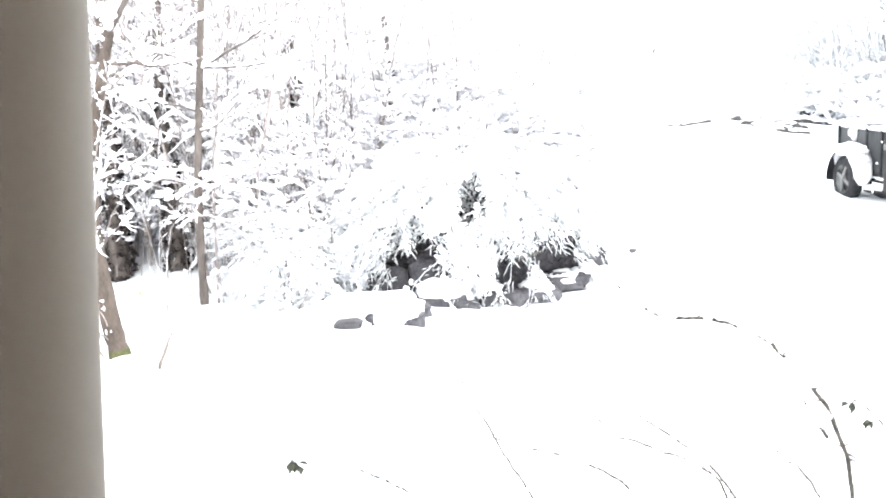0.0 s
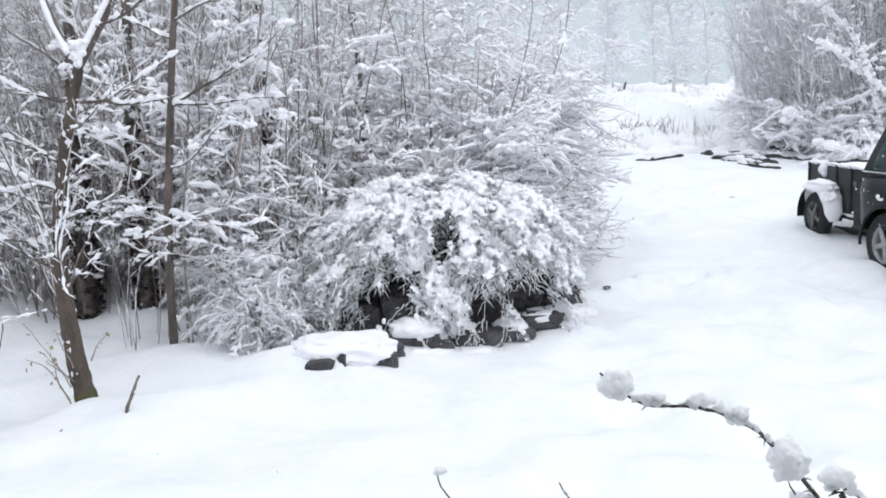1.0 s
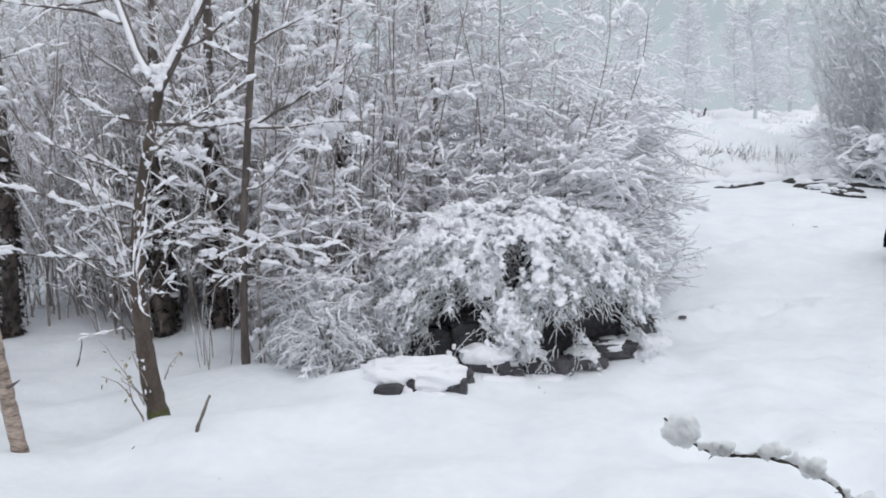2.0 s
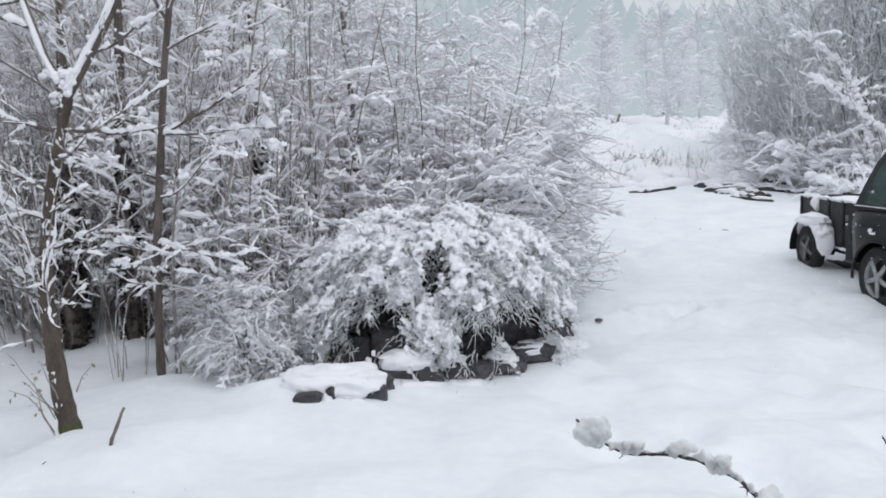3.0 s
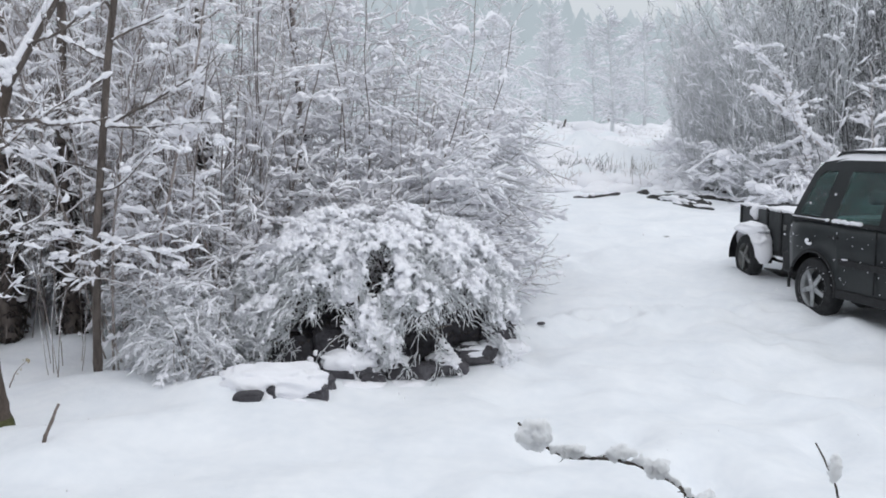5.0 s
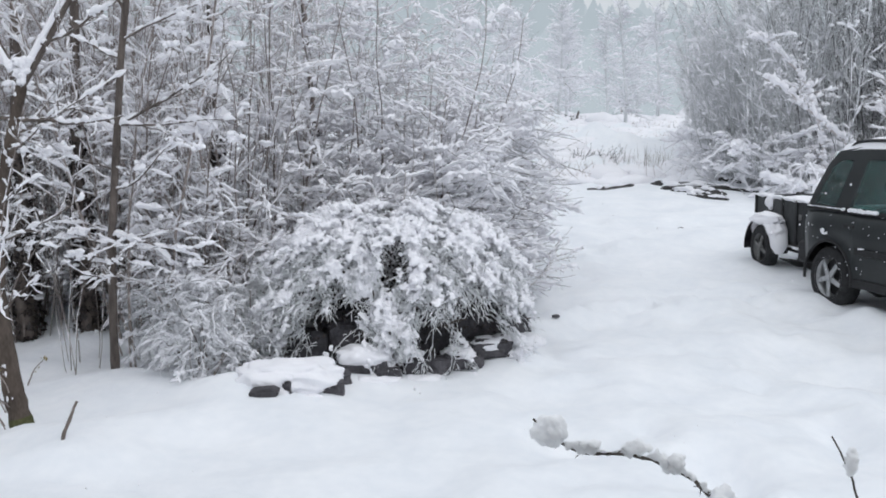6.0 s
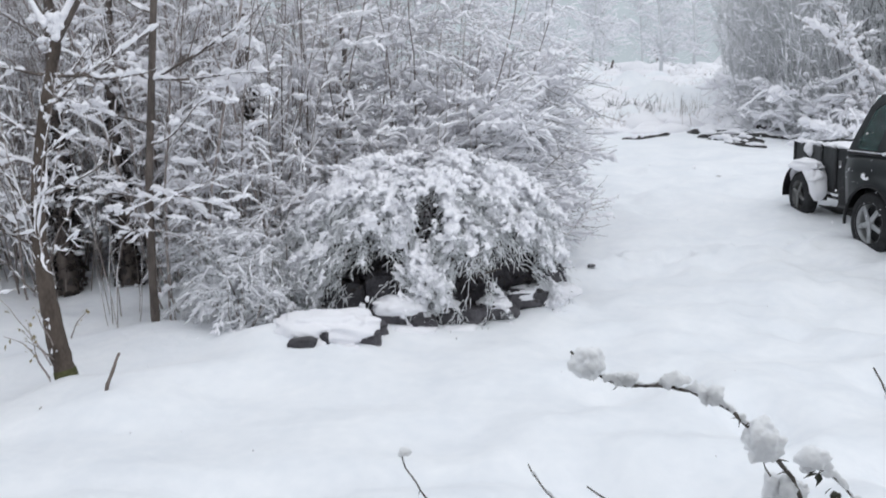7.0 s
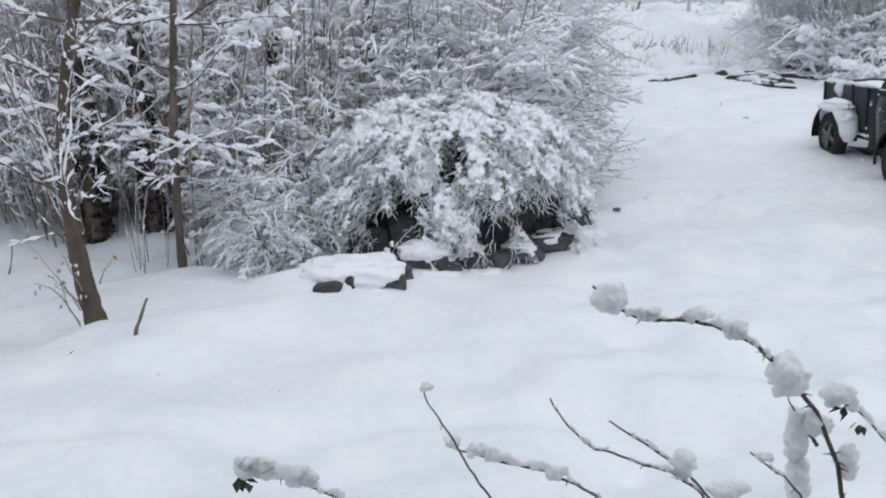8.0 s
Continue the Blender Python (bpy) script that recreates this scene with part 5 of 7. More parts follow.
def car(m):
    """A dark five-door off-road car: x forward, y to its left, z up."""
    rng = np.random.default_rng(81)
    c = tagged(empty("suv_car", m), "dark green-grey off-road car dusted with snow on its roof", "car")
    L0, L1, W = -1.86, 2.25, 0.90
    ax, R, zs, belt = (-1.28, 1.30), 0.40, 0.36, 1.08
    xs = np.unique(np.r_[np.linspace(L0, L1, 46), *[a + R * np.cos(np.linspace(0, np.pi, 19)) for a in ax]])

    def low(x):
        z = zs + 0.10 * np.clip((L0 + 0.55 - x) / 0.55, 0, 1) ** 2 + 0.12 * np.clip((x - L1 + 0.5) / 0.5, 0, 1) ** 2
        for a in ax:
            if abs(x - a) < R:
                z = max(z, 0.345 + np.sqrt(R ** 2 - (x - a) ** 2))
        return z

    def half(x):
        return W * (1 - 0.10 * np.clip((L0 + 0.35 - x) / 0.35, 0, 1) ** 2.2 - 0.20 * np.clip((x - 1.55) / 0.7, 0, 1) ** 2.2)

    def high(x):
        return belt - 0.06 * np.clip((x - 0.2) / 2.0, 0, 1) - 0.16 * np.clip((x - 1.9) / 0.35, 0, 1) ** 2

    body = Shape()
    k = 9
    rows = []
    for x in xs:
        lo, hi, h = low(x), high(x), half(x)
        u = np.linspace(0, 1, k)
        z = lo + (hi - lo) * u
        out = 1 - 0.035 * (1 - u) ** 2 - 0.055 * np.clip((u - 0.72) / 0.28, 0, 1) ** 1.6 + 0.012 * np.exp(-((z - 0.88) / 0.05) ** 2)
        flare = sum(0.03 * np.exp(-(((x - a) ** 2 + (z - 0.345) ** 2) ** 0.5 - R) ** 2 / 0.05 ** 2) for a in ax)
        y = h * out + flare
        rows.append(np.concatenate([np.stack([np.full(k, x), -y, z], 1), np.stack([np.full(k, x), y[::-1], z[::-1]], 1)]))
    v = np.array(rows)
    n = 2 * k
    f = [[i * n + j, i * n + j + 1, (i + 1) * n + j + 1, (i + 1) * n + j] for i in range(len(xs) - 1) for j in range(n - 1)]
    f += [list(range(n)), [(len(xs) - 1) * n + j for j in range(n)][::-1]]
    body.add(v.reshape(-1, 3), [])
    body.f.extend(f)
    body.object("body", PAINT, c)
    part("underbody", box(L0 + 0.15, -0.62, 0.30, L1 - 0.15, 0.62, 0.80), TRIM, c)
    for a in ax:
        part("wheel_well", box(a - 0.42, -0.80, 0.72, a + 0.42, 0.80, 0.80), TRIM, c)
    # cabin: a tapered loft with a sloped tail and windscreen
    prof = [(-1.78, belt - 0.005), (-1.70, 1.32), (-1.58, 1.62), (-1.46, 1.75), (-1.1, 1.805), (-0.4, 1.82), (0.3, 1.79), (0.62, 1.69), (1.02, 1.34), (1.38, belt - 0.05)]
    cab = Shape()
    pts = []
    for x, z in prof:
        inset = 0.055 + 0.20 * (z - belt) / 0.72
        pts.append((x, W - inset, z))
    ridge = np.array(pts)
    nn = len(ridge)
    cross = 9
    vv = []
    for x, y, z in ridge:
        crown = 0.035 * np.clip((z - 1.5) / 0.2, 0, 1)
        for t in np.linspace(-1, 1, cross):
            vv.append((x, y * t, z + crown * (1 - t ** 2) - 0.02 * abs(t) ** 8))
    cab.add(vv, [[i * cross + j, (i + 1) * cross + j, (i + 1) * cross + j + 1, i * cross + j + 1] for i in range(3, nn - 3) for j in range(cross - 1)])
    cab.object("roof", PAINT, c, smooth=False)
    part("seat", box(-0.95, -0.62, 0.75, -0.55, 0.62, 1.14, bevel=0.06), TRIM, c)
    for y in (-0.36, 0.36):
        part("seat", box(0.15, y - 0.25, 0.75, 0.42, y + 0.25, 1.32, bevel=0.06), TRIM, c)
        part("headrest", box(0.16, y - 0.13, 1.36, 0.26, y + 0.13, 1.52, bevel=0.04), TRIM, c)
        part("headrest", box(-0.92, y - 0.13, 1.30, -0.82, y + 0.13, 1.44, bevel=0.04), TRIM, c)

    def side_y(z):
        return W - 0.055 - 0.20 * (z - belt) / 0.72

    def pane(name, outline, mat_, lift, side, parent=c, thick=0.008, label=""):
        bm = bmesh.new()
        vs = [bm.verts.new((x, side * (side_y(z) + lift), z)) for x, z in outline]
        bm.faces.new(vs if side < 0 else vs[::-1])
        ex = bmesh.ops.extrude_face_region(bm, geom=bm.faces[:])
        bmesh.ops.translate(bm, verts=[g for g in ex["geom"] if isinstance(g, bmesh.types.BMVert)], vec=(0, side * thick, 0))
        bmesh.ops.recalc_face_normals(bm, faces=bm.faces[:])
        return part(name, bm, mat_, parent, label)

    for side in (-1, 1):
        for g in (pane("window", [(-1.64, 1.15), (-1.27, 1.14), (-1.16, 1.64), (-1.38, 1.63), (-1.48, 1.57), (-1.58, 1.36)], GLASS, -0.004, side, label="tinted rear quarter glass"),
                  pane("window", [(-1.02, 1.14), (-0.30, 1.13), (-0.30, 1.66), (-0.93, 1.65)], GLASS, -0.004, side, label="tinted rear door glass"),
                  pane("window", [(-0.20, 1.13), (0.98, 1.11), (0.64, 1.58), (0.52, 1.64), (-0.20, 1.66)], GLASS, -0.004, side, label="tinted front door glass")):
            g.visible_shadow = False
        th = 0.03
        pane("pillar", [(-1.78, 1.06), (-1.63, 1.06), (-1.57, 1.36), (-1.47, 1.57), (-1.38, 1.64), (-1.16, 1.655), (-0.2, 1.67), (-0.2, 1.80), (-1.1, 1.79), (-1.44, 1.74), (-1.57, 1.61), (-1.70, 1.31)], PAINT, -0.03, side, thick=th)
        pane("pillar", [(-1.29, 1.06), (-1.01, 1.06), (-0.92, 1.67), (-1.17, 1.66)], PAINT, -0.029, side, thick=th)
        pane("pillar", [(-0.31, 1.06), (-0.19, 1.06), (-0.19, 1.68), (-0.31, 1.68)], TRIM, -0.028, side, thick=th)
        pane("pillar", [(0.97, 1.06), (1.38, 1.03), (1.03, 1.33), (0.64, 1.68), (0.3, 1.78), (-0.19, 1.80), (-0.19, 1.665), (0.51, 1.645), (0.65, 1.575)], PAINT, -0.03, side, thick=th)
        pane("waistline", [(-1.78, 1.055), (1.3, 1.04), (0.97, 1.115), (-1.66, 1.155)], PAINT, -0.03, side, thick=th + 0.001)
        part("belt_moulding", box(-1.74, side * 0.852 - 0.012, 1.085, 1.2, side * 0.852 + 0.012, 1.112, bevel=0.005), TRIM, c)
        part("rub_strip", box(-0.82, side * 0.912 - 0.012, 0.66, 0.85, side * 0.912 + 0.014, 0.73, bevel=0.008), TRIM, c)
        part("sill", box(-0.86, side * 0.87 - 0.03, 0.30, 0.88, side * 0.87 + 0.03, 0.40, bevel=0.015), TRIM, c)
        for x in (-0.25, 0.98):
            part("door_seam", box(x - 0.004, side * 0.900 - 0.012, 0.42, x + 0.004, side * 0.900 + 0.006, 1.07), TRIM, c)
        for x in (-0.95, 0.05):
            part("door_handle", box(x - 0.09, side * 0.895 - 0.01, 0.93, x + 0.09, side * 0.895 + 0.035, 0.965, bevel=0.01), TRIM, c)
        rail = Shape()
        p = np.array([(-1.32, side * 0.60, 1.78), (-1.24, side * 0.605, 1.84), (-1.0, side * 0.61, 1.865), (-0.4, side * 0.61, 1.875), (0.25, side * 0.60, 1.85), (0.38, side * 0.595, 1.78)])
        p, s = resample(p, 0.06)
        tube(rail, p, np.full(len(p), 0.017), 8)
        rail.object("roof_rail", TRIM, c)
        for a in ax:
            arch = Shape()
            th = np.linspace(-0.12, np.pi + 0.12, 26)
            p = np.stack([a + 0.415 * np.cos(th), np.full(26, side * 0.895), 0.345 + 0.415 * np.sin(th)], 1)
            tube(arch, p, np.full(26, 0.018), 8)
            arch.object("wheel_arch", TRIM, c)
            wheel(c, a, side * 0.775, 0.345, 0.345, 0.215, ALLOY, 5, side, "tyre and five-spoke alloy wheel")
        part("tail_lamp", box(L0 - 0.02, side * 0.70 - 0.06, 0.78, L0 + 0.03, side * 0.70 + 0.05, 1.04, bevel=0.012), LAMP, c, "red tail lamp")
        part("headlamp", box(2.0, side * 0.66 - 0.11, 0.76, 2.24, side * 0.66 + 0.06, 0.92, bevel=0.02), GLASS, c)
        part("mirror", box(0.88, side * 0.98 - 0.10, 1.12, 1.0, side * 0.98 + 0.08, 1.27, bevel=0.03), TRIM, c)
    part("rear_bumper", box(L0 - 0.10, -0.82, 0.44, L0 + 0.10, 0.82, 0.68, bevel=0.04, segments=3), TRIM, c)
    part("front_bumper", box(L1 - 0.12, -0.72, 0.42, L1 + 0.08, 0.72, 0.66, bevel=0.04, segments=3), TRIM, c)
    part("bonnet", box(1.25, -0.74, 0.98, 2.12, 0.74, 1.03, bevel=0.03, segments=3), PAINT, c)
    bm = bmesh.new()
    vs = [bm.verts.new(p) for p in ((-1.76, -0.80, 1.10), (-1.76, 0.80, 1.10), (-1.50, 0.66, 1.72), (-1.50, -0.66, 1.72))]
    bm.faces.new(vs)
    ex = bmesh.ops.extrude_face_region(bm, geom=bm.faces[:])
    bmesh.ops.translate(bm, verts=[g for g in ex["geom"] if isinstance(g, bmesh.types.BMVert)], vec=(-0.03, 0, 0.012))
    part("rear_window", bm, GLASS, c)
    bm = bmesh.new()
    vs = [bm.verts.new(p) for p in ((1.34, -0.80, 1.04), (1.34, 0.80, 1.04), (0.62, 0.66, 1.70), (0.62, -0.66, 1.70))]
    bm.faces.new(vs[::-1])
    ex = bmesh.ops.extrude_face_region(bm, geom=bm.faces[:])
    bmesh.ops.translate(bm, verts=[g for g in ex["geom"] if isinstance(g, bmesh.types.BMVert)], vec=(0.03, 0, 0.02))
    part("windscreen", bm, GLASS, c)
    # snow: a sheet on the roof, ridges on the ledges, flecks on the flank
    sn = Shape()
    gx, gy = np.meshgrid(np.linspace(-1.52, 0.5, 40), np.linspace(-0.66, 0.66, 21))
    edge = np.clip(np.minimum(np.minimum((gx + 1.52) / 0.12, (0.5 - gx) / 0.12), np.minimum((gy + 0.66) / 0.08, (0.66 - gy) / 0.08)), 0, 1) ** 0.5
    roof = np.interp(gx, [p[0] for p in prof], [p[1] for p in prof]) + 0.035 * (1 - (gy / 0.62) ** 2) - 0.01
    gz_ = roof - 0.02 + 0.095 * edge + 0.008 * np.sin(9 * gx + 4 * gy) * edge
    i = np.arange(20)[:, None] * 40 + np.arange(39)
    sn.add(np.stack([gx, gy, gz_], -1).reshape(-1, 3), np.stack([i, i + 1, i + 41, i + 40], -1).reshape(-1, 4))
    sn.object("roof_snow", SNOW, c, "thin even layer of snow")
    sn = Shape()
    ledge = []
    for x in np.r_[np.linspace(-0.98, -0.55, 11), np.linspace(-1.70, -1.1, 16)]:
        small = x < -1.1
        ledge.append(((x, -0.862, 1.122), (0.03, 0.010 if small else 0.024, 0.005 if small else 0.022)))
    ledge += [((-1.36, -0.925, 0.87), (0.05, 0.02, 0.028)), ((-1.32, -0.93, 0.84), (0.03, 0.015, 0.015)), ((-0.70, -0.925, 0.735), (0.04, 0.014, 0.010))]
    lumps(sn, [a for a, b in ledge], [b for a, b in ledge], rng, 2, 0.3)
    k = 70
    fx, fz = rng.uniform(-1.7, 0.6, k), rng.uniform(0.42, 1.06, k)
    lumps(sn, np.stack([fx, -0.905 * np.ones(k), fz], 1), rng.uniform(0.003, 0.008, (k, 3)), rng, 1)
    tagged(sn.object("snow", SNOW, c, "clots of snow stuck to ledges and flank"), kind="stuff")
    return c


def trailer(m):
    """A small box trailer with a snow-heaped mudguard: x forward, z up."""
    rng = np.random.default_rng(91)
    c = tagged(empty("trailer", m), "small dark box trailer with snow-heaped mudguards", "trailer")
    x0, x1, w, z0, z1 = -0.62, 0.95, 0.56, 0.42, 0.95
    part("bed", box(x0, -w, z0 - 0.06, x1, w, z0, bevel=0.008), TIMBER, c)
    for side in (-1, 1):
        n = 4
        for i in range(n):
            a, b = x0 + (x1 - x0) * i / n, x0 + (x1 - x0) * (i + 1) / n
            part("side_panel", box(a + 0.012, side * w - 0.012, z0 + 0.002, b - 0.012, side * w + 0.012, z1 - rng.uniform(0, 0.02), bevel=0.005), BOARD, c)
            part("upright", box(b - 0.022, side * (w + 0.016) - 0.016, z0 - 0.03, b + 0.022, side * (w + 0.016) + 0.016, z1 + 0.01, bevel=0.004), TRIM, c)
        part("upright", box(x0 - 0.022, side * (w + 0.016) - 0.016, z0 - 0.03, x0 + 0.022, side * (w + 0.016) + 0.016, z1 + 0.01, bevel=0.004), TRIM, c)
        guard = Shape()
        th = np.linspace(-0.1, np.pi + 0.15, 22)
        prof = [(0.36, -0.13), (0.375, -0.12), (0.375, 0.12), (0.34, 0.14)]
        v = np.array([[(pr * np.cos(t) * 1.05, side * 0.72 + pw * side, 0.30 + pr * np.sin(t)) for pr, pw in prof] for t in th]).reshape(-1, 3)
        guard.add(v, [[i * 4 + j, i * 4 + j + 1, (i + 1) * 4 + j + 1, (i + 1) * 4 + j] for i in range(21) for j in range(3)])
        guard.object("mudguard", TRIM, c)
        wheel(c, 0, side * 0.73, 0.30, 0.295, 0.15, STEEL, 4, side, "narrow tyre on a painted steel wheel")
        sn = Shape()
        th = np.linspace(-0.12, np.pi * 0.9, 26)
        fat = np.interp(th, [-0.12, 0.1, 0.7, 1.6, 2.4, 2.83], [0.03, 0.07, 0.085, 0.085, 0.055, 0.02]) * (1 + 0.05 * rng.normal(size=26))
        ring = np.arange(12) * 2 * np.pi / 12
        mid = np.stack([0.40 * np.cos(th), np.full(26, side * 0.72), 0.31 + 0.40 * np.sin(th)], 1)
        outw = np.stack([np.cos(th), 0 * th, np.sin(th)], 1)
        v = mid[:, None] + (np.sin(ring) * 0.75)[None, :, None] * fat[:, None, None] * outw[:, None] + np.cos(ring)[None, :, None] * np.array([0, 0.17, 0]) * np.clip(fat / 0.1, 0.2, 1)[:, None, None]
        sn.add(v.reshape(-1, 3), ring_faces(26, 12))
        snow_mass(sn, (0.34, side * 0.74, 0.54), (0.08, 0.12, 0.10), 41 + side, 1.2, 0.35)
        snow_mass(sn, (0.06, side * 0.74, 0.68), (0.32, 0.16, 0.09), 44 + side, 1.2, 0.3)
        sn.object("mudguard_snow", SNOW, c, "thick snow heaped on the mudguard")
    for side in (-1, 1):
        part("chassis_rail", box(x0 + 0.5, side * 0.5 - 0.03, z0 - 0.14, x1 + 0.25, side * 0.5 + 0.03, z0 - 0.062, bevel=0.006), TRIM, c)
        ledge = Shape()
        lumps(ledge, [(x, side * 0.535, z0 - 0.07) for x in np.linspace(x0 + 0.9, x1 + 0.2, 9)], [(0.07, 0.022, rng.uniform(0.012, 0.024)) for _ in range(9)], rng, 2, 0.3)
        tagged(ledge.object("rail_snow", SNOW, c, "line of snow along the chassis rail"), kind="stuff")
    for x in (x0, x1):
        part("end_board", box(x - 0.012, -w + 0.02, z0 + 0.002, x + 0.012, w - 0.02, z1, bevel=0.005), BOARD, c)
    part("axle", box(-0.03, -0.68, 0.26, 0.03, 0.68, 0.32, bevel=0.008), TRIM, c)
    part("drawbar", box(x1 - 0.02, -0.035, z0 - 0.13, x1 + 1.0, 0.035, z0 - 0.065, bevel=0.008), TRIM, c)
    part("prop_stand", box(x1 + 0.78, -0.02, -0.1, x1 + 0.82, 0.02, z0 - 0.132, bevel=0.004), TRIM, c)
    part("reflector", box(0.62, -w - 0.030, 0.72, 0.69, -w - 0.013, 0.79, bevel=0.008), STEEL, c)
    load = Shape()
    gx, gy = np.meshgrid(np.linspace(x0 + 0.02, x1 - 0.02, 22), np.linspace(-w + 0.016, w - 0.016, 14))
    g = z1 - 0.03 + 0.05 * np.sin(3 * gx + 1) * np.cos(4 * gy) + 0.03 * np.sin(9 * gx) * np.sin(7 * gy)
    i = np.arange(13)[:, None] * 22 + np.arange(21)
    load.add(np.stack([gx, gy, g], -1).reshape(-1, 3), np.stack([i, i + 1, i + 23, i + 22], -1).reshape(-1, 4))
    k = 22
    lumps(load, np.stack([np.linspace(x0, x1, k), np.full(k, -w), np.full(k, z1 + 0.01)], 1), np.stack([np.full(k, 0.055), rng.uniform(0.025, 0.045, k), rng.uniform(0.012, 0.035, k)], 1), rng, 2)
    lumps(load, [(x0 + 0.45, -w - 0.02, z1 - 0.05), (x0 + 0.47, -w - 0.02, z1 - 0.12), (x1 - 0.05, -0.3, z1 + 0.10)], [(0.09, 0.04, 0.09), (0.05, 0.03, 0.06), (0.10, 0.10, 0.09)], rng, 2)
    load.object("snow", SNOW, c, "snow filling the box and lying on its rim")
    return c


def rest_on_ground(heading, wheel_local, wheel_at):
    a = math.atan2(heading[1], heading[0])
    lx, ly = wheel_local
    x = wheel_at[0] - (lx * math.cos(a) - ly * math.sin(a))
    y = wheel_at[1] - (lx * math.sin(a) + ly * math.cos(a))
    return pose(x, y, gz(*wheel_at) - 0.03, 0, 0, math.degrees(a))


car(rest_on_ground((0.32, -0.947), (-1.28 * 0.965, -0.775 * 0.965), (4.03, 11.50)) @ Matrix.Translation((0, 0, -0.02)) @ Matrix.Diagonal((0.965, 0.965, 1.0, 1)))
trailer(rest_on_ground((0.17, -0.985), (0, -0.73), (3.83, 13.65)))


def shade_patch(at, heading, long, wide, label, seed):
    """A dark sheet under a parked vehicle: bare ground with hardly any snow, and shade put into its colour."""
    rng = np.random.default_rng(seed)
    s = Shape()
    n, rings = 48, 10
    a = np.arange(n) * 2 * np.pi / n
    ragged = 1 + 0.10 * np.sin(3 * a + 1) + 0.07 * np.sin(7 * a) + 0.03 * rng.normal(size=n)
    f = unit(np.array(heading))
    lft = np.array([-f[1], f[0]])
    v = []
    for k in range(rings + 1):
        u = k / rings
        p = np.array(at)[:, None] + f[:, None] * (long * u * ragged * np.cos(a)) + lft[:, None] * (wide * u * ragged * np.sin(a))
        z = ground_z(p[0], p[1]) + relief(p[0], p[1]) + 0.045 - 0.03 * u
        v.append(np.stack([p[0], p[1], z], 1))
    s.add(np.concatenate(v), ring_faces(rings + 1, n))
    tagged(s.object("bare_ground", SHADE_EARTH), label, "ground", kind="structure")


shade_patch((5.10, 10.80), (0.32, -0.947), 1.55, 0.62, "dark bare ground with painted shade under the parked car", 95)
# under the trailer the dark sheet stands for shade alone
shade_patch((4.66, 13.5), (0.17, -0.985), 0.95, 0.46, "dark sheet painted as the shade under the small trailer", 96)


# ---- the field beyond ----
def log_pile(name, sticks, label, seed):
    rng = np.random.default_rng(seed)
    ob = tagged(empty(name, Matrix()), label, "timber")
    for a, b, r in sticks:
        a3, b3 = np.array([*a, gz(*a) + r * 0.1]), np.array([*b, gz(*b) + r * 0.4])
        r *= 0.95
        p, s = resample(np.array([a3, (a3 + b3) / 2 + rng.normal(size=3) * 0.02, b3]), 0.09)
        p[:, 2] += rng.normal(size=len(p)) * 0.008
        t = Shape()
        tube(t, p, r * (1 + 0.3 * rng.normal(size=len(p))) * np.clip(np.minimum(np.arange(len(p)), np.arange(len(p))[::-1]) / 2 + 0.35, 0, 1), 7)
        pole = t.object("pole", TIMBER, ob)
        sn = Shape()
        snow_ridge(sn, p + (0, 0, r * 0.55), np.full(len(p), r * 0.6), rng, 0.05, 0.1, 6, 0.25)
        k = rng.integers(0, len(p), 2)
        lumps(sn, p[k] + rng.normal(size=(2, 3)) * 0.02 + (0, -r * 0.3, r * 0.6), rng.uniform(0.035, 0.06, (2, 1)) * np.array([1.4, 1, 0.7]), rng, 2, 0.4, 3)
        sn.object("snow", SNOW, pole, "snow lying along the pole")


log_pile("fallen_pole", [((2.36, 22.2), (3.40, 22.5), 0.062)], "dark fallen pole half buried in snow", 201)
log_pile("pole_heap", [((3.85, 22.9), (5.05, 21.0), 0.07), ((4.1, 21.9), (4.9, 20.6), 0.06), ((3.95, 22.3), (5.3, 21.6), 0.07), ((4.5, 23.2), (5.4, 22.0), 0.06), ((4.25, 20.9), (4.95, 20.3), 0.05)], "heap of dark poles half buried in snow", 202)
log_pile("scattered_poles", [((5.3, 23.6), (5.9, 23.2), 0.06), ((5.1, 21.9), (5.9, 21.7), 0.05), ((5.6, 20.6), (6.6, 20.9), 0.05)], "scattered dark sticks in the snow", 203)


def small_sticks():
    rng = np.random.default_rng(211)
    for x, y, h, lean, r, label in ((-2.75, 6.74, 0.27, 0.20, 0.014, "short dark broken stick poking from the snow"), (-5.0, 9.1, 0.35, 0.35, 0.008, "thin dark twig poking from the snow"), (3.27, 16.9, 0.20, 3.2, 0.011, "thin dark twig poking from the snow"),
                                    (-2.15, 8.0, 0.06, 0.6, 0.004, "thin dark twig poking from the snow"), (2.36, 18.5, 0.06, 1.5, 0.012, "thin dark twig poking from the snow"), (-3.2, 6.6, 0.04, 0.3, 0.005, "thin dark twig poking from the snow")):
        s = Shape()
        z = gz(x, y)
        p = wander(rng, (x, y, z - 0.05), unit(np.array([lean, 0.1, 1.0])), h + 0.05, 7, 0.12, 0)
        tube(s, p, r * np.linspace(1.1, 0.6, len(p)) * (1 + 0.2 * rng.normal(size=len(p))), 6)
        tagged(s.object("stick", BARK), label, "stick", "sticks in the snow")
    s = Shape()
    lumps(s, [(0.87, 10.72, gz(0.87, 10.72) + 0.004)], [(0.048, 0.04, 0.016)], rng, 2)
    tagged(s.object("small_stone", STONE), "small dark stone showing through the snow", "stone")


small_sticks()


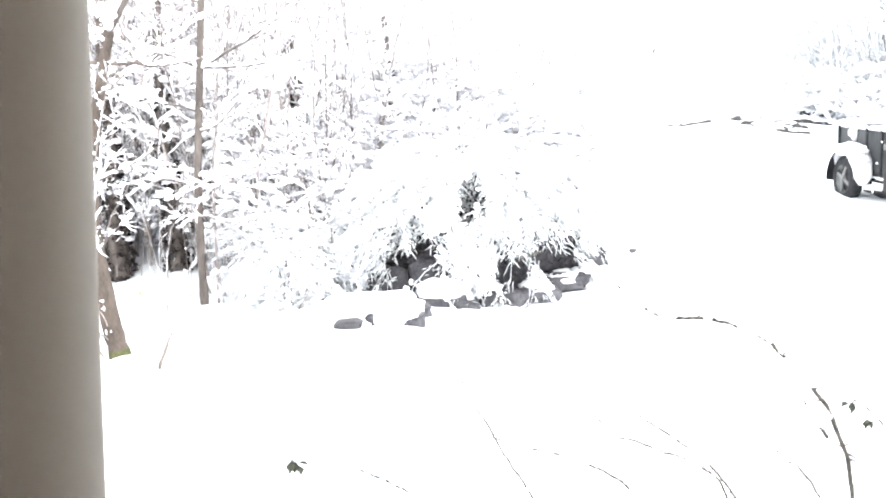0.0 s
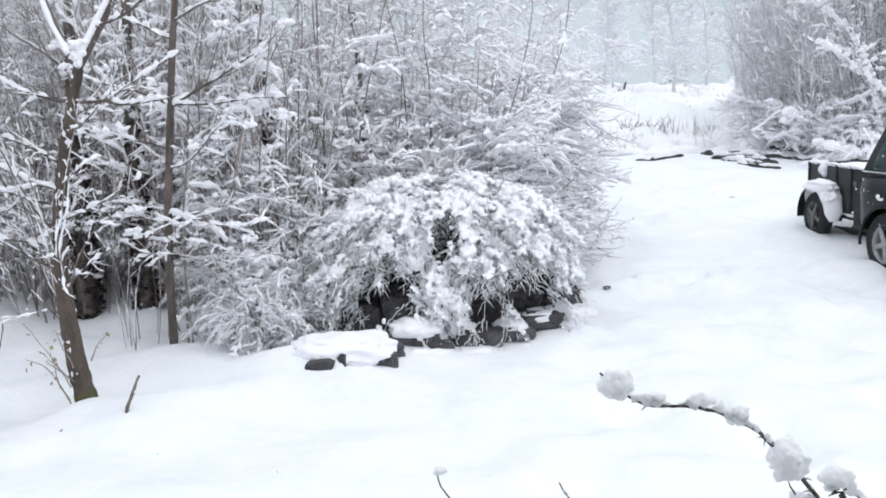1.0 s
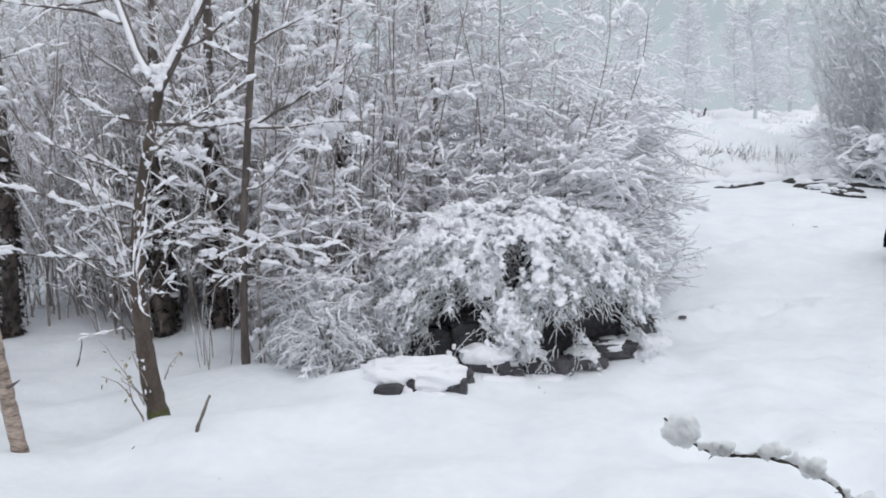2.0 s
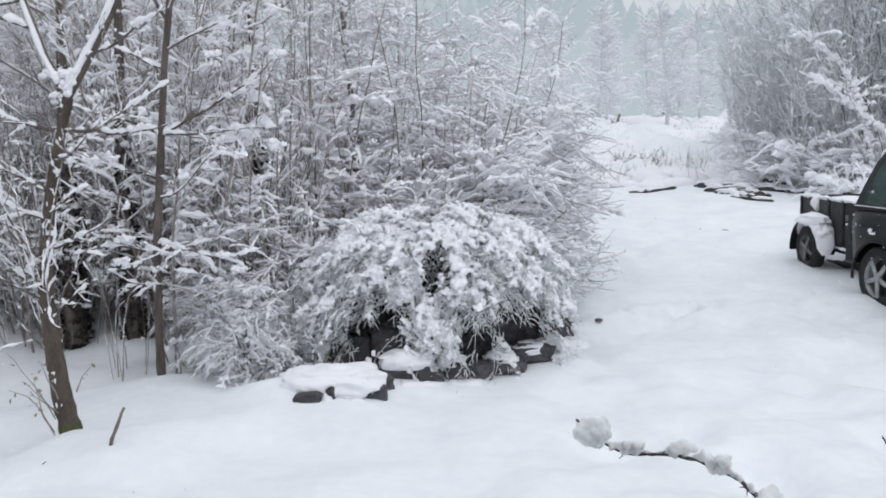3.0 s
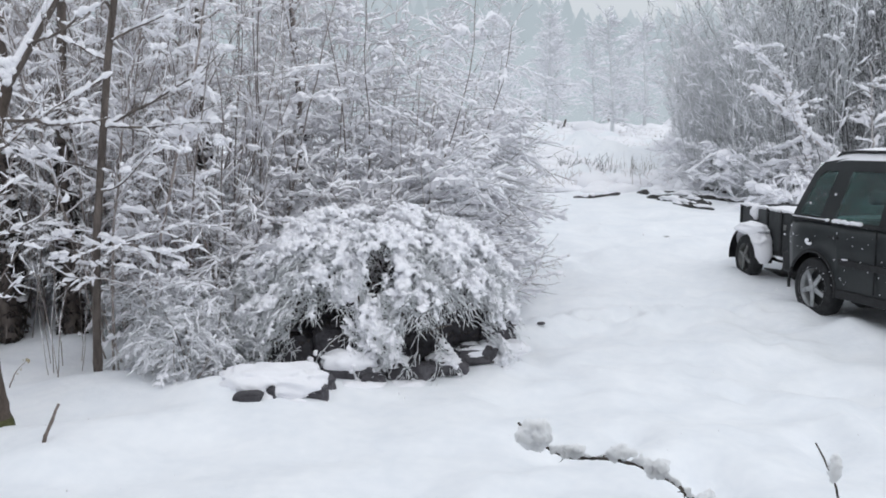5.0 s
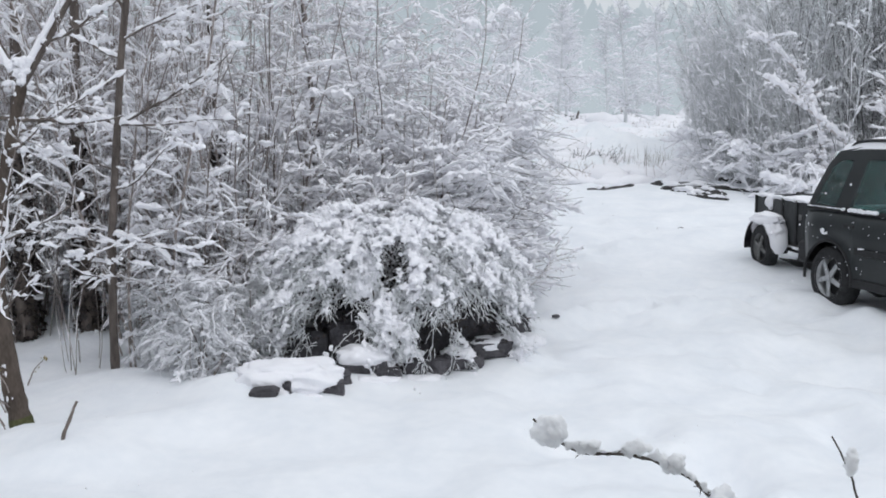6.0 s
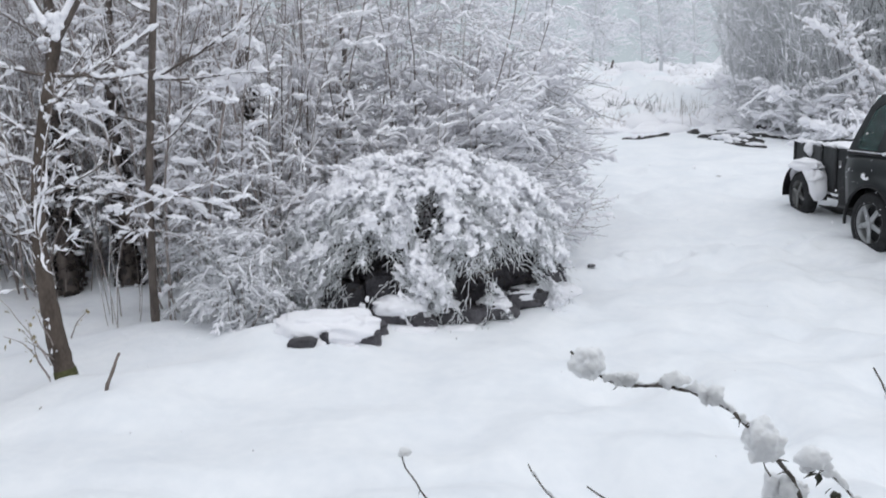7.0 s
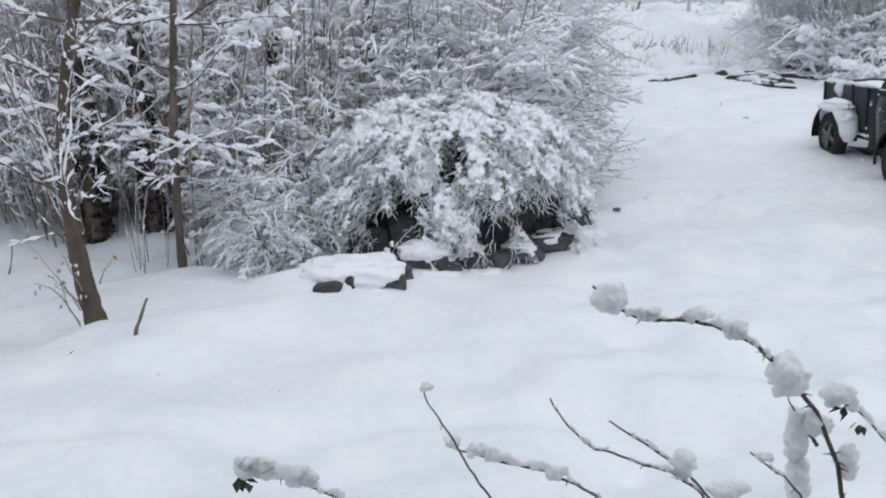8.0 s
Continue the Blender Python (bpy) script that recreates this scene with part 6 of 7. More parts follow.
def grass_tufts():
    rng = np.random.default_rng(221)
    s = Shape()
    for cx, cy, n, h in ((5.6, 31, 26, 0.65), (6.3, 32, 20, 0.55), (4.9, 30, 14, 0.45), (7.4, 33, 14, 0.5), (3.7, 31, 18, 0.5), (6.9, 29, 10, 0.4), (4.3, 26.3, 40, 0.6), (4.6, 26.6, 26, 0.55), (3.4, 27.5, 12, 0.35), (5.3, 36, 12, 0.5), (7.6, 37, 16, 0.5)):
        for _ in range(n):
            x, y = cx + rng.normal() * 0.35, cy + rng.normal() * 0.35
            p = wander(rng, (x, y, gz(x, y) - 0.02), unit(np.array([rng.normal() * 0.2, rng.normal() * 0.2, 1.0])), h * rng.uniform(0.5, 1.1), 4, 0.06, -0.01)
            tube(s, p, np.linspace(0.006, 0.002, 5), 3)
    tagged(s.object("dry_grass", GRASS), "dry pale frosted grass stems standing in snow", "grass", kind="stuff")


grass_tufts()


def tussocks():
    """Rough grass and weeds under the snow of the far field."""
    rng = np.random.default_rng(225)
    s, g = Shape(), Shape()
    n = 760
    y = rng.uniform(23.5, 60, n)
    x = 1.6 + (y - 23) * 0.03 + rng.random(n) * (0.17 * y)
    z = ground_z(x, y) + relief(x, y)
    w = rng.uniform(0.10, 0.46, n) * np.interp(y, [23, 40, 60], [0.9, 1.1, 2.2])
    lumps(s, np.stack([x, y, z], 1), np.stack([w * 1.3, w, w * rng.uniform(0.3, 0.75, n)], 1), rng, 2, 0.45, 6)
    for i in range(0, n, 5):
        for _ in range(5):
            p = wander(rng, (x[i] + rng.normal() * 0.15, y[i] + rng.normal() * 0.15, z[i]), unit(np.array([rng.normal() * 0.5, rng.normal() * 0.3, 1.0])), rng.uniform(0.2, 0.6), 3, 0.15, -0.05)
            tube(g, p, np.linspace(0.009, 0.004, 4), 3)
    tagged(s.object("snowy_tussocks", SNOW), "rough tussocks of grass buried in snow", "grass", kind="stuff")
    tagged(g.object("weed_stems", RIME), "thin rimed weed stems sticking from snow", "weeds", kind="stuff")


tussocks()


def dead_weeds():
    """Withered weeds that stand out dark against the snow of the field."""
    rng = np.random.default_rng(227)
    for x, y, n, w, h in ((3.1, 27.4, 60, 0.34, 0.62), (3.45, 27.0, 24, 0.22, 0.4), (2.75, 28.2, 26, 0.25, 0.5), (4.6, 50.2, 34, 0.35, 0.8), (7.0, 50.8, 40, 0.35, 1.1), (6.6, 50.9, 18, 0.25, 0.8), (8.6, 48.0, 40, 0.5, 0.5), (5.65, 37.4, 16, 0.10, 0.22), (6.4, 38.3, 14, 0.18, 0.2), (7.45, 37.0, 18, 0.12, 0.28), (8.3, 40.5, 34, 0.45, 0.5), (5.5, 24.8, 24, 0.30, 0.2)):
        s, sn = Shape(), Shape()
        for _ in range(n):
            at = (x + rng.normal() * w, y + rng.normal() * w, 0)
            z = gz(at[0], at[1])
            p = wander(rng, (at[0], at[1], z - 0.02), unit(np.array([rng.normal() * 0.45, rng.normal() * 0.3, 1.0])), h * rng.uniform(0.35, 1.1), 4, 0.2, -0.05)
            tube(s, p, np.linspace(0.010, 0.005, 5), 3)
            q = wander(rng, p[2], unit(p[2] - p[0] + rng.normal(size=3) * 0.4 * h), 0.3 * h, 2, 0.2, 0)
            tube(s, q, np.linspace(0.007, 0.004, 3), 3)
            if rng.random() < 0.6:
                lumps(sn, [p[rng.integers(1, 5)]], rng.uniform(0.015, 0.04, (1, 3)), rng, 1, 0.4, 3)
        weed = tagged(s.object("dead_weeds", GREYTWIG), "clump of dead dark weeds standing in the snow", "weeds", "weeds in the field", "stuff")
        sn.object("snow", SNOW, weed, "small lumps of snow on the stems", smooth=False)


dead_weeds()


def hummocks():
    """Snow-covered heaps and a stump in the field."""
    rng = np.random.default_rng(231)
    for x, y, w, h in ((2.4, 30.0, 0.9, 0.62), (3.1, 31.5, 0.7, 0.5), (3.3, 29.0, 0.6, 0.35), (7.2, 36, 1.0, 0.35), (6.2, 40, 0.9, 0.3), (1.6, 28.5, 0.8, 0.6)):
        s = Shape()
        lumps(s, [(x, y, gz(x, y) + h * 0.1)], [(w, w * 0.8, h * 0.8)], rng, 3, 0.4)
        tagged(s.object("snowy_mound", SNOW), "rounded heap buried under snow", "snow heap", "heaps in the field")
    for x, y, h, r in ((4.67, 50.7, 0.9, 0.10), (7.0, 51.1, 1.7, 0.075), (8.9, 49.6, 0.35, 0.22), (6.0, 39.0, 0.35, 0.07), (2.9, 38.0, 0.4, 0.07)):
        st = Shape()
        p = wander(rng, (x, y, gz(x, y) - 0.1), (0.15, 0, 1), h, 6, 0.12, 0)
        tube(st, p, r * np.linspace(1, 0.45, 7), 7)
        tagged(st.object("stump", BARK), "broken dark stump standing in the snow", "stump", "stumps in the field")


hummocks()


def far_tree(seed, height):
    """A young tree with every twig thick with rime."""
    rng = np.random.default_rng(seed)
    ob = empty("snowy_tree", Matrix())
    p = wander(rng, (0, 0, -0.2), (0.02, 0, 1), height, 12, 0.03, 0.02)
    t, tw, sn = Shape(), Shape(), Shape()
    tube(t, p, np.linspace(0.10, 0.03, len(p)), 6)
    # the trunk is pale as well, haze put into its colour
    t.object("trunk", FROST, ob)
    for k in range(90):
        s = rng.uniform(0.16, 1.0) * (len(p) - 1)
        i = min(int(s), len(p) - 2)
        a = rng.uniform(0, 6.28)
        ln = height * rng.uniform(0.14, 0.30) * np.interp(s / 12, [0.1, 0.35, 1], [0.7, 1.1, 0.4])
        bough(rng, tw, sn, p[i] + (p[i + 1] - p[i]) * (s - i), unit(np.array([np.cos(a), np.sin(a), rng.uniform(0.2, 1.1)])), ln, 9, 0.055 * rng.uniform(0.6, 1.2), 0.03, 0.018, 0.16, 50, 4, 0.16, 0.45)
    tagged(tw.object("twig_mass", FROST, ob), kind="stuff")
    tagged(sn.object("snow", SNOW, ob, "rime and snow on every twig", smooth=False), kind="stuff")
    return ob


def field_trees():
    kinds = [far_tree(301, 5.6), far_tree(302, 6.4)]
    spots = [(0, 6.15, 44.0, 0, 1.0, 0), (1, 3.5, 47.0, 40, 0.95, 0), (0, 1.2, 50, 200, 1.0, 0), (1, 4.6, 56, 130, 1.0, 0), (0, 9.2, 54, 20, 1.1, 0), (1, 7.6, 62, 220, 1.1, 0), (1, 1.0, 40, 80, 0.9, 0), (0, 12.5, 60, 80, 1.2, 0), (0, 2.4, 60, 250, 1.2, 0), (1, -1.5, 56, 20, 1.2, 0), (1, 5.8, 68, 90, 1.2, 0), (0, 10.2, 68, 110, 1.2, 0)]
    place_copies(kinds, spots, "young tree white with rime, snow and painted haze", "tree", "trees in the field")


field_trees()


def bramble_mound(seed, boughs, reach, height):
    """Tangled runners arching low under their snow."""
    rng = np.random.default_rng(seed)
    ob = empty("bramble_mound", Matrix())
    tw, sn = Shape(), Shape()
    for k in range(boughs):
        a = rng.uniform(0, 6.28)
        h = height * rng.uniform(0.15, 0.8)
        if k % 5 == 0:
            st = Shape()
            tube(st, wander(rng, (0.3 * np.cos(a), 0.3 * np.sin(a), -0.05), unit(np.array([np.cos(a), np.sin(a), 0.9])), rng.uniform(0.5, 0.9), 7, 0.12, -0.1), np.linspace(0.009, 0.004, 8), 4)
            st.object("stem", RIMEGREY, ob)
        bough(rng, tw, sn, (np.cos(a) * 0.35 * rng.random(), np.sin(a) * 0.35 * rng.random(), h), unit(np.array([np.cos(a), np.sin(a) * 0.6, rng.uniform(0.0, 0.5)])), reach * rng.uniform(0.6, 1.2), 9, 0.055 * rng.uniform(0.5, 1.3), 0.12, 0.006, 0.10, 54, 4, 0.26, 0.36, 1.2)
    tagged(tw.object("twig_mass", RIMEGREY, ob), kind="stuff")
    tagged(sn.object("snow", SNOW, ob, "fresh snow lying along the runners", smooth=False), kind="stuff")
    return ob


def right_wood():
    """The wood behind the car: dense upright stems with snow, low bramble mounds before it and two bowed trees."""
    rng = np.random.default_rng(7)
    kw = dict(step=0.15, name="willow_clump", low=0.04, forks=1, angle=(18, 48), long=(0.35, 1.0), fat=1.8, stuck=0.014, clods=24, sides=3)
    kinds = [pole_thicket(401, 20, 4.9, 0.9, 0.3, 0.034, 6, bark=RIMEGREY, twig=RIMEGREY, thick=(0.007, 0.014), **kw), pole_thicket(402, 13, 6.2, 0.8, 0.2, 0.026, 6.0, bark=GREYTWIG, twig=GREYTWIG, thick=(0.008, 0.020), **kw), pole_thicket(403, 13, 6.8, 0.8, 0.26, 0.024, 6.0, bark=GREYTWIG, twig=RIMEGREY, thick=(0.008, 0.020), **kw)]
    spots = []
    for y in (22.6, 24.2, 25.9, 28.2, 31.0):
        x = max(6.1, 0.236 * y + 0.2) + rng.uniform(-0.3, 0.3)
        while x < 0.52 * y + 1.0:
            spots.append((0 if x < 0.236 * y + 1.2 else int(rng.integers(3)), x, y + rng.uniform(-0.8, 0.8), rng.uniform(0, 360), rng.uniform(0.85, 1.2) * (0.75 if x < 0.236 * y + 0.8 else 1), 0))
            x += rng.uniform(0.75, 1.15)
    place_copies(kinds, spots, "tall thicket of snow-covered bare stems", "shrub", "thickets behind the car")
    low = [bramble_mound(411, 22, 1.0, 1.15), bramble_mound(412, 20, 1.2, 0.85)]
    spots = []
    for y, x0 in ((20.0, 6.3), (21.6, 5.9), (23.3, 5.6), (25.0, 5.7), (27.0, 6.2), (29.5, 7.2), (33, 8.2)):
        x = x0
        while x < 0.52 * y:
            spots.append((int(rng.integers(2)), x, y + rng.uniform(-0.5, 0.5), rng.uniform(0, 360), rng.uniform(0.85, 1.2), -0.05))
            x += rng.uniform(0.95, 1.35)
    place_copies(low, spots, "low bramble mound smothered in snow", "shrub", "bramble mounds")
    for x, y, pts, r in ((6.95, 20.6, [(-0.15, 0, 1.4), (-0.4, 0, 2.15), (-0.64, 0, 2.58), (-0.98, 0, 2.92), (-1.38, 0, 3.25)], 0.05), (7.4, 20.4, [(0.25, 0, 0.9), (-0.2, 0, 1.25), (-0.65, 0, 1.62), (-1.1, 0, 2.0), (-1.45, 0, 2.28), (-1.8, 0, 2.47)], 0.05), (8.1, 20.5, [(0, 0, 0.5), (-0.03, 0, 1.3), (-0.1, 0, 2.0), (-0.16, 0, 2.9)], 0.035)):
        b = tagged(empty("bowed_tree", pose(x, y, gz(x, y) - 0.1)), "leaning young tree thickly coated with snow", "tree", "snow-coated trees behind the car")
        p, s = resample(np.array([(pts[0][0] + 0.1, 0, 0), *pts], float), 0.12)
        t, tw, sn = Shape(), Shape(), Shape()
        rr = r * np.linspace(1, 0.35, len(p))
        p[2:] += rng.normal(size=(len(p) - 2, 3)) * 0.015
        tube(t, p, rr, 7)
        bowed = pts[-1][0] < -0.5
        snow_ridge(sn, p, rr, rng, 0.14 if bowed else 0.02, 0.07, 7, 0.0)
        if bowed:
            for c in p[5:]:
                lumps(sn, c + rng.normal(size=(3, 3)) * 0.025 + (0, -0.02, 0.05), rng.uniform(0.03, 0.065, (3, 1)) * rng.uniform(0.8, 1.2, (3, 3)), rng, 1, 0.7, 4)
        for i in rng.integers(4, len(p), 20 if bowed else 26):
            g = rng.uniform(0, 6.28)
            bough(rng, tw, sn, p[i], unit(np.array([np.cos(g), np.sin(g) * 0.7, rng.uniform(0.2, 1.0)])), rng.uniform(0.25, 0.7), 6, 0.045 * rng.uniform(0.6, 1.3), 0.05, 0.008, 0.07, 46, 5, 0.12, 0.4)
        t.object("trunk", RIME, b)
        tagged(tw.object("branch_mass", TWIG, b), kind="stuff")
        tagged(sn.object("snow", SNOW, b, "thick snow along the trunk"), kind="stuff")


right_wood()


def conifer(seed):
    """A spruce: a trunk and whorls of drooping, ragged boughs under snow."""
    rng = np.random.default_rng(seed)
    ob = empty("spruce_tree", Matrix())
    t, s = Shape(), Shape()
    tube(t, np.array([(0, 0, -0.3), (0, 0, 6), (0, 0, 12.6)]), np.array([0.2, 0.12, 0.02]), 6)
    t.object("trunk", RIME, ob)
    for k in range(26):
        u = k / 26
        r, z = 2.1 * (1 - u) ** 0.9 + 0.12, 0.9 + 11.6 * u
        for a in np.arange(9) * 0.698 + rng.uniform(0, 6):
            rr, dz = r * rng.uniform(0.6, 1.2), rng.uniform(-0.3, 0.3)
            d, w = np.array([np.cos(a), np.sin(a), 0]), np.array([-np.sin(a), np.cos(a), 0])
            root, mid, tip = np.array([0, 0, z + dz + 0.25]), d * rr * 0.55 + (0, 0, z + dz + 0.05), d * rr + (0, 0, z + dz - 0.25 * rr)
            s.add([root, mid + w * rr * 0.26, tip, mid - w * rr * 0.26, mid + (0, 0, 0.16), mid - (0, 0, 0.10)], [[0, 1, 4], [1, 2, 4], [2, 3, 4], [3, 0, 4], [0, 5, 1], [1, 5, 2], [2, 5, 3], [3, 5, 0]])
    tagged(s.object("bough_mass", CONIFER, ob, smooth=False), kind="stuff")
    return ob


def far_wood():
    """Woods at the end of the field, their mist painted as a glow, and woods closing the view all round."""
    rng = np.random.default_rng(501)
    # flat tree outlines that glow, their mist set by colour alone
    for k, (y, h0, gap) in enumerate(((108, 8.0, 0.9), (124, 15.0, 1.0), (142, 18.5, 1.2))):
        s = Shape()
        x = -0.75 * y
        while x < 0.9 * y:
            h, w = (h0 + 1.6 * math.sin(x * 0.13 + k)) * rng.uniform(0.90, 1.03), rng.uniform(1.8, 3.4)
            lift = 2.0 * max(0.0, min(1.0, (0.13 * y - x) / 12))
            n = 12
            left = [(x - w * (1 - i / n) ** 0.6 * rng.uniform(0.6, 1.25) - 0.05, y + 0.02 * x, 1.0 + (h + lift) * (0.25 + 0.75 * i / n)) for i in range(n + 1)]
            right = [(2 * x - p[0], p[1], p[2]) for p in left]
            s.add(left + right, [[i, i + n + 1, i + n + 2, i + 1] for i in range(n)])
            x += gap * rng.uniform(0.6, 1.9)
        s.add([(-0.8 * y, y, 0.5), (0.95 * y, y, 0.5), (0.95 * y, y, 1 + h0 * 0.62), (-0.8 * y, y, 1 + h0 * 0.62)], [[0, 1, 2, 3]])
        tagged(s.object("backdrop", HAZE_GLOW[k], smooth=False), "line of distant conifer woods, mist painted as a pale glow", "backdrop", kind="structure")
    kinds = [conifer(511)]
    tagged(kinds[0], "snowy spruce with haze painted into its pale colour", "tree")
    kinds[0].matrix_basis = pose(-46, 60, 1.7)
    s = Shape()
    me = kinds[0].children[1].data
    v = np.empty(len(me.vertices) * 3)
    me.vertices.foreach_get("co", v)
    v, f = v.reshape(-1, 3), np.array([p.vertices[:] for p in me.polygons])
    a = 0.0
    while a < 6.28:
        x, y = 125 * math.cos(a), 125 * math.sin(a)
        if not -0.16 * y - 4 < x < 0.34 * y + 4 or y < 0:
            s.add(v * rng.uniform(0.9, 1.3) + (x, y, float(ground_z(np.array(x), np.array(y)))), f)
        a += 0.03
    tagged(s.object("far_conifers", CONIFER, smooth=False), "snowy conifer wood with haze painted into its pale colour", "wood", kind="stuff")


far_wood()


# ---- the rose under the window ----
def rose():
    rng = np.random.default_rng(601)
    ob = tagged(empty("rose_bush", Matrix()), "bare thorny rose canes carrying lumps of wet snow", "rose bush")
    foot = (0.62, 1.48, -0.03)

    def cane(points, r, snow=0.016, bare=0.35, thorns=44, skip=0.0, to_foot=True):
        """A cane through a few bends, tip first, then down to the foot of the bush."""
        pts = list(points)
        if to_foot:
            e = np.array(pts[-1])
            pts += [tuple(e * 0.62 + np.array(foot) * 0.38 + (0.05, 0.02, 0)), tuple(e * 0.25 + np.array(foot) * 0.75 + (0.04, 0.0, 0)), foot]
        p, s = resample(np.array(pts, float), 0.012)
        p[1:-1] += rng.normal(size=(len(p) - 2, 3)) * 0.0007
        rad = r * np.interp(s, [0, 0.06, 0.35, 1], [0.3, 0.48, 0.72, 1.4])
        t = Shape()
        tube(t, p, rad, 7)
        c = t.object("cane", CANE, ob)
        th = Shape()
        seen = int(len(p) * (0.45 if to_foot else 0.95))
        for i in rng.integers(2, max(3, seen), thorns):
            a = rng.uniform(0, 6.28)
            d = unit(np.array([np.cos(a) * 0.6, np.sin(a) * 0.3, -0.7 + rng.uniform(0, 1.2)]))
            tube(th, np.array([p[i], p[i] + d * rad[i] * 2.2, p[i] + d * rad[i] * 4.6 + (0, 0, -0.003)]), np.array([rad[i] * 0.75, rad[i] * 0.35, 0.0003]), 4)
        tagged(th.object("thorns", CANE, c), kind="stuff")
        sn = Shape()
        q = p[int(len(p) * skip):seen]
        if snow:
            q, _ = resample(q, 0.006)
            snow_sleeve(sn, q, 0, rng, max(snow, 0.008) * 0.85)
            tagged(fuse(sn.object("snow", WETSNOW, c, "wet snow along the cane"), 0.0022), kind="stuff")
        return c

    def lump(parent, at, size, level=3, up=0.45):
        s = Shape()
        snow_clot(s, np.array(at) + (0, 0, size[2] * up), np.array(size) * 1.06, rng, 170 if max(size) > 0.02 else 60)
        fuse(s.object("snow_lump", WETSNOW, parent, "wet lump of snow"), 0.0019)

    def leaf_tuft(parent, at, n=5, size=0.026):
        s = Shape()
        leaves(s, [np.array(at) + rng.normal(size=3) * 0.003 for _ in range(n)], size, rng, 1.0)
        s.object("leaf", ROSELEAF, parent, "withered drooping leaf", smooth=False)

    a = cane([(0.176, 1.570, 1.876), (0.190, 1.572, 1.858), (0.214, 1.575, 1.840), (0.243, 1.578, 1.827), (0.272, 1.580, 1.824), (0.305, 1.583, 1.823), (0.336, 1.585, 1.815), (0.387, 1.590, 1.793), (0.430, 1.595, 1.752), (0.459, 1.600, 1.716), (0.485, 1.605, 1.683), (0.503, 1.610, 1.642), (0.522, 1.615, 1.593), (0.530, 1.620, 1.545)], 0.0056, 0.013, 0.20, 46, 0.03)
    lump(a, (0.199, 1.572, 1.857), (0.026, 0.022, 0.023), up=0.05)
    lump(a, (0.440, 1.588, 1.744), (0.032, 0.027, 0.031), up=0.0)
    lump(a, (0.250, 1.575, 1.836), (0.020, 0.012, 0.007))
    lump(a, (0.318, 1.580, 1.830), (0.022, 0.013, 0.009))
    lump(a, (0.372, 1.586, 1.802), (0.015, 0.013, 0.019))
    lump(a, (0.482, 1.612, 1.655), (0.016, 0.015, 0.024))
    lump(a, (0.505, 1.63, 1.645), (0.013, 0.013, 0.018))
    lump(a, (0.462, 1.620, 1.640), (0.014, 0.014, 0.050), up=0.0)
    lump(a, (0.468, 1.622, 1.570), (0.018, 0.016, 0.045), up=0.0)
    lump(a, (0.538, 1.625, 1.600), (0.013, 0.013, 0.034), up=0.0)
    b = cane([(-0.295, 1.450, 1.655), (-0.286, 1.450, 1.660), (-0.267, 1.450, 1.658), (-0.227, 1.450, 1.648), (-0.185, 1.450, 1.633), (-0.132, 1.450, 1.608), (0.0, 1.46, 1.50)], 0.0040, 0.020, 0.0, 14)
    lump(b, (-0.268, 1.450, 1.664), (0.030, 0.014, 0.009))
    lump(b, (-0.205, 1.450, 1.648), (0.022, 0.012, 0.009))
    leaf_tuft(b, (-0.289, 1.445, 1.652), 6, 0.023)
    c = cane([(-0.050, 1.500, 1.759), (-0.047, 1.500, 1.740), (-0.024, 1.500, 1.705), (-0.002, 1.500, 1.665), (0.007, 1.500, 1.643), (0.035, 1.500, 1.600), (0.10, 1.49, 1.48)], 0.0032, 0.003, 0.5, 16)
    lump(c, (-0.044, 1.498, 1.757), (0.012, 0.010, 0.007), 2)
    d = cane([(-0.022, 1.522, 1.665), (0.003, 1.522, 1.656), (0.042, 1.520, 1.645), (0.083, 1.520, 1.636), (0.110, 1.520, 1.630), (0.158, 1.520, 1.607), (0.181, 1.520, 1.592), (0.26, 1.51, 1.50)], 0.0036, 0.016, 0.0, 24)
    lump(d, (-0.015, 1.520, 1.667), (0.014, 0.012, 0.013), 2)
    e = cane([(0.117, 1.540, 1.727), (0.135, 1.540, 1.695), (0.171, 1.540, 1.656), (0.197, 1.540, 1.651), (0.235, 1.540, 1.633), (0.278, 1.540, 1.622), (0.325, 1.55, 1.585)], 0.0034, 0.011, 0.15, 22)
    f = cane([(0.197, 1.550, 1.691), (0.233, 1.550, 1.666), (0.271, 1.550, 1.639), (0.296, 1.550, 1.621), (0.317, 1.550, 1.601), (0.330, 1.550, 1.583), (0.37, 1.55, 1.52)], 0.0038, 0.006, 0.4, 20)
    lump(f, (0.298, 1.546, 1.622), (0.019, 0.017, 0.022))
    lump(f, (0.360, 1.565, 1.580), (0.034, 0.020, 0.011))
    g = cane([(0.392, 1.580, 1.633), (0.422, 1.580, 1.607), (0.439, 1.580, 1.597), (0.464, 1.580, 1.567), (0.49, 1.57, 1.52)], 0.0034, 0.006, 0.3, 14)
    lump(g, (0.412, 1.582, 1.622), (0.014, 0.012, 0.009), 2)
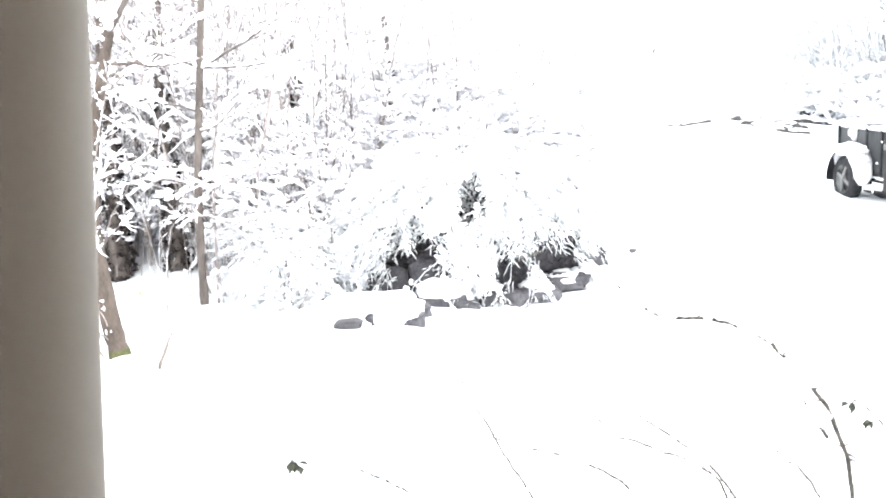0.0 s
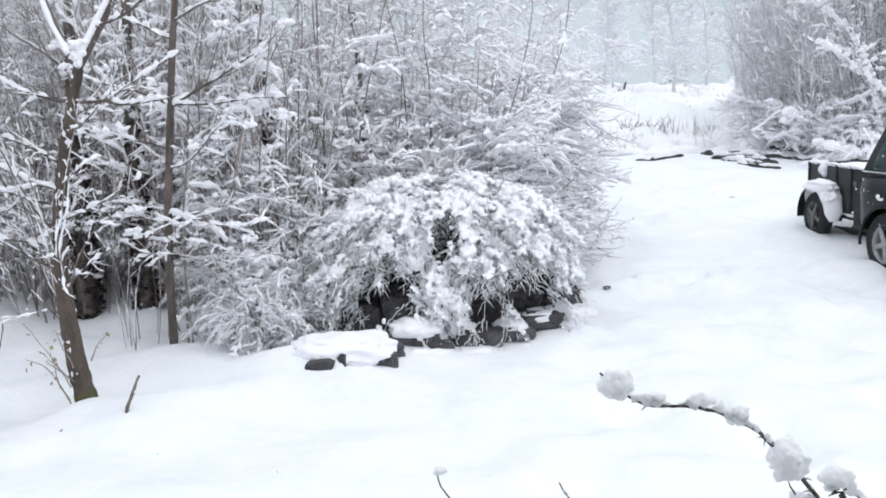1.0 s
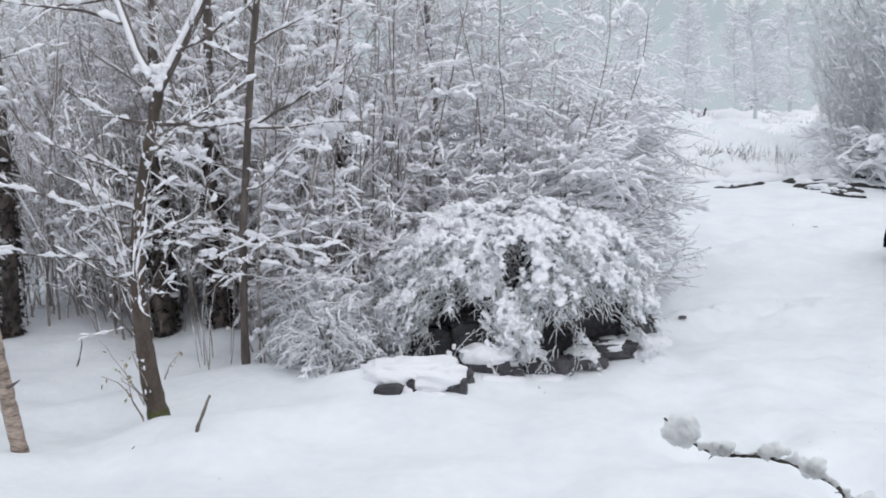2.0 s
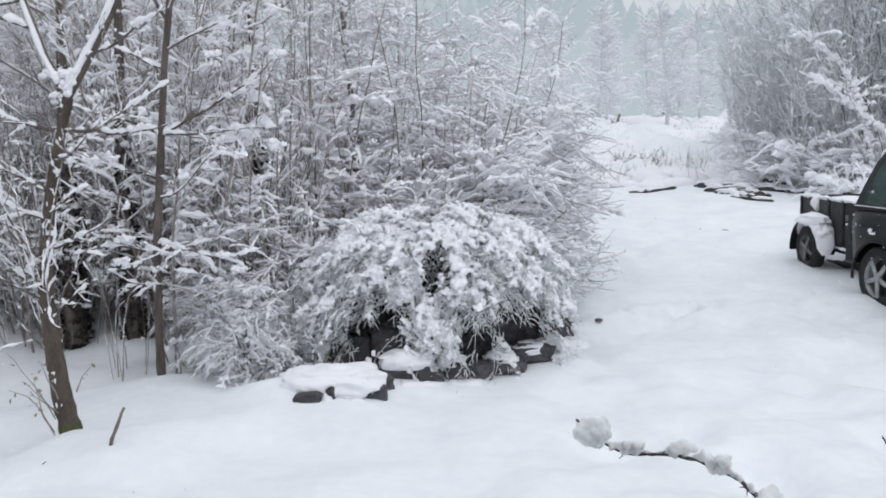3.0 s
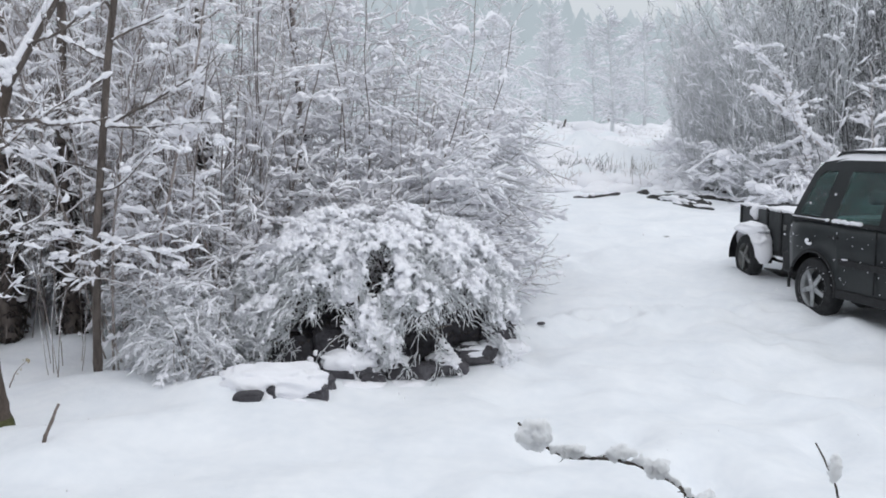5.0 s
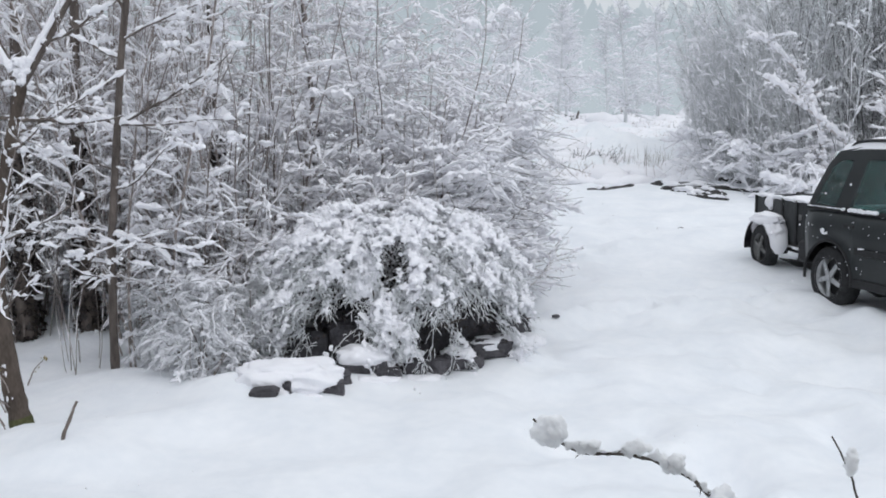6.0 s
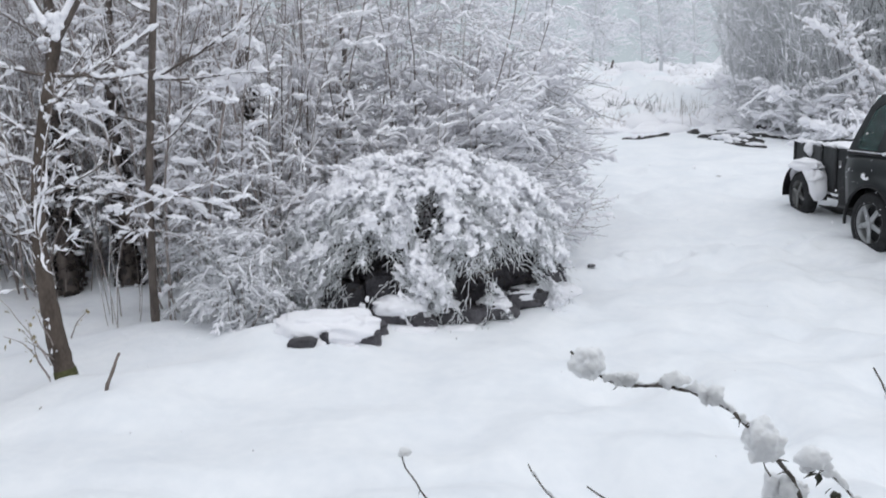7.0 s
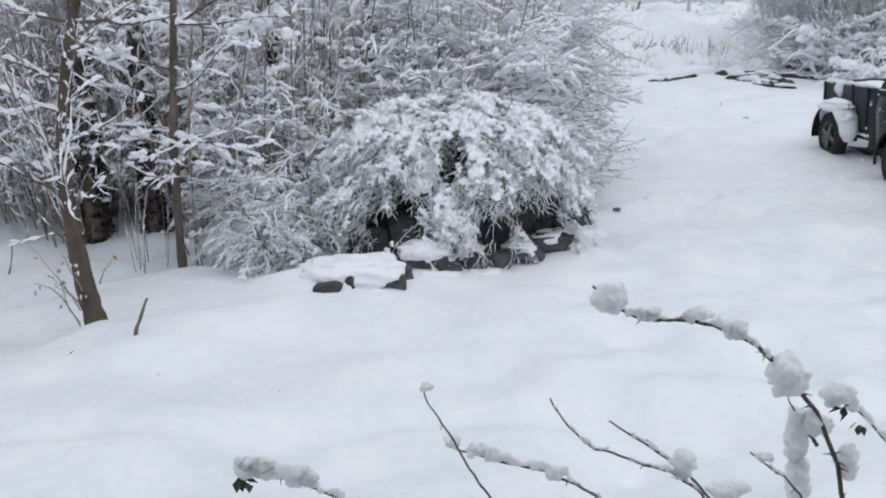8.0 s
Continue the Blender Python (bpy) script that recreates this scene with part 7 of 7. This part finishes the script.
    h = cane([(0.520, 1.650, 1.682), (0.543, 1.660, 1.672), (0.567, 1.660, 1.654), (0.595, 1.660, 1.621), (0.628, 1.660, 1.572), (0.66, 1.65, 1.50)], 0.0042, 0.018, 0.1, 16)
    lump(h, (0.525, 1.645, 1.691), (0.028, 0.020, 0.014))
    leaf_tuft(h, (0.533, 1.645, 1.676), 6, 0.02)
    leaf_tuft(h, (0.552, 1.640, 1.650), 5, 0.02)
    cane([(0.446, 1.610, 1.705), (0.452, 1.613, 1.69), (0.464, 1.615, 1.670), (0.49, 1.61, 1.63)], 0.0022, 0.0, 0.5, 4, to_foot=False)
    r = cane([(0.600, 1.640, 1.832), (0.619, 1.640, 1.799), (0.631, 1.640, 1.770), (0.639, 1.640, 1.742), (0.65, 1.64, 1.66)], 0.0040, 0.013, 0.1, 16, 0.02)
    lump(r, (0.628, 1.638, 1.785), (0.010, 0.010, 0.024), 2)


rose()


# ---- snow in the air ----
def falling_snow():
    rng = np.random.default_rng(701)
    s = Shape()
    n = 1500
    y = 2.5 + 24 * rng.random(n) ** 0.8
    x = (rng.random(n) - 0.5) * 1.15 * y
    z = rng.uniform(-0.02, 5.5, n) * np.clip(y / 8, 0.35, 1.5) + np.clip(1.2 - y * 0.1, 0, 1)
    k = z > ground_z(x, y) + 0.1
    lumps(s, np.stack([x, y, z], 1)[k], rng.uniform(0.0016, 0.0042, (k.sum(), 1)) * np.array([1, 1, 1.3]), rng, 1, 0.3, 2)
    # the dense fall over the far field: small tumbling flakes
    n = 7000
    y = 24 + 58 * rng.random(n) ** 0.75
    x = rng.uniform(-0.25, 0.5, n) * y
    z = ground_z(x, y) + 0.15 + rng.random(n) ** 1.2 * 0.085 * y
    a, b = unit(rng.normal(size=(n, 3))), unit(rng.normal(size=(n, 3)))
    size = rng.uniform(0.018, 0.036, (n, 1))
    c = np.stack([x, y, z], 1)
    v = np.stack([c + a * size, c - a * size * 0.5 + b * size, c - a * size * 0.5 - b * size], 1).reshape(-1, 3)
    s.add(v, np.arange(3 * n).reshape(-1, 3))
    tagged(s.object("falling_snow", SNOW, smooth=False), "loose white snowflakes drifting down", "snowflakes", kind="stuff")


falling_snow()
